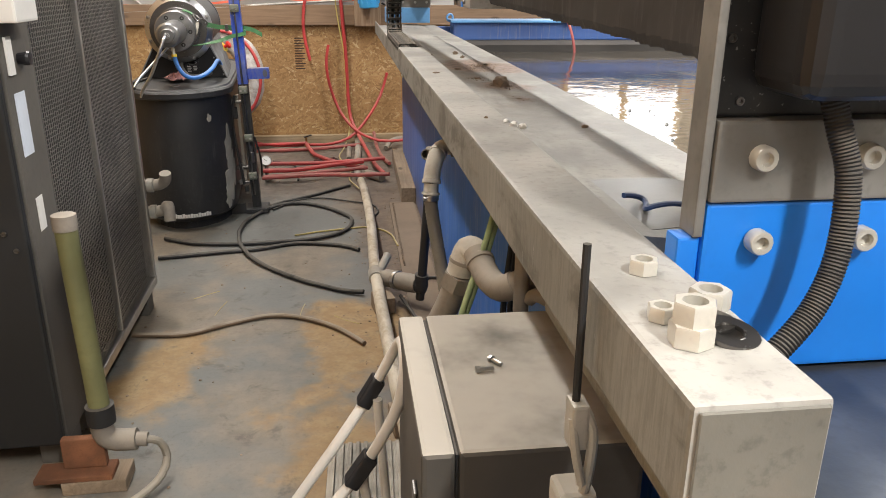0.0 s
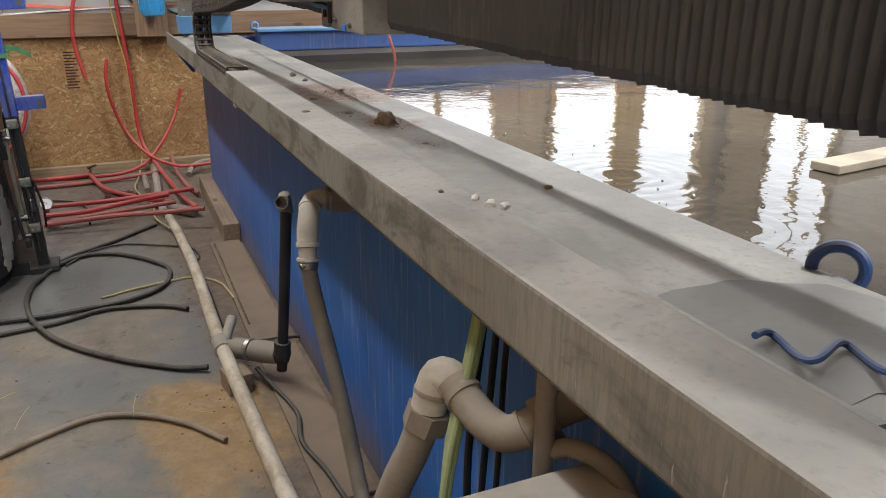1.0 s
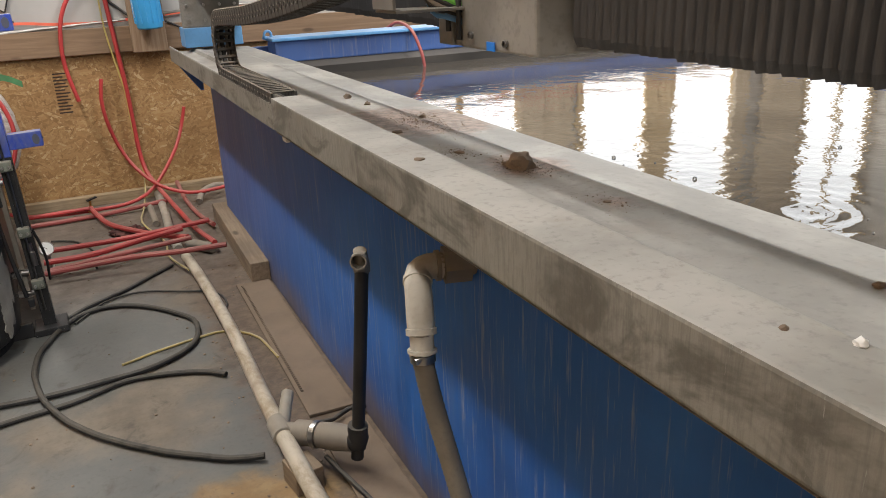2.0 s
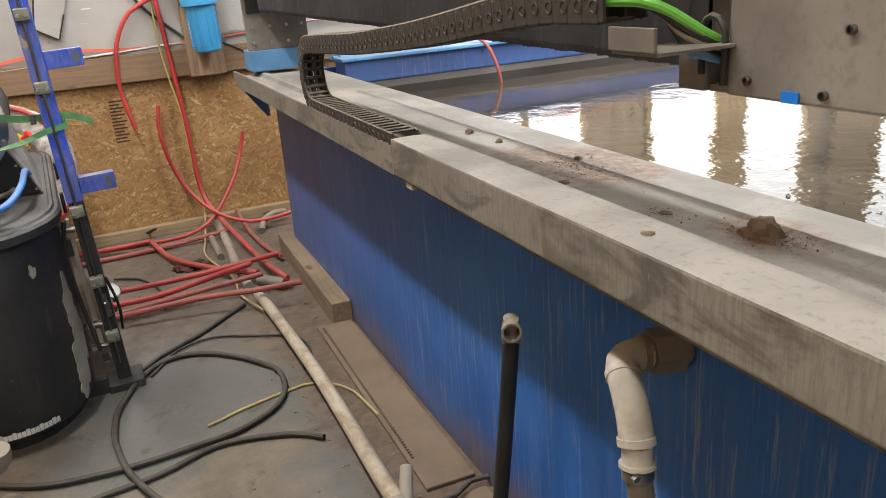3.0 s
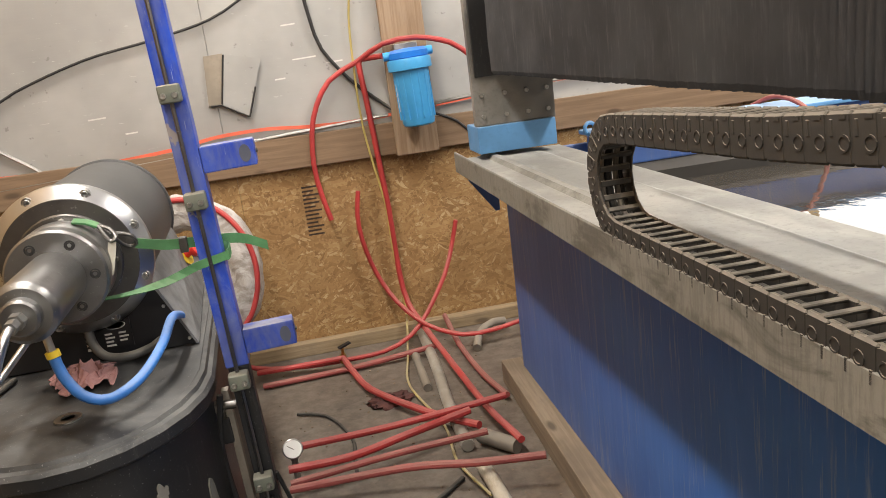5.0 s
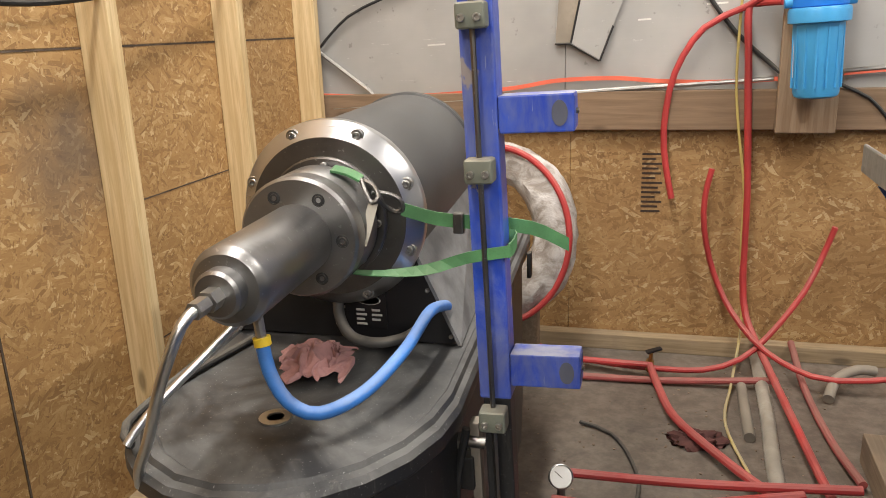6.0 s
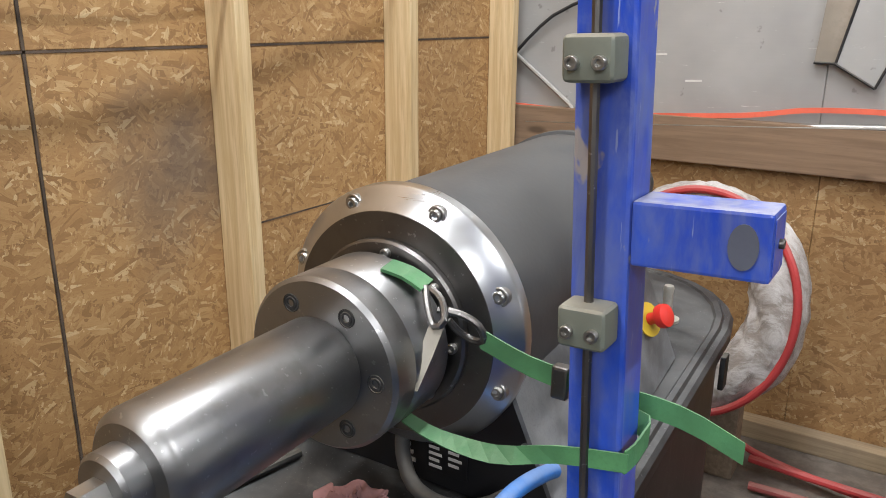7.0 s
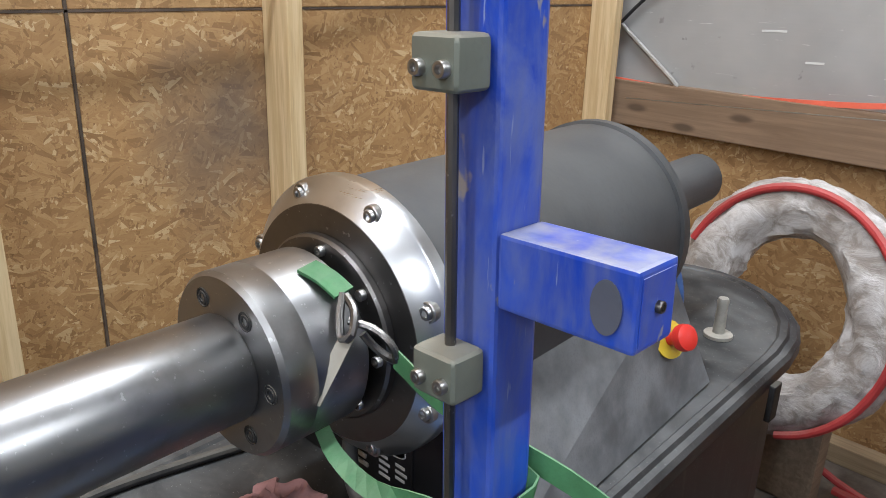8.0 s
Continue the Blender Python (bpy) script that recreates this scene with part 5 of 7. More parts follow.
part("base", layered(bmesh.new(), [(0.20, 4.14, 5.53, 0.0), (0.20, 4.14, 5.53, 0.06)]), BLACK, pump)
part("body", layered(bmesh.new(), [(0.215, 4.085, 5.58, 0.061), (0.232, 4.065, 5.60, 0.08), (0.236, 4.058, 5.61, 0.20), (0.236, 4.058, 5.61, 0.655)]), BLACK, pump, "black painted housing with worn side", True)
part("lid", layered(bmesh.new(), [(0.252, 4.036, 5.635, 0.656), (0.256, 4.030, 5.64, 0.662), (0.256, 4.030, 5.64, 0.684), (0.250, 4.037, 5.632, 0.692), (0.240, 4.05, 5.62, 0.693), (0.236, 4.055, 5.615, 0.700), (0.226, 4.07, 5.60, 0.700), (0.222, 4.075, 5.595, 0.696)]), BLACK, pump, "black rimmed lid", True)
# worn grey patch and strip on the side of the housing
worn = bmesh.new()


def on_housing(a, z, lift):
    return Vector((CX + (0.236 + lift) * math.cos(a), 4.358 + (0.30 + lift) * math.sin(a), z))


for k, (a0, z0, ra, rz) in enumerate(((-0.36, 0.40, 0.17, 0.13), (-0.30, 0.29, 0.22, 0.13), (-0.42, 0.20, 0.22, 0.10), (-0.50, 0.14, 0.10, 0.06), (-0.85, 0.56, 0.06, 0.025))):
    ring = []
    for q in range(30):
        t = 2 * math.pi * q / 30
        w = 0.75 + 0.6 * noise.noise(Vector((math.cos(t) * 1.9, math.sin(t) * 1.9, k * 4.0)))
        ring.append((a0 + ra * w * math.cos(t), z0 + rz * w * math.sin(t)))
    lift = 0.0012 + 0.00025 * k
    mid = worn.verts.new(on_housing(a0, z0, lift))
    inner = [worn.verts.new(on_housing(a0 + (a - a0) * 0.5, z0 + (z - z0) * 0.5, lift)) for a, z in ring]
    outer = [worn.verts.new(on_housing(a, z, lift)) for a, z in ring]
    under = [worn.verts.new(on_housing(a, z, -0.003)) for a, z in ring]
    for q in range(30):
        r = (q + 1) % 30
        worn.faces.new((mid, inner[q], inner[r]))
        worn.faces.new((inner[q], outer[q], outer[r], inner[r]))
        worn.faces.new((outer[q], under[q], under[r], outer[r]))
part("worn_paint", worn, plain("bare_primer", (0.34, 0.325, 0.29), 0.7, 0.0, 0.25, 24, 0.1), pump, "bare grey patch where the paint has peeled")
# printed line round the foot, unreadable bars
for k in range(17):
    a = math.pi * 1.5 + (k - 5.5) * 0.052
    x, y = 0.2375 * math.cos(a), 4.358 + 0.3015 * math.sin(a)
    tangent = math.degrees(math.atan2(0.3015 * math.cos(a), -0.2375 * math.sin(a)))
    part("print_bar", box(bmesh.new(), -0.0055, -0.0008, 0, 0.0055, 0.0008, 0.017 if k % 3 else 0.021, 0, pose(CX + x, y, 0.088, 0, 0, tangent)), TEXT_GREY, pump)

# cradle: black front plate, grey sloping sides
front = prism(bmesh.new(), [(-0.232, 0.0), (0.205, 0.0), (0.125, 0.165), (-0.135, 0.165)], 0, 0.006, Matrix.Translation((CX, 4.552, 0.7005)) @ pose(0, 0, 0, 90, 0, 0))
part("cradle_front", front, BLACK_CLEAN, pump, "black cradle plate with rating label")
for side in (1, -1):
    sl = bmesh.new()
    x0, x1 = (0.207, 0.118) if side > 0 else (-0.234, -0.128)
    vs = [(CX + x0, 4.54, 0.7005), (CX + x0 - 0.045, 5.12, 0.7005), (CX + x1, 5.03, 0.90), (CX + x1, 4.54, 0.90)]
    a = [sl.verts.new(v) for v in vs]
    b = [sl.verts.new((v[0] - 0.006 * side, v[1], v[2] - 0.003 if v[2] > 0.8 else v[2])) for v in vs]
    for k in range(4):
        sl.faces.new((a[k], a[(k + 1) % 4], b[(k + 1) % 4], b[k]))
    sl.faces.new(a)
    sl.faces.new(b)
    part("cradle_side", sl, plain("speckled_grey_side", (0.155, 0.158, 0.163), 0.6, 0.1, 0.35, 60, 0.25, 0.5, (0.25, 0.25, 0.245)), pump, "speckled grey cradle side plate")
part("cradle_back", prism(bmesh.new(), [(-0.225, 0.0), (0.150, 0.0), (0.118, 0.10), (-0.165, 0.10)], 0, 0.006, Matrix.Translation((CX, 5.10, 0.7005)) @ pose(0, 0, 0, 90, 0, 0)), BLACK_CLEAN, pump)
for z in (0.715, 0.80, 0.85):
    f = (z - 0.70) / 0.165
    cap_screw(pump, facing(CX + 0.195 - 0.08 * f, 4.546, z), 0.004)
plate = part("rating_plate", box(bmesh.new(), CX + 0.005, 4.5435, 0.722, CX + 0.068, 4.5455, 0.790, 0.0005), BLACK_CLEAN, pump, "black rating plate with pale bars")
ring = lathe(bmesh.new(), [(0.020, 0), (0.022, 0), (0.022, 0.0008), (0.020, 0.0008), (0.020, 0)], Matrix.Translation((CX + 0.036, 4.5434, 0.776)) @ pose(0, 0, 0, 90, 0, 0) @ Matrix.Diagonal((1, 0.42, 1, 1)), 24)
part("plate_mark", ring, TEXT_GREY, plate)
for r in range(4):
    for c in range(2 if r else 1):
        part("print_bar", box(bmesh.new(), CX + 0.010 + 0.030 * c, 4.5425, 0.728 + 0.009 * r, CX + 0.030 + 0.030 * c - 0.004 * (r % 2), 4.5432, 0.732 + 0.009 * r), TEXT_GREY, plate)
for r in range(7):
    part("print_bar", box(bmesh.new(), CX - 0.032, 4.5425, 0.725 + 0.011 * r, CX - 0.012 - 0.004 * (r % 3), 4.5450, 0.730 + 0.011 * r), TEXT_GREY, pump)

# the pressure cylinder, built along its own axis (z runs from near to far)
AXIS = along_y(CX, 4.355, AXZ, 2.2) @ pose(0, 0, 0, 0.7, 0, 0)
cyl = part("pressure_cylinder", lathe(bmesh.new(), [(0.10, 0.168), (0.154, 0.17), (0.154, 0.655), (0.159, 0.657), (0.159, 0.675), (0.155, 0.681), (0.05, 0.681)], AXIS, 64), CAST, pump, "dark grey pressure cylinder", True)
part("flange", lathe(bmesh.new(), [(0.09, 0.128), (0.1365, 0.128), (0.137, 0.1285)], AXIS, 64), STEEL_DULL, cyl, "dull steel flange face", True)
part("flange_chamfer", lathe(bmesh.new(), [(0.1372, 0.1285), (0.1625, 0.150), (0.164, 0.154), (0.164, 0.168), (0.155, 0.1695)], AXIS, 64), STEEL_BRIGHT, cyl, "bright machined chamfer", True)
part("inner_plate", lathe(bmesh.new(), [(0.05, 0.117), (0.103, 0.117), (0.106, 0.120), (0.106, 0.1275), (0.05, 0.1275)], AXIS, 48), STEEL_DULL, cyl, smooth=True)
for k in range(8):
    a = math.radians(22.5 + 45 * k)
    pocket = AXIS @ pose(0.1485 * math.cos(a), 0.1485 * math.sin(a), 0.1425, 180, 0, 0)
    part("bolt", lathe(bmesh.new(), [(0.0115, -0.004), (0.0115, 0.0035), (0.0105, 0.0045), (0.0085, 0.0045), (0.0082, 0.001), (0.0078, 0.0), (0.0072, 0.0075), (0.0064, 0.0085), (0.004, 0.0085), (0.0036, 0.004), (0, 0.004)], pocket, 16), GALV, cyl, smooth=True)
    b = math.radians(45 * k + 3)
    cap_screw(cyl, AXIS @ pose(0.092 * math.cos(b), 0.092 * math.sin(b), 0.117, 180, 0, 0), 0.0062)
coup = part("coupling", lathe(bmesh.new(), [(0.052, -0.002), (0.092, -0.002), (0.0965, 0.003), (0.0965, 0.034), (0.0955, 0.0355), (0.0955, 0.037), (0.0965, 0.0385), (0.0965, 0.098), (0.091, 0.104), (0.066, 0.104), (0.066, 0.117)], AXIS, 64), STEEL, pump, "turned steel coupling ring", True)
for k in range(6):
    a = math.radians(60 * k + 2)
    hole = AXIS @ pose(0.072 * math.cos(a), 0.072 * math.sin(a), -0.0022, 180, 0, 0)
    part("bolt", lathe(bmesh.new(), [(0.0102, -0.001), (0.0102, 0.0008), (0.0092, 0.0010), (0.0088, -0.0), (0.0072, 0.0002), (0.0066, 0.0012), (0.0042, 0.0012), (0.004, -0.0005), (0, -0.0005)], hole, 16), RUBBER, coup, smooth=True)
part("plunger_sleeve", lathe(bmesh.new(), [(0.0, -0.262), (0.028, -0.262), (0.032, -0.258), (0.032, -0.238), (0.046, -0.236), (0.0535, -0.229), (0.0555, -0.222), (0.0555, -0.006), (0.0535, -0.003), (0.0525, 0.0)], AXIS, 56), STEEL, pump, "brushed steel plunger sleeve", True)
part("gland", hexagon(bmesh.new(), 0.0145, -0.285, -0.262, AXIS), GALV, pump)
part("gland", hexagon(bmesh.new(), 0.0115, -0.315, -0.288, AXIS), GALV, pump)
part("gland", lathe(bmesh.new(), [(0.008, -0.29), (0.0085, -0.284)], AXIS, 14), GALV, pump)
part("rear_shaft", lathe(bmesh.new(), [(0.085, 0.6805), (0.058, 0.72), (0.048, 0.74), (0.048, 1.040), (0.044, 1.047), (0.0, 1.047)], AXIS, 40), CAST, pump, "grey rear shaft", True)
# steel pressure tubes bending down the front of the housing
tip = AXIS @ Vector((0, 0, -0.31))
part("steel_tube", tube(bmesh.new(), [tip, tip + Vector((-0.004, -0.025, -0.010)), tip + Vector((-0.030, -0.040, -0.075)), tip + Vector((-0.075, -0.020, -0.165)), tip + Vector((-0.125, 0.015, -0.235)), tip + Vector((-0.14, 0.03, -0.27))], 0.0072, 12, 0.012), STEEL_BRIGHT, pump, "bright steel pressure tube", True)
part("steel_tube", tube(bmesh.new(), [(CX - 0.03, 4.30, 0.872), (CX - 0.08, 4.22, 0.815), (CX - 0.14, 4.13, 0.745), (CX - 0.16, 4.10, 0.71)], 0.0062, 12, 0.03), STEEL_BRIGHT, pump, "bright steel pressure tube", True)
part("cable", tube(bmesh.new(), [(CX - 0.162, 4.11, 0.705), (CX - 0.205, 4.16, 0.705), (CX - 0.215, 4.30, 0.704), (CX - 0.18, 4.50, 0.704)], 0.007, 10, 0.03), RUBBER, pump, smooth=True)
# blue drain hose under the sleeve
fit0 = AXIS @ Vector((0, 0.052, -0.17))
part("fitting", tube(bmesh.new(), [fit0 + Vector((0.004, 0, 0.004)), fit0 + Vector((0.010, -0.004, -0.038))], 0.0075, 10, curved=False), GALV, pump, smooth=True)
part("fitting_ring", tube(bmesh.new(), [fit0 + Vector((0.010, -0.004, -0.038)), fit0 + Vector((0.012, -0.005, -0.050))], 0.0125, 12, curved=False), YELLOW, pump, "yellow hose collar", True)
part("blue_hose", tube(bmesh.new(), [fit0 + Vector((0.011, -0.005, -0.046)), fit0 + Vector((0.020, -0.010, -0.085)), fit0 + Vector((0.045, -0.012, -0.128)), fit0 + Vector((0.085, 0.0, -0.148)), fit0 + Vector((0.130, 0.06, -0.140)), fit0 + Vector((0.160, 0.16, -0.115)), fit0 + Vector((0.168, 0.27, -0.095)), fit0 + Vector((0.168, 0.36, -0.115)), fit0 + Vector((0.168, 0.385, -0.125))], 0.0100, 12, 0.015), BLUE_HOSE, pump, "blue rubber hose", True)
part("grey_hose", tube(bmesh.new(), [(CX - 0.012, 4.52, 0.80), (CX - 0.012, 4.515, 0.755), (CX + 0.012, 4.505, 0.72), (CX + 0.06, 4.50, 0.712), (CX + 0.105, 4.52, 0.716), (CX + 0.125, 4.55, 0.722)], 0.0100, 12, 0.012), plain("dark_grey_hose", (0.09, 0.088, 0.085), 0.55, 0.0, 0.3, 20, 0.15, 0.3), pump, "dark grey hose", True)
part("rear_fitting", tube(bmesh.new(), [(CX + 0.005, 5.20, 0.91), (CX + 0.012, 5.20, 0.872)], 0.008, 10, curved=False), BRASS, pump, smooth=True)
part("blue_hose", tube(bmesh.new(), [(CX + 0.012, 5.20, 0.876), (CX + 0.040, 5.20, 0.83), (CX + 0.055, 5.19, 0.775), (CX + 0.035, 5.16, 0.735), (CX - 0.01, 5.13, 0.715), (CX - 0.06, 5.12, 0.706)], 0.0085, 12, 0.012), BLUE_COIL, pump, "dark blue rear hose", True)
plug = part("plug", lathe(bmesh.new(), [(0.0, 0), (0.026, 0.0), (0.026, 0.006), (0.011, 0.008), (0.0095, 0.06), (0.011, 0.07), (0.009, 0.076), (0, 0.077)], Matrix.Translation((CX + 0.088, 5.30, 0.697)), 18), CLAMP_PALE, pump, "steel vent plug", True)
estop = part("stop_button", lathe(bmesh.new(), [(0.0, 0.0), (0.010, 0.0), (0.010, 0.018), (0.019, 0.020), (0.0205, 0.026), (0.019, 0.034), (0.012, 0.037), (0, 0.0375)], Matrix.Translation((CX + 0.150, 4.985, 0.818)) @ pose(0, 0, 0, 12, 62, 0), 22), RED_BUTTON, pump, "red emergency stop button", True)
part("collar", lathe(bmesh.new(), [(0.0, -0.004), (0.029, -0.004), (0.029, -0.001), (0.0, -0.001)], Matrix.Translation((CX + 0.150, 4.985, 0.818)) @ pose(0, 0, 0, 12, 62, 0), 24), YELLOW, estop, "yellow collar")
part("lid_ring", lathe(bmesh.new(), [(0.013, 0), (0.025, 0), (0.025, 0.003), (0.013, 0.003), (0.013, 0)], Matrix.Translation((-0.49, 4.235, 0.6965)), 28), GALV, pump, "pale ring plate", True)
for k, (y, dz) in enumerate(((4.62, 0.0), (5.24, 0.0))):
    part("lid_latch", box(bmesh.new(), CX + 0.257 - 0.05 * (y - 4.40), y, 0.60, CX + 0.268 - 0.05 * (y - 4.40), y + 0.03, 0.67, 0.003), RUBBER, pump)

# crumpled rag on the lid
bm = bmesh.new()
bmesh.ops.create_grid(bm, x_segments=56, y_segments=56, size=1)
for v in bm.verts:
    p = Vector((v.co.x * 2.0, v.co.y * 2.0, 0))
    r = math.hypot(v.co.x, v.co.y)
    ridge = 1 - abs(noise.noise(p * 1.1 + Vector((3, 0, 1)))) * 2.6
    ridge2 = 1 - abs(noise.noise(p * 2.3 + Vector((8, 2, 1)))) * 2.4
    lift = 0.004 + max(0.0, 0.6 * ridge + 0.4 * ridge2 + 0.25) * 0.036 * max(0.12, 1.05 - 0.75 * r)
    sx = v.co.x * 0.060 * (1 + 0.30 * noise.noise(p * 0.9)) + 0.022 * noise.noise(p * 1.3 + Vector((0, 0, 5)))
    sy = v.co.y * 0.066 * (1 + 0.30 * noise.noise(p * 0.9 + Vector((9, 0, 0)))) + 0.022 * noise.noise(p * 1.3 + Vector((0, 7, 2)))
    v.co = Vector((sx, sy, lift))
bmesh.ops.solidify(bm, geom=bm.faces[:], thickness=0.002)
solo("rag", bm, RAG, "crumpled dusty pink rag on the pump lid", "rag", m=pose(-0.500, 4.405, 0.6975, 0, 0, 20), smooth=True)

# ---- blue post with clamps, strapped to the pump ----
post = thing("blue_post", pose(-0.168, 4.416, 0.0, 0, -2.0, 0), "blue painted square steel post with side arms and clamps", "post")
part("tube", box(bmesh.new(), -0.0260, -0.024, 0.672, 0.0245, 0.024, 1.75, 0.004), BLUE_POST, post, "scuffed blue square tube")
for z in (1.088, 0.695):
    part("arm", box(bmesh.new(), 0.0250, -0.023, z, 0.132, 0.023, z + 0.054, 0.003), BLUE_POST, post, "blue stub arm")
    cap_screw(post, along_x(0.1325, 0, z + 0.027), 0.004, "arm_bolt", STEEL_DULL)
    part("arm_end", box(bmesh.new(), 0.1322, -0.019, z + 0.005, 0.1328, 0.019, z + 0.049), BLUE_POST, post)
    part("arm_mark", lathe(bmesh.new(), [(0.0, 0), (0.015, 0), (0.015, 0.0006), (0, 0.0006)], Matrix.Translation((0.112, -0.0244, z + 0.027)) @ pose(0, 0, 0, 90, 0, 0) @ Matrix.Diagonal((0.75, 1.2, 1, 1)), 24), plain("bare_grey", (0.10, 0.11, 0.15), 0.6), post)
part("base_post", box(bmesh.new(), -0.022, -0.020, 0.03, 0.022, 0.020, 0.671, 0.003), BLACK, post, "black lower post")
part("foot_plate", box(bmesh.new(), -0.055, -0.06, 0.004, 0.06, 0.07, 0.029, 0.003), BLACK, post)
part("side_rail", box(bmesh.new(), -0.050, -0.012, 0.10, -0.034, 0.014, 0.62, 0.002), PVC_GREY, post)
part("riser_line", tube(bmesh.new(), [(-0.002, -0.040, 0.10), (-0.002, -0.040, 0.7), (-0.002, -0.040, 1.74)], 0.0042, 8, 0.2), STEEL_DULL, post, "thin steel pressure line", True)
for z in (1.253, 1.040, 0.648, 0.405, 0.205):
    cl = part("clamp", box(bmesh.new(), -0.022, -0.060, z - 0.018, 0.020, -0.0265, z + 0.018, 0.006, segments=3), plain("green_grey_clamp", (0.19, 0.205, 0.17), 0.5, 0.3, 0.2, 30, 0.15, 0.5), post, "grey-green pipe clamp block", True)
    for x in (-0.012, 0.010):
        cap_screw(cl, facing(x, -0.0598, z - 0.003), 0.0056)
part("valve_block", box(bmesh.new(), -0.07, -0.02, 0.50, -0.045, 0.02, 0.56, 0.004), RUBBER, post)
part("valve_block", box(bmesh.new(), -0.05, -0.04, 0.12, -0.03, -0.01, 0.15, 0.003), RUBBER, post)

for z, r, reach in ((0.585, 0.010, 0.085), (0.245, 0.013, 0.075), (0.165, 0.009, 0.090)):
    part("side_fitting", tube(bmesh.new(), [(-0.024, -0.012, z), (-0.024 - reach * 0.5, -0.014, z + 0.004), (-0.024 - reach, -0.012, z - 0.006)], r, 12, 0.02), STEEL_DULL, post, "dull steel side fitting", True)
    part("fitting_nut", hexagon(bmesh.new(), r * 1.5, -0.010, 0.010, Matrix.Translation((-0.024 - reach * 0.45, -0.014, z + 0.003)) @ pose(0, 0, 0, 0, 90, 0)), GALV, post)
part("needle_valve", lathe(bmesh.new(), [(0.0, 0), (0.012, 0), (0.012, 0.05), (0.008, 0.055), (0.008, 0.085), (0.0, 0.086)], pose(0.004, -0.036, 0.275), 14), STEEL_DULL, post, "dull steel needle valve", True)
part("valve_line", tube(bmesh.new(), [(-0.05, -0.03, 0.62), (-0.072, -0.034, 0.50), (-0.066, -0.036, 0.34), (-0.05, -0.034, 0.16)], 0.007, 8, 0.03), RUBBER, post, smooth=True)
part("gauge_line", tube(bmesh.new(), [(0.024, -0.004, 0.40), (0.040, 0.04, 0.28), (0.030, 0.12, 0.16)], 0.005, 8, 0.03), RUBBER, post, smooth=True)
part("floor_bracket", box(bmesh.new(), -0.13, -0.045, 0.004, -0.056, -0.020, 0.060, 0.003), RUBBER, post)

# green strap tying post and cylinder
strap = thing("ratchet_strap", pose(-0.003, 0.005, -0.008), "worn green webbing strap tied round post and coupling", "strap")
UPZ = (0, 0, 1)
part("webbing", ribbon(bmesh.new(), [(-0.425, 4.42, 0.868), (-0.37, 4.395, 0.876), (-0.29, 4.372, 0.893), (-0.225, 4.3715, 0.915), (-0.160, 4.3715, 0.928)], [(0, 1, 0.05), (0, 1, 0.25), (0, 0.7, 0.8), UPZ, UPZ], 0.018, 0.002), GREEN_STRAP, strap)
part("webbing", ribbon(bmesh.new(), [(-0.163, 4.3712, 0.928), (-0.160, 4.385, 0.929), (-0.160, 4.41, 0.930), (-0.164, 4.432, 0.933), (-0.20, 4.4345, 0.938)], [UPZ, UPZ, UPZ, (0, 0.3, 1), (0.2, 0.3, 1)], 0.022, 0.002), GREEN_STRAP, strap)
part("webbing", ribbon(bmesh.new(), [(-0.352, 4.452, 0.968), (-0.29, 4.445, 0.955), (-0.225, 4.44, 0.952), (-0.14, 4.445, 0.945), (-0.085, 4.465, 0.915)], [UPZ, UPZ, UPZ, UPZ, UPZ], 0.022, 0.002), GREEN_STRAP, strap)
part("webbing", ribbon(bmesh.new(), [(-0.455, 4.428, 1.036), (-0.432, 4.434, 1.030), (-0.412, 4.440, 1.018)], [(0, 1, 0.2), (0, 1, 0.2), (0, 1, 0.2)], 0.023, 0.004), GREEN_STRAP, strap)
part("hook", tube(bmesh.new(), [(-0.412, 4.438, 1.018), (-0.400, 4.425, 1.000), (-0.388, 4.418, 0.985), (-0.378, 4.422, 0.992), (-0.390, 4.435, 1.008), (-0.408, 4.440, 1.016)], 0.0042, 8, 0.006), STEEL_DULL, strap, smooth=True)
part("hook", tube(bmesh.new(), [(-0.392, 4.430, 0.999), (-0.370, 4.442, 0.994), (-0.352, 4.447, 0.984), (-0.348, 4.452, 0.967), (-0.362, 4.455, 0.962), (-0.376, 4.447, 0.972), (-0.384, 4.440, 0.985)], 0.0042, 8, 0.006), STEEL_DULL, strap, smooth=True)
part("buckle", box(bmesh.new(), -0.262, 4.432, 0.934, -0.245, 4.446, 0.968, 0.003), STEEL_DULL, strap)
part("tag_strip", ribbon(bmesh.new(), [(-0.388, 4.424, 0.985), (-0.392, 4.408, 0.955), (-0.400, 4.392, 0.920)], [(1, 0.3, 0), (1, 0.3, 0), (1, 0.3, 0)], 0.016, 0.0015), plain("paper_tag", (0.42, 0.39, 0.33), 0.8), strap, "grimy label tail")

# ---- things on and before the far wall ----
WY = BACK - 0.012
filt = thing("water_filter", ON_WALL @ pose(0.592, 6.092, 0.0), "bright blue canister water filter on the wall upright", "water filter")
part("canister", lathe(bmesh.new(), [(0.0, 0.952), (0.055, 0.952), (0.066, 0.958), (0.070, 0.97), (0.076, 1.17), (0.076, 1.19)], IDENT, 32), FILTER_BLUE, filt, "bright blue canister", True)
for k in range(14):
    a = 2 * math.pi * k / 14
    part("rib", box(bmesh.new(), 0.0695, -0.003, 0.985, 0.0775, 0.003, 1.185, 0.001, pose(0, 0, 0, 0, 0, math.degrees(a)), 1), FILTER_BLUE, filt)
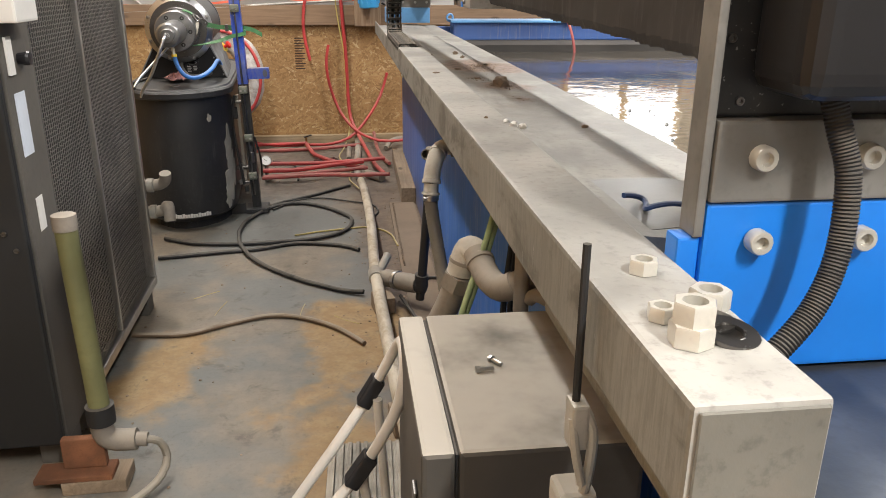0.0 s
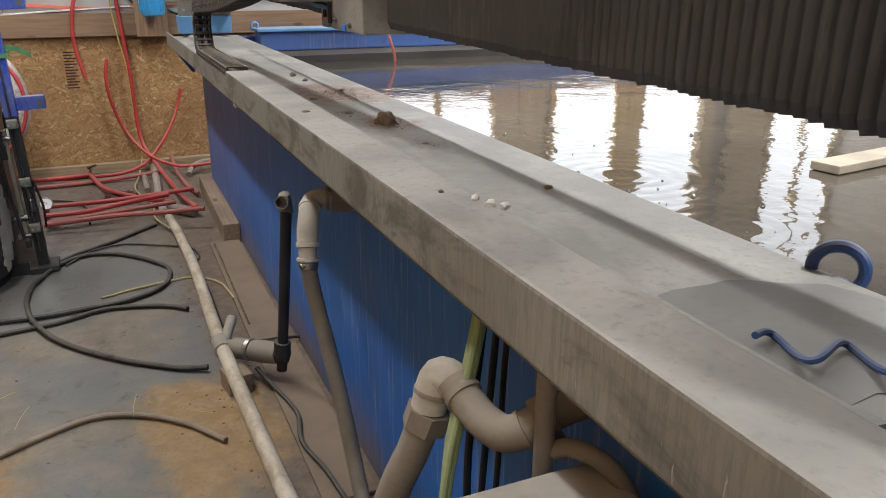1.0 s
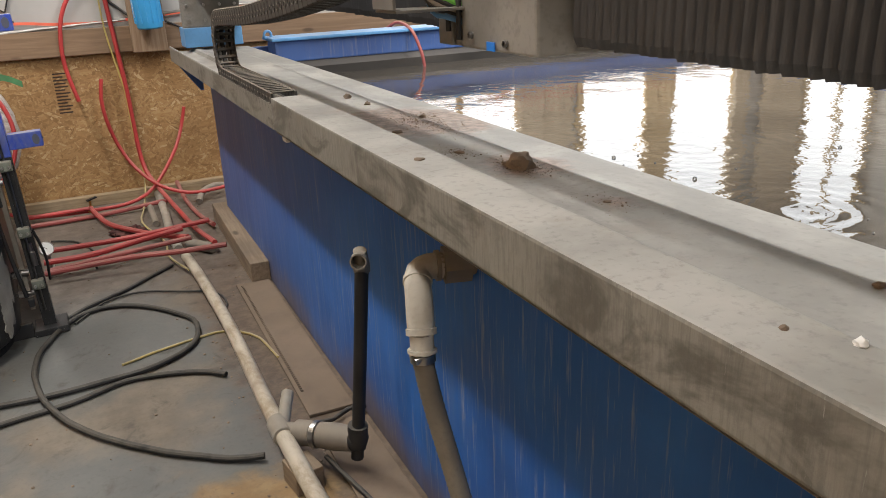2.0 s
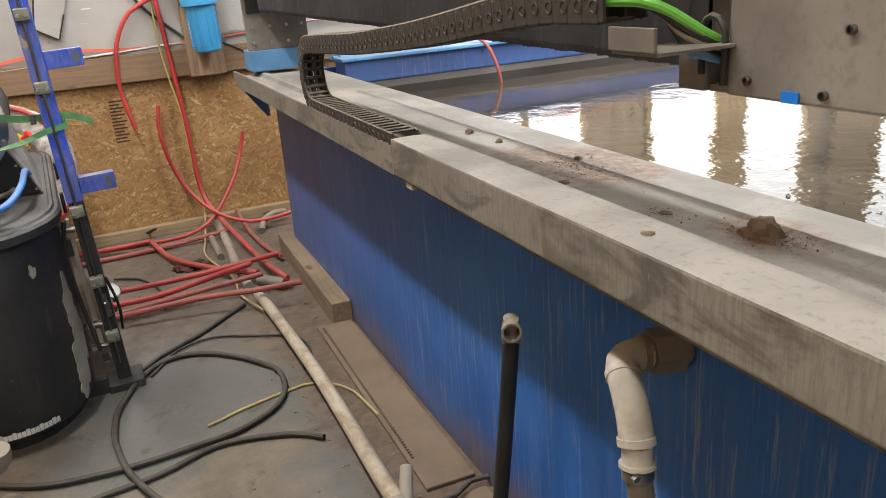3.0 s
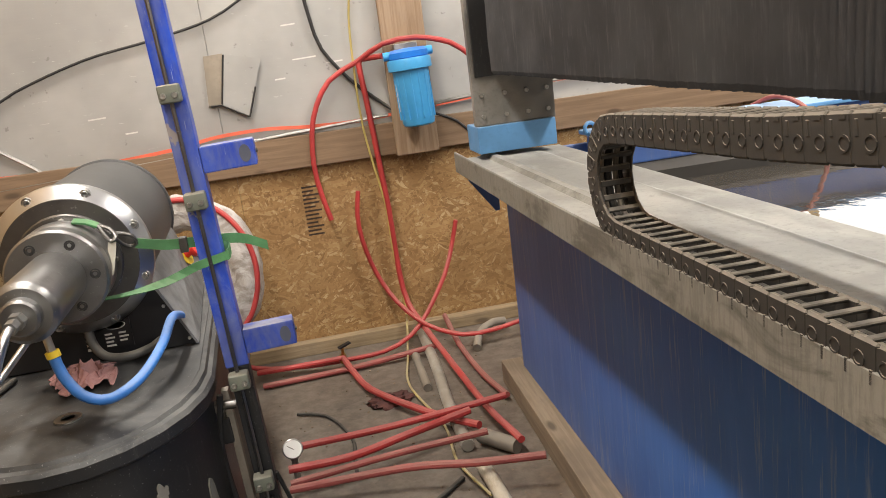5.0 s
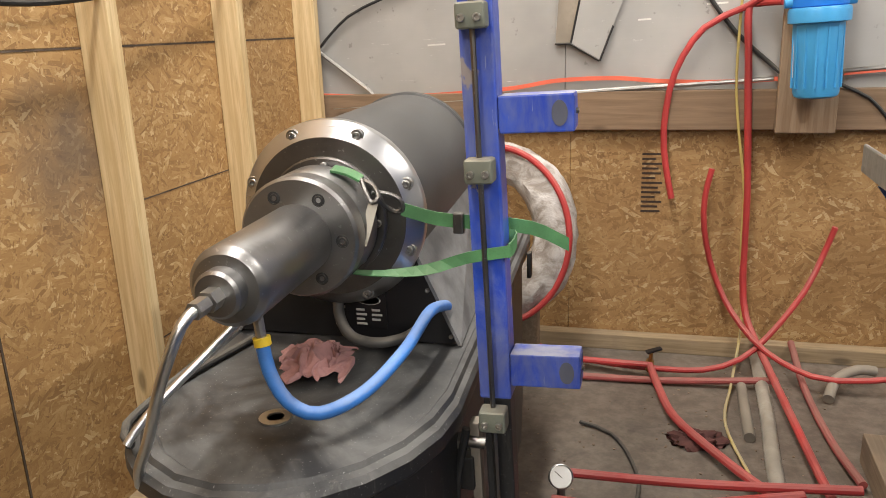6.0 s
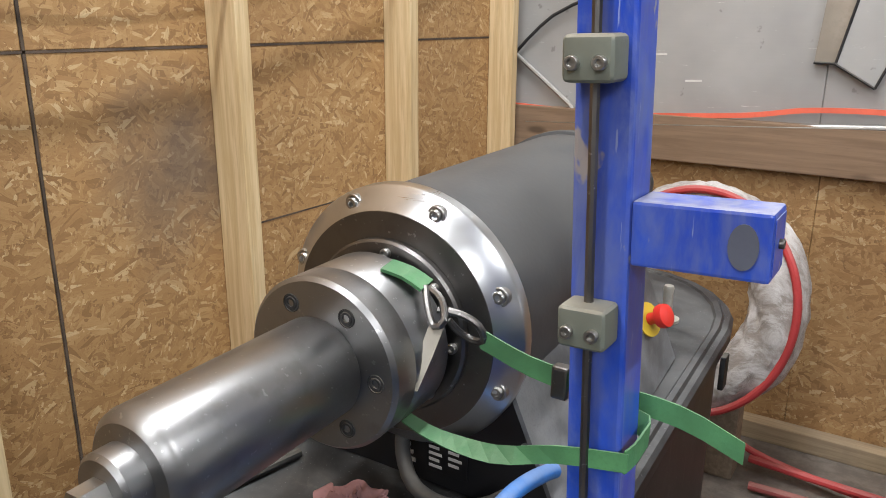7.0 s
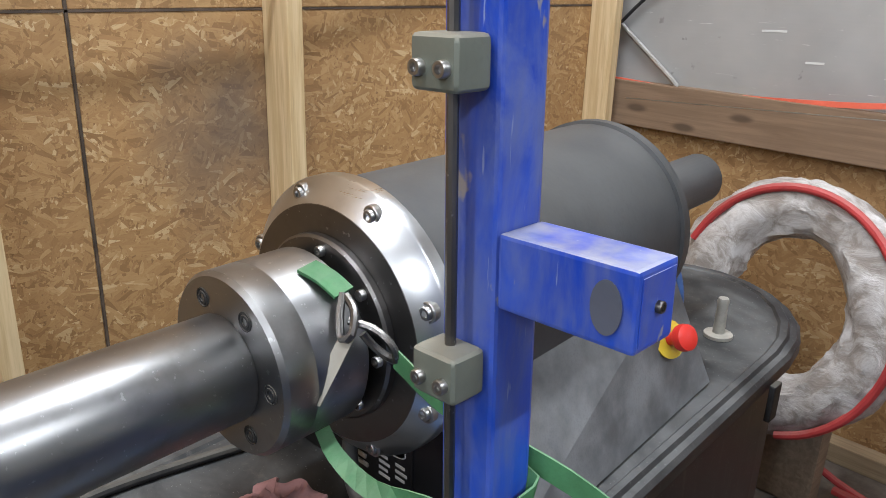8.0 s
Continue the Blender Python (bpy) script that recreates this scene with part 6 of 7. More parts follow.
part("collar", lathe(bmesh.new(), [(0.076, 1.186), (0.093, 1.19), (0.094, 1.225), (0.090, 1.235), (0.076, 1.237)], IDENT, 32), FILTER_BLUE, filt, smooth=True)
part("cap", lathe(bmesh.new(), [(0.080, 1.236), (0.084, 1.24), (0.084, 1.262), (0.070, 1.275), (0.0, 1.278)], IDENT, 32), BLUE_BRIGHT, filt, "darker blue cap", True)
part("port", tube(bmesh.new(), [(-0.105, 0, 1.255), (0.105, 0, 1.255)], 0.018, 14, curved=False), FILTER_BLUE, filt, smooth=True)
part("bracket", box(bmesh.new(), -0.05, 0.02, 1.262, 0.05, 0.082, 1.30, 0.003), GALV, filt)
part("sticker", box(bmesh.new(), -0.074, -0.014, 1.02, -0.0725, 0.02, 1.14, 0), STICKER, filt)


def hose(name, pts, r, material, label, group="", seg=10, step=0.05, category="hose", wob=0.0, m=IDENT):
    return solo(name, tube(bmesh.new(), pts, r, seg, step, wobble=wob), material, label, category, group, m=m, smooth=True)


HY = WY - 0.035
hose("red_hose", [(0.86, 6.08, 1.20), (0.78, 6.09, 1.27), (0.64, 6.12, 1.315), (0.50, 6.15, 1.31), (0.385, HY, 1.255), (0.25, HY, 1.195), (0.155, HY, 1.05), (0.118, HY, 0.86), (0.125, HY, 0.72), (0.145, HY, 0.60)], 0.0115, RED_HOSE, "red hose looping over the filter on the wall", "red hoses", m=ON_WALL)
hose("red_hose", [(0.49, 6.15, 1.262), (0.42, HY, 1.262), (0.392, HY, 1.245), (0.395, HY, 1.12), (0.40, HY, 0.90), (0.405, HY, 0.60), (0.40, HY, 0.30), (0.41, 6.17, 0.16), (0.45, 6.05, 0.07), (0.49, 5.6, 0.04), (0.52, 5.2, 0.035), (0.56, 4.93, 0.035)], 0.0125, RED_HOSE, "red hose hanging down the far wall to the floor", "red hoses", m=ON_WALL)
hose("red_hose", [(0.285, HY, 0.705), (0.262, HY, 0.60), (0.262, HY, 0.48), (0.295, HY, 0.32), (0.36, 6.14, 0.18), (0.46, 6.02, 0.085), (0.60, 5.93, 0.035), (0.74, 5.92, 0.03), (0.90, 5.95, 0.035)], 0.0105, RED_HOSE, "red hose curling along the far wall", "red hoses", m=ON_WALL)
hose("red_hose", [(0.70, HY, 0.485), (0.665, HY, 0.38), (0.60, 6.15, 0.26), (0.48, 6.08, 0.12), (0.38, 6.02, 0.05), (0.25, 5.97, 0.025), (0.07, 5.96, 0.03), (-0.12, 6.0, 0.03), (-0.30, 6.02, 0.06), (-0.42, 5.98, 0.15)], 0.0105, RED_HOSE, "red hose running from wall to floor", "red hoses", m=ON_WALL)
hose("red_hose", [(0.07, 5.95, 0.045), (0.10, 5.80, 0.03), (0.15, 5.60, 0.025), (0.28, 5.36, 0.025), (0.38, 5.20, 0.03), (0.46, 5.08, 0.04)], 0.0135, RED_HOSE, "red hose from the floor valve", "red hoses", m=ON_WALL)
hose("red_hose", [(-0.30, 6.0, 0.045), (-0.10, 5.97, 0.045), (0.07, 5.95, 0.045)], 0.012, RED_HOSE, "red hose to the floor valve", "red hoses", m=ON_WALL)
hose("red_pipe", [(-0.30, 5.86, 0.018), (0.10, 5.88, 0.018), (0.47, 5.90, 0.04)], 0.0125, RED_DUSTY, "dusty red pipe lying across the floor", "red pipes", m=pose(0.01, 0.025, 0))
hose("red_pipe", [(-0.19, 5.10, 0.095), (0.16, 5.13, 0.085), (0.56, 5.16, 0.098)], 0.0125, RED_HOSE, "red pipe lying across the floor", "red pipes", m=pose(0.01, 0.025, 0))
hose("red_pipe", [(-0.19, 5.00, 0.075), (0.0, 5.0, 0.075), (0.20, 5.05, 0.085), (0.42, 5.12, 0.090)], 0.0135, RED_HOSE, "red hose lying across the floor", "red pipes", m=pose(0.01, 0.025, 0))
hose("red_pipe", [(-0.19, 4.965, 0.045), (0.14, 4.985, 0.06), (0.44, 4.95, 0.09)], 0.0115, RED_DUSTY, "dusty red pipe lying across the floor", "red pipes", m=pose(0.01, 0.025, 0))
hose("red_pipe", [(-0.19, 4.92, 0.05), (0.16, 4.86, 0.075), (0.36, 4.78, 0.088), (0.555, 4.71, 0.105)], 0.0125, RED_DUSTY, "dusty red pipe lying across the floor", "red pipes", m=pose(0.01, 0.025, 0))
hose("red_pipe", [(0.55, 6.18, 0.07), (0.555, 5.9, 0.02), (0.57, 5.55, 0.02), (0.60, 5.30, 0.03)], 0.012, RED_DUSTY, "dusty red pipe along the tank foot", "red pipes", m=pose(0.01, 0.025, 0))
hose("floor_pipe", [(0.43, 6.12, 0.022), (0.415, 5.7, 0.022), (0.39, 5.30, 0.022), (0.385, 4.98, 0.024)], 0.022, PVC, "dirty white pipe lying on the floor", "", 14, category="pipe", m=pose(0.006, 0.05, 0))
hose("floor_pipe", [(0.355, 5.86, 0.017), (0.345, 5.5, 0.017)], 0.017, PVC_GREY, "short dirty pipe lying on the floor", "", 12, category="pipe", m=pose(0.006, 0.05, 0))
hose("floor_pipe", [(0.44, 5.02, 0.03), (0.53, 4.90, 0.03)], 0.026, PVC_GREY, "short dusty pipe piece on the floor", "", 14, category="pipe", m=pose(0.006, 0.05, 0))
hose("grey_hose", [(0.62, 5.76, 0.022), (0.66, 5.86, 0.05), (0.74, 5.93, 0.06), (0.80, 5.95, 0.05)], 0.018, PVC_GREY, "grey hose end behind the tank corner", "", 12, m=pose(0.005, 0.09, 0))
hose("yellow_cord", [(0.41, WY - 0.02, 1.55), (0.38, WY - 0.02, 1.38), (0.36, WY - 0.03, 1.04), (0.37, HY, 0.85), (0.395, HY, 0.62), (0.39, HY, 0.40), (0.40, HY, 0.20), (0.385, 6.14, 0.06), (0.34, 5.9, 0.006), (0.30, 5.6, 0.006), (0.36, 5.2, 0.006), (0.35, 4.95, 0.006), (0.40, 4.72, 0.006)], 0.0048, YELLOW_CORD, "yellow extension cord hanging to the floor", "", 8, category="cable", m=ON_WALL)
hose("wall_cable", [(0.215, WY - 0.016, 1.56), (0.225, WY - 0.016, 1.45), (0.25, WY - 0.016, 1.33), (0.35, WY - 0.016, 1.18), (0.47, WY - 0.016, 1.06), (0.50, WY - 0.05, 1.03)], 0.0075, RUBBER, "black cord hanging on the foil wall", "wall cords", 8, category="cable", m=ON_WALL)
hose("wall_cable", [(-1.20, WY - 0.016, 1.21), (-1.10, WY - 0.016, 1.30), (-0.99, WY - 0.016, 1.36), (-0.70, WY - 0.016, 1.44), (-0.43, WY - 0.016, 1.475), (-0.18, WY - 0.016, 1.52), (0.0, WY - 0.016, 1.60)], 0.0055, RUBBER, "thin black cord draped on the foil wall", "wall cords", 8, category="cable", m=ON_WALL)
hose("wall_cable", [(-1.2, 3.3, 1.50), (-1.2, 3.9, 1.40), (-1.2, 4.55, 1.335), (-1.205, 4.9, 1.345), (-1.205, 5.2, 1.40), (-1.205, 5.6, 1.50), (-1.21, 6.1, 1.66)], 0.008, RUBBER, "black cord strung along the studs", "wall cords", 8, category="cable", m=pose(-0.035, -0.01, -0.015))
solo("orange_cable", ribbon(bmesh.new(), [(-1.20, WY - 0.018, 1.04), (-0.87, WY - 0.02, 1.018), (-0.46, WY - 0.02, 1.025), (-0.26, WY - 0.02, 1.045), (-0.05, WY - 0.02, 1.042), (0.14, WY - 0.022, 1.02), (0.43, WY - 0.022, 1.008), (1.2, WY - 0.022, 1.03), (2.2, WY - 0.022, 1.02), (3.0, WY - 0.022, 1.05)], [UPZ] * 10, 0.015, 0.006), ORANGE_CABLE, "flat orange cable draped along the wall", "cable", m=ON_WALL)
hose("conduit", [(-1.15, WY - 0.02, 0.985), (-0.39, WY - 0.02, 0.995), (0.13, WY - 0.02, 1.005), (0.48, WY - 0.02, 1.01)], 0.0085, GALV, "thin steel conduit along the wall rail", "", 10, 0.3, "conduit", m=ON_WALL)
hose("conduit", [(0.69, WY - 0.02, 1.015), (0.9, WY - 0.02, 1.03), (2.6, WY - 0.02, 1.03)], 0.0085, GALV, "thin steel conduit along the wall rail", "", 10, 0.3, "conduit", m=ON_WALL)
hose("conduit", [(-1.195, WY - 0.014, 1.21), (-1.0, WY - 0.014, 1.05), (-0.985, WY - 0.014, 1.03)], 0.008, GALV, "slanting grey rod on the foil wall", "", 8, 0.3, "rod", m=ON_WALL)
hose("conduit", [(0.69, WY - 0.03, 0.98), (0.78, WY - 0.03, 0.93), (0.84, WY - 0.03, 0.86)], 0.006, RUBBER, "short dark cable beside the filter", "", 8, 0.05, "cable", m=ON_WALL)

tag = thing("foil_tag", ON_WALL, "peeled flap of foil foam with black edge on the wall", "foil flap")
part("flap", prism(bmesh.new(), [(-0.21, 1.175), (-0.105, 1.108), (-0.01, 1.335), (-0.155, 1.375)], 0, 0.004, Matrix.Translation((0, WY - 0.012, 0)) @ pose(0, 0, 0, 90, 0, 0)), FOIL, tag)
part("backing", prism(bmesh.new(), [(-0.262, 1.178), (-0.202, 1.172), (-0.16, 1.38), (-0.24, 1.38)], 0, 0.003, Matrix.Translation((0, WY - 0.008, 0)) @ pose(0, 0, 0, 90, 0, 0)), plain("kraft_back", (0.30, 0.26, 0.21), 0.8), tag)
for a, b in (((-0.262, 1.176), (-0.208, 1.173)), ((-0.21, 1.173), (-0.105, 1.106)), ((-0.105, 1.106), (-0.055, 1.225)), ((-0.206, 1.176), (-0.158, 1.375))):
    part("edge", tube(bmesh.new(), [(a[0], WY - 0.017, a[1]), (b[0], WY - 0.017, b[1])], 0.004, 6, curved=False), RUBBER, tag)
for x, z, w in ((0.12, 1.305, 0.10), (0.26, 1.27, 0.07), (0.03, 1.235, 0.045), (-0.62, 1.12, 0.05), (-0.75, 1.2, 0.07), (0.10, 1.45, 0.06)):
    solo("foil_scrape", box(bmesh.new(), x, WY + 0.0028, z, x + w, WY + 0.0034, z + 0.006), WHITE_PLASTIC, "pale scrape in the foil facing", "scrape", "foil scrapes", m=ON_WALL)

# floor valve and pressure gauge
valve = thing("hose_valve", pose(0.056, 5.985, 0.040), "brass hose valve with black lever on the floor", "valve")
part("valve_body", tube(bmesh.new(), [(0, 0.02, 0), (0, -0.04, 0)], 0.016, 12, curved=False), BRASS, valve, smooth=True)
part("stem", tube(bmesh.new(), [(0, -0.01, 0.01), (0.003, -0.012, 0.05)], 0.007, 8, curved=False), BRASS, valve, smooth=True)
part("lever", box(bmesh.new(), -0.006, -0.02, 0.05, 0.05, 0.004, 0.058, 0.002, pose(0, 0, 0, 0, -12, 20)), BLACK_CLEAN, valve)
gauge = thing("pressure_gauge", pose(-0.160, 5.06, 0.0), "round chrome pressure gauge beside the post", "gauge")
part("stem", tube(bmesh.new(), [(0, 0, 0.0), (0, 0, 0.10)], 0.011, 10, curved=False), GALV, gauge, smooth=True)
face = Matrix.Translation((0, -0.012, 0.13)) @ pose(0, 0, 0, 62, 0, 8)
part("case", lathe(bmesh.new(), [(0, -0.012), (0.030, -0.012), (0.032, 0.008), (0.029, 0.010), (0.028, 0.006), (0, 0.006)], face, 26), GALV, gauge, smooth=True)
part("dial", lathe(bmesh.new(), [(0, 0.0065), (0.0275, 0.0065), (0.0275, 0.0075), (0, 0.0075)], face, 26), WHITE_PLASTIC, gauge)
part("needle", box(bmesh.new(), -0.001, -0.004, 0.0078, 0.001, 0.020, 0.0088, 0, face @ pose(0, 0, 0, 0, 0, 50)), INK, gauge)

# plastic-wrapped hose coil leaning behind the pump
coil_t = thing("wrapped_coil", pose(-0.502, 5.925, 0.0), "coil of red hose wrapped in dusty clear plastic", "hose coil")
n = Nodes("dusty_clear_film")
crease = n.noise(9, 6, 0.7, n.stretched(1.2, 4.5, 2.0), 0.5)
film_mat = n.done(n.mix(n.steps(crease, 0.36, 0.66), (0.29, 0.255, 0.225), (0.62, 0.60, 0.585)), n.mix(n.steps(crease, 0.3, 0.7), (0.45, 0.45, 0.45), (0.16, 0.16, 0.16)), 0.0, crease, 0.7, 0.008)
film = bmesh.new()
rows = []
NR, NK = 120, 26
for i in range(NR + 1):
    a = 2 * math.pi * i / NR
    ringv = []
    for k in range(NK):
        b = 2 * math.pi * k / NK
        # folds run round the ring and slant slowly, as pulled film does
        fold = abs(noise.noise(Vector((math.cos(a) * 0.8 + 5 + 1.9 * math.cos(b + a), math.sin(a) * 0.8, 1.9 * math.sin(b + a)))))
        small = abs(noise.noise(Vector((math.cos(a) * 6, math.sin(a) * 6, math.cos(b) * 6 + math.sin(b) * 4))))
        bulk = 0.078 + 0.022 * noise.noise(Vector((math.cos(a) * 1.3, math.sin(a) * 1.3, 7.0)))
        w = bulk * (1.04 - 0.30 * fold - 0.07 * small)
        r = 0.222 + w * math.cos(b)
        ringv.append(film.verts.new((r * math.cos(a), 0.9 * w * math.sin(b) + 0.05 * math.sin(a), 0.53 + r * 1.12 * math.sin(a))))
    rows.append(ringv)
for a, b in zip(rows, rows[1:]):
    for k in range(NK):
        film.faces.new((a[k], a[(k + 1) % NK], b[(k + 1) % NK], b[k]))
bmesh.ops.remove_doubles(film, verts=film.verts[:], dist=0.0005)
part("film", film, film_mat, coil_t, "dusty crinkled clear film", True)
part("hose_turn", tube(bmesh.new(), [(0.275 * math.cos(a), -0.055 + 0.05 * math.sin(a), 0.53 + 0.31 * math.sin(a)) for a in [math.radians(-75 + 11 * k) for k in range(22)]], 0.011, 10, 0.03), RED_HOSE, coil_t, "red hose turn", True)
part("support", box(bmesh.new(), -0.2, -0.02, 0.0, 0.16, 0.06, 0.245, 0.01), BEAM_WOOD, coil_t)

# ---- cables on the floor ----
hose("floor_cable", [(-0.62, 3.99, 0.012), (-0.43, 3.89, 0.012), (-0.14, 3.87, 0.012), (0.13, 3.92, 0.012), (0.25, 4.06, 0.012), (0.25, 4.26, 0.012), (0.09, 4.48, 0.012), (-0.08, 4.53, 0.012), (-0.21, 4.37, 0.012), (-0.28, 4.10, 0.014), (-0.235, 3.78, 0.020), (-0.12, 3.55, 0.014), (0.05, 3.36, 0.012), (0.20, 3.24, 0.012), (0.285, 3.20, 0.018)], 0.0098, RUBBER, "black rubber cable looping over the floor", "floor cables", 10, 0.04, "cable", 0.008, m=pose(0.055, -0.03, 0))
hose("floor_cable", [(-0.60, 3.72, 0.010), (-0.36, 3.76, 0.010), (-0.18, 3.79, 0.010), (0.02, 3.85, 0.010), (0.20, 3.79, 0.010), (0.28, 3.72, 0.012)], 0.0095, RUBBER, "black rubber cable across the floor", "floor cables", 10, 0.04, "cable", 0.008, m=pose(0.059, -0.03, 0))
hose("floor_cable", [(-0.16, 4.47, 0.008), (-0.08, 4.56, 0.008), (0.08, 4.67, 0.008), (0.19, 4.78, 0.010), (0.30, 4.88, 0.008)], 0.0085, RUBBER, "dark cable across the floor", "floor cables", 10, 0.04, "cable", 0.006, m=pose(0.036, -0.01, 0))
hose("floor_cable", [(-0.13, 4.40, 0.008), (-0.02, 4.56, 0.008), (0.12, 4.60, 0.008), (0.27, 4.52, 0.008), (0.40, 4.43, 0.008), (0.42, 4.28, 0.008), (0.36, 4.15, 0.008)], 0.0045, RUBBER, "thin dark wire on the floor", "floor cables", 8, 0.04, "cable", 0.008, m=pose(0.044, 0.007, 0))
hose("floor_cable", [(-0.02, 3.94, 0.006), (0.10, 3.98, 0.006), (0.25, 4.02, 0.006), (0.36, 4.02, 0.006), (0.44, 3.9, 0.006), (0.46, 3.7, 0.014)], 0.0045, YELLOW_CORD, "thin yellowish wire on the floor", "floor cables", 8, 0.04, "cable", 0.008, m=pose(0.062, 0.017, 0))
hose("floor_cable", [(-0.56, 2.98, 0.010), (-0.38, 2.965, 0.010), (-0.23, 3.04, 0.010), (-0.10, 3.085, 0.010), (0.02, 3.05, 0.010), (0.14, 2.95, 0.010), (0.23, 2.81, 0.010)], 0.0088, plain("brown_cable", (0.16, 0.11, 0.07), 0.65, 0.0, 0.25, 20, 0.1, 0.5), "dusty brown cable on the floor", "floor cables", 10, 0.04, "cable", 0.004, m=pose(0.085, -0.084, 0))
hose("floor_cable", [(0.37, 3.05, 0.05), (0.40, 2.95, 0.02), (0.42, 2.80, 0.02), (0.40, 2.60, 0.02), (0.43, 2.40, 0.02), (0.42, 2.1, 0.02)], 0.007, RUBBER, "dark cable beside the drain pipe", "floor cables", 8, 0.04, "cable", 0.01, m=pose(0.105, -0.015, 0))
hose("floor_cable", [(0.36, 3.18, 0.05), (0.46, 3.20, 0.03), (0.52, 3.24, 0.025), (0.60, 3.23, 0.02)], 0.007, RUBBER, "dark cable under the riser pipe", "floor cables", 8, 0.04, "cable", 0.004, m=pose(0.09, 0.026, 0))
hose("floor_cable", [(0.02, 5.02, 0.008), (0.02, 5.3, 0.008), (-0.06, 5.5, 0.008), (-0.16, 5.55, 0.012)], 0.006, RUBBER, "dark cable behind the post", "floor cables", 8, 0.04, "cable", 0.006, m=pose(0.004, 0.01, 0))

# dark rag and litter near the wall
bm = bmesh.new()
bmesh.ops.create_icosphere(bm, subdivisions=4, radius=1)
for v in bm.verts:
    k = 1 + 0.5 * noise.noise(v.co * 2.2) + 0.25 * noise.noise(v.co * 5)
    v.co = Vector((v.co.x * 0.075 * k, v.co.y * 0.05 * k, max(0, v.co.z) * 0.035 * k))
solo("dark_rag", bm, plain("dark_red_rag", (0.10, 0.04, 0.035), 0.95, 0.0, 0.4, 40, 0.5), "dark red-brown rag on the floor", "rag", m=pose(0.20, 5.52, 0.001), smooth=True)
rnd = random.Random(21)
bm = bmesh.new()
for _ in range(900):
    x, y = rnd.uniform(-0.6, 0.62), rnd.uniform(2.0, 6.1)
    if rnd.random() > (0.95 if (x > 0.3 or y > 5.0) else 0.22):
        continue
    r = rnd.uniform(0.0015, 0.006)
    bmesh.ops.create_icosphere(bm, subdivisions=1, radius=r, matrix=Matrix.Translation((x, y, r * 0.3)) @ Matrix.Diagonal((1, 1, 0.5, 1)))
solo("floor_grit", bm, MUD, "brown grit and crumbs scattered on the floor", "grit", kind="stuff")
for k, (x, y, rz) in enumerate(((-0.28, 3.16, 70), (0.02, 3.10, 80), (-0.35, 3.3, 20), (0.18, 3.0, 150))):
    solo("straw", tube(bmesh.new(), [(-0.05, 0, 0.012), (0, 0.004, 0.018), (0.05, 0, 0.026)], 0.0012, 6, 0.03), YELLOW_CORD, "thin pale straw on the floor", "straw", "straws", m=pose(x + 0.083, y - 0.09, 0, 0, 0, rz))

# ---- chiller with a wire-mesh side, by the aisle ----
GX = -0.50
chiller = thing("chiller_unit", pose(0.055, -0.10, 0.0), "dark steel chiller cabinet with wire-mesh side panel", "chiller")
part("cabinet", box(bmesh.new(), GX - 0.62, 2.22, 0.10, GX - 0.035, 3.30, 1.50, 0.008), BLACK, chiller)
part("corner_panel", box(bmesh.new(), GX - 0.62, 2.195, 0.09, GX - 0.005, 2.219, 1.50, 0.006), plain("dark_panel", (0.011, 0.012, 0.0135), 0.6, 0.0, 0.35, 8, 0.1), chiller, "dark sheet end panel")
part("corner_post", box(bmesh.new(), GX - 0.034, 2.22, 0.09, GX, 2.40, 1.50, 0.004), BOX_GREY, chiller)
part("base_rail", box(bmesh.new(), GX - 0.034, 2.40, 0.085, GX + 0.004, 3.30, 0.115, 0.004), GALV, chiller)
part("edge_post", box(bmesh.new(), GX - 0.034, 3.272, 0.115, GX + 0.004, 3.30, 1.50, 0.004), GALV, chiller)
part("mid_post", box(bmesh.new(), GX - 0.020, 2.80, 0.115, GX - 0.003, 2.815, 1.50, 0.002), GALV, chiller)
for x, y in ((GX - 0.06, 2.30), (GX - 0.06, 3.22), (GX - 0.58, 2.30), (GX - 0.58, 3.22)):
    part("foot", box(bmesh.new(), x - 0.03, y - 0.04, 0.0, x + 0.05, y + 0.04, 0.085 if x > GX - 0.3 else 0.099, 0.004), BOX_GREY, chiller)
wire = bmesh.new()
WIRES = make_steel("mesh_wire", (0.60, 0.57, 0.52), 0.45, (1, 1, 10), 0.4)
rows_n = 125
for k in range(rows_n):
    z = 0.12 + k * 0.011
    if z > 1.49:
        break
    line = [(GX - 0.012 + 0.0015 * (j % 2), 2.402 + j * 0.0126, z + 0.0018 * (1 if (j + k) % 2 else -1)) for j in range(70)]
    tube(wire, line, 0.0011, 3, curved=False)
for j in range(60):
    y = 2.41 + j * 0.0145
    tube(wire, [(GX - 0.0135, y, 0.116), (GX - 0.0135, y, 1.495)], 0.0009, 3, curved=False)
part("wire_mesh", wire, WIRES, chiller, "dusty woven wire mesh")
part("fin_panel", box(bmesh.new(), GX - 0.0335, 2.402, 0.117, GX - 0.026, 3.27, 1.495), plain("dark_fins", (0.05, 0.046, 0.042), 0.7, 0.2, 0.3, 40, 0.3), chiller)
part("sticker", box(bmesh.new(), GX + 0.0005, 2.25, 0.80, GX + 0.002, 2.31, 0.94), STICKER, chiller, "pale blue sticker")
part("sticker", box(bmesh.new(), GX + 0.0005, 2.27, 0.62, GX + 0.002, 2.31, 0.70), WHITE_PLASTIC, chiller, "white sticker")
part("sticker", box(bmesh.new(), GX + 0.0005, 2.24, 0.98, GX + 0.006, 2.27, 1.06), WHITE_PLASTIC, chiller)
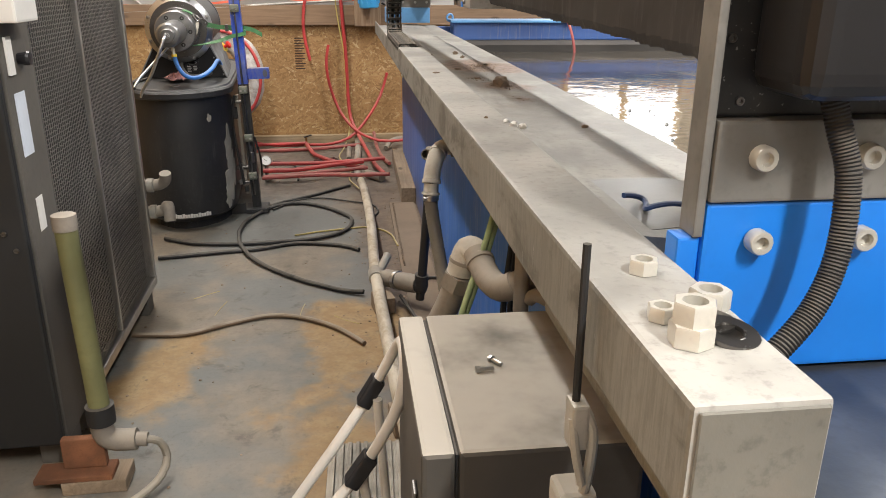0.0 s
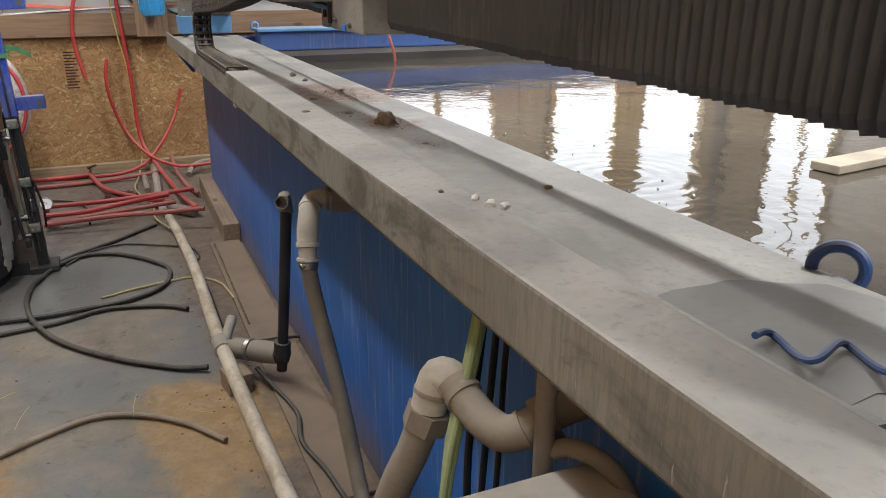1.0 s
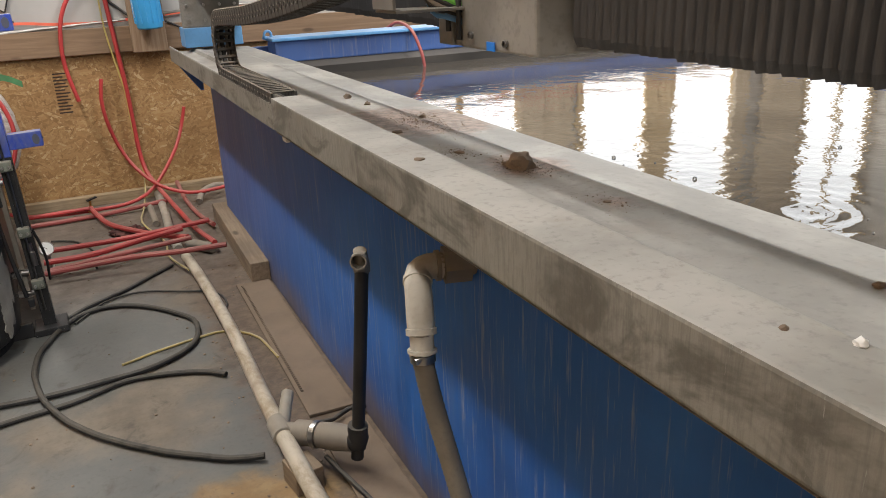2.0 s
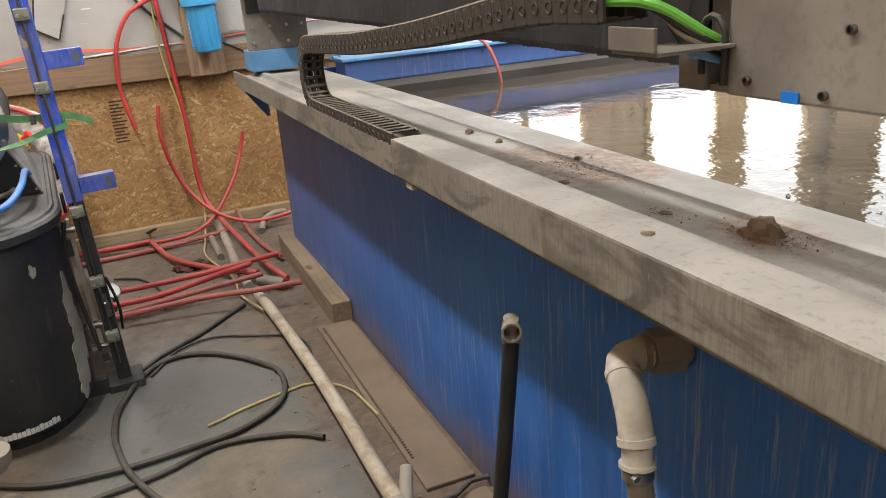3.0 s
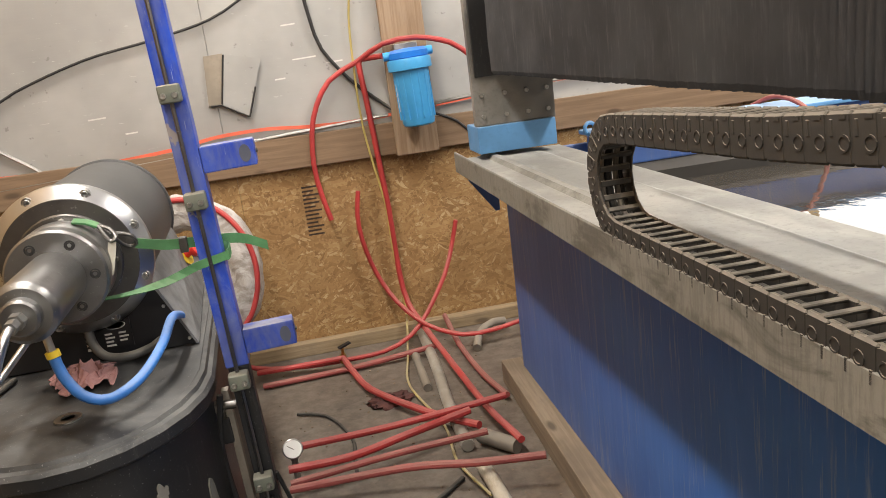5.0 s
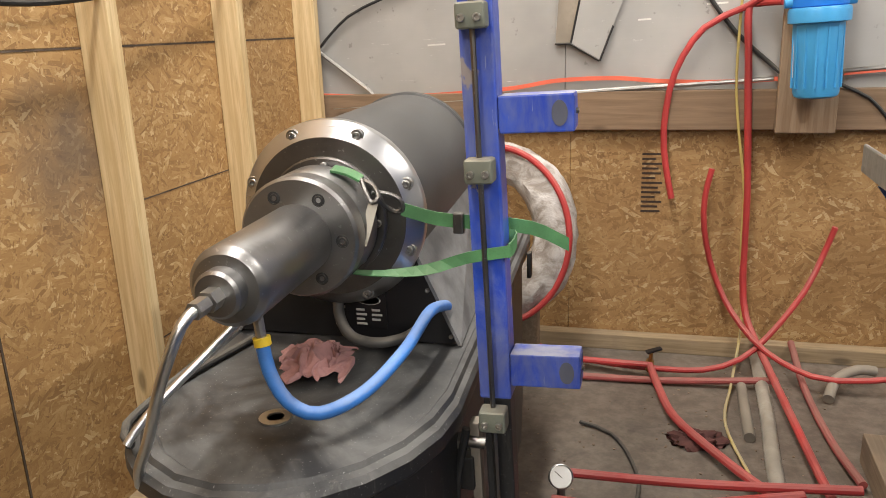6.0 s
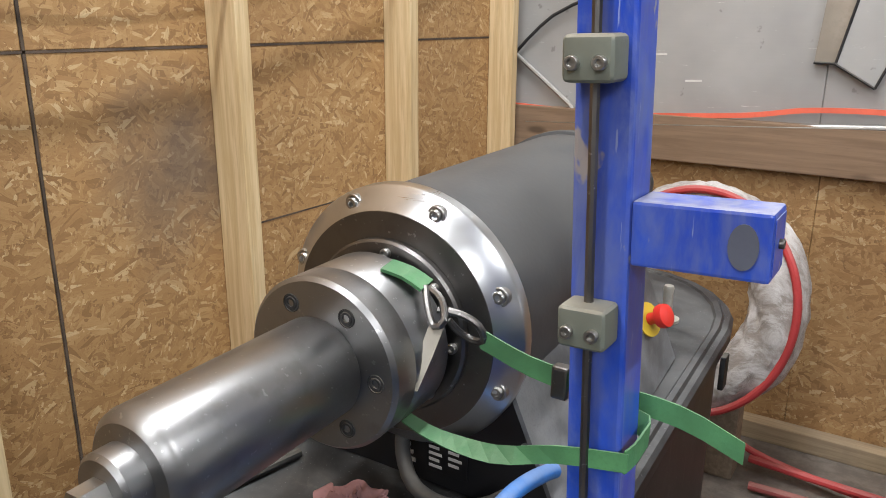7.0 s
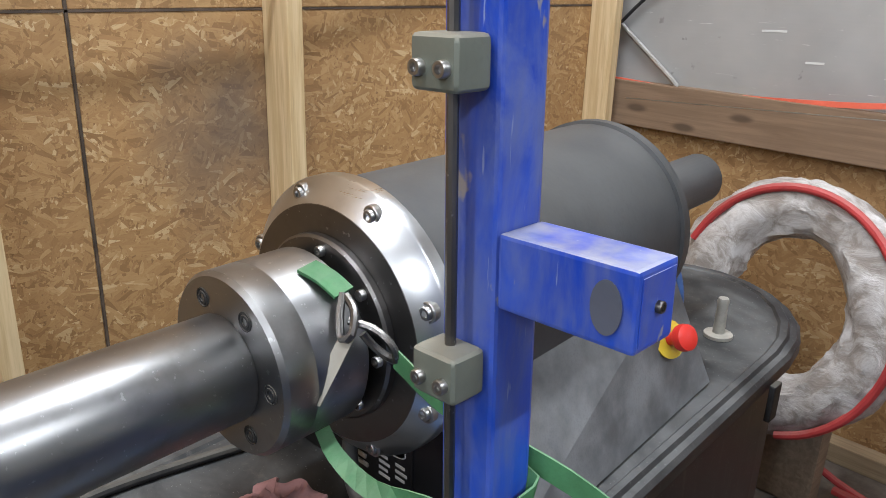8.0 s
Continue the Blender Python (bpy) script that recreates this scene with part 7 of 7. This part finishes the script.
part("knob", lathe(bmesh.new(), [(0, 0), (0.012, 0), (0.016, 0.02), (0.014, 0.026), (0, 0.027)], Matrix.Translation((GX, 2.31, 1.01)) @ pose(0, 0, 0, 0, 90, 0), 14), BLACK_CLEAN, chiller)
part("switch_box", box(bmesh.new(), GX + 0.001, 2.20, 1.09, GX + 0.05, 2.33, 1.30, 0.006), WHITE_PLASTIC, chiller, "white switch box")
for y in (2.196,):
    for x, z in ((GX - 0.05, 0.64), (GX - 0.03, 0.60)):
        cap_screw(chiller, facing(x, y, z), 0.006, material=STEEL_DULL)
# pipe fittings at the far end of the chiller
for z in (0.46, 0.36):
    part("fitting", tube(bmesh.new(), [(GX - 0.03, 3.315, z), (GX + 0.02, 3.315, z), (GX + 0.055, 3.315, z + 0.005), (GX + 0.075, 3.30, z + 0.025), (GX + 0.078, 3.29, z + 0.05 if z > 0.4 else z - 0.03)], 0.021, 12, 0.01), PVC_GREY, chiller, "dirty grey pipe elbow", True)
    part("collar", lathe(bmesh.new(), [(0.021, 0), (0.026, 0.002), (0.026, 0.022), (0.021, 0.024)], along_x(GX + 0.005, 3.315, z), 14), PVC, chiller, smooth=True)
# olive standpipe with fitting and rusty foot
stand_pipe = thing("standpipe", pose(-0.342, 2.062, 0.0), "olive green standpipe with grey fitting and rusty foot", "standpipe")
part("pipe", tube(bmesh.new(), [(0.0, 0.0, 0.20), (-0.006, 0.0, 0.45), (-0.012, 0.0, 0.69)], 0.0245, 18, 0.2, hollow=True), GREEN_PIPE, stand_pipe, "olive plastic pipe", True)
part("top_sleeve", lathe(bmesh.new(), [(0.0245, 0), (0.0265, 0.001), (0.0265, 0.035), (0.0245, 0.036)], pose(-0.0115, 0, 0.655), 18), PVC_GREY, stand_pipe, smooth=True)
part("socket", lathe(bmesh.new(), [(0.026, 0), (0.033, 0.003), (0.033, 0.05), (0.026, 0.052)], pose(0, 0, 0.165), 18), RUBBER, stand_pipe, smooth=True)
part("elbow", tube(bmesh.new(), [(0, 0, 0.18), (0.0, 0.0, 0.14), (0.015, 0.0, 0.12), (0.045, 0.0, 0.115), (0.075, 0.0, 0.115)], 0.027, 16, 0.012), PVC_GREY, stand_pipe, smooth=True)
part("barb", tube(bmesh.new(), [(0.07, 0, 0.115), (0.10, 0, 0.112)], 0.018, 12, curved=False), PVC_GREY, stand_pipe, smooth=True)
part("hose", tube(bmesh.new(), [(0.095, 0.0, 0.112), (0.125, 0.005, 0.10), (0.14, 0.0, 0.06), (0.13, -0.04, 0.03), (0.09, -0.10, 0.018), (0.03, -0.16, 0.016)], 0.010, 10, 0.02), HOSE_GREY, stand_pipe, smooth=True)
part("rusty_foot", box(bmesh.new(), -0.10, -0.012, 0.05, 0.0, 0.012, 0.13, 0.004), RUST, stand_pipe, "rusty iron bracket")
part("rusty_foot", box(bmesh.new(), -0.16, -0.05, 0.036, 0.02, 0.02, 0.05, 0.003), RUST, stand_pipe)
part("block", box(bmesh.new(), -0.10, -0.05, 0.0, 0.05, 0.04, 0.0355, 0.004), BEAM_WOOD, stand_pipe)


def motions():
    """Nothing but the camera moves here."""


motions()
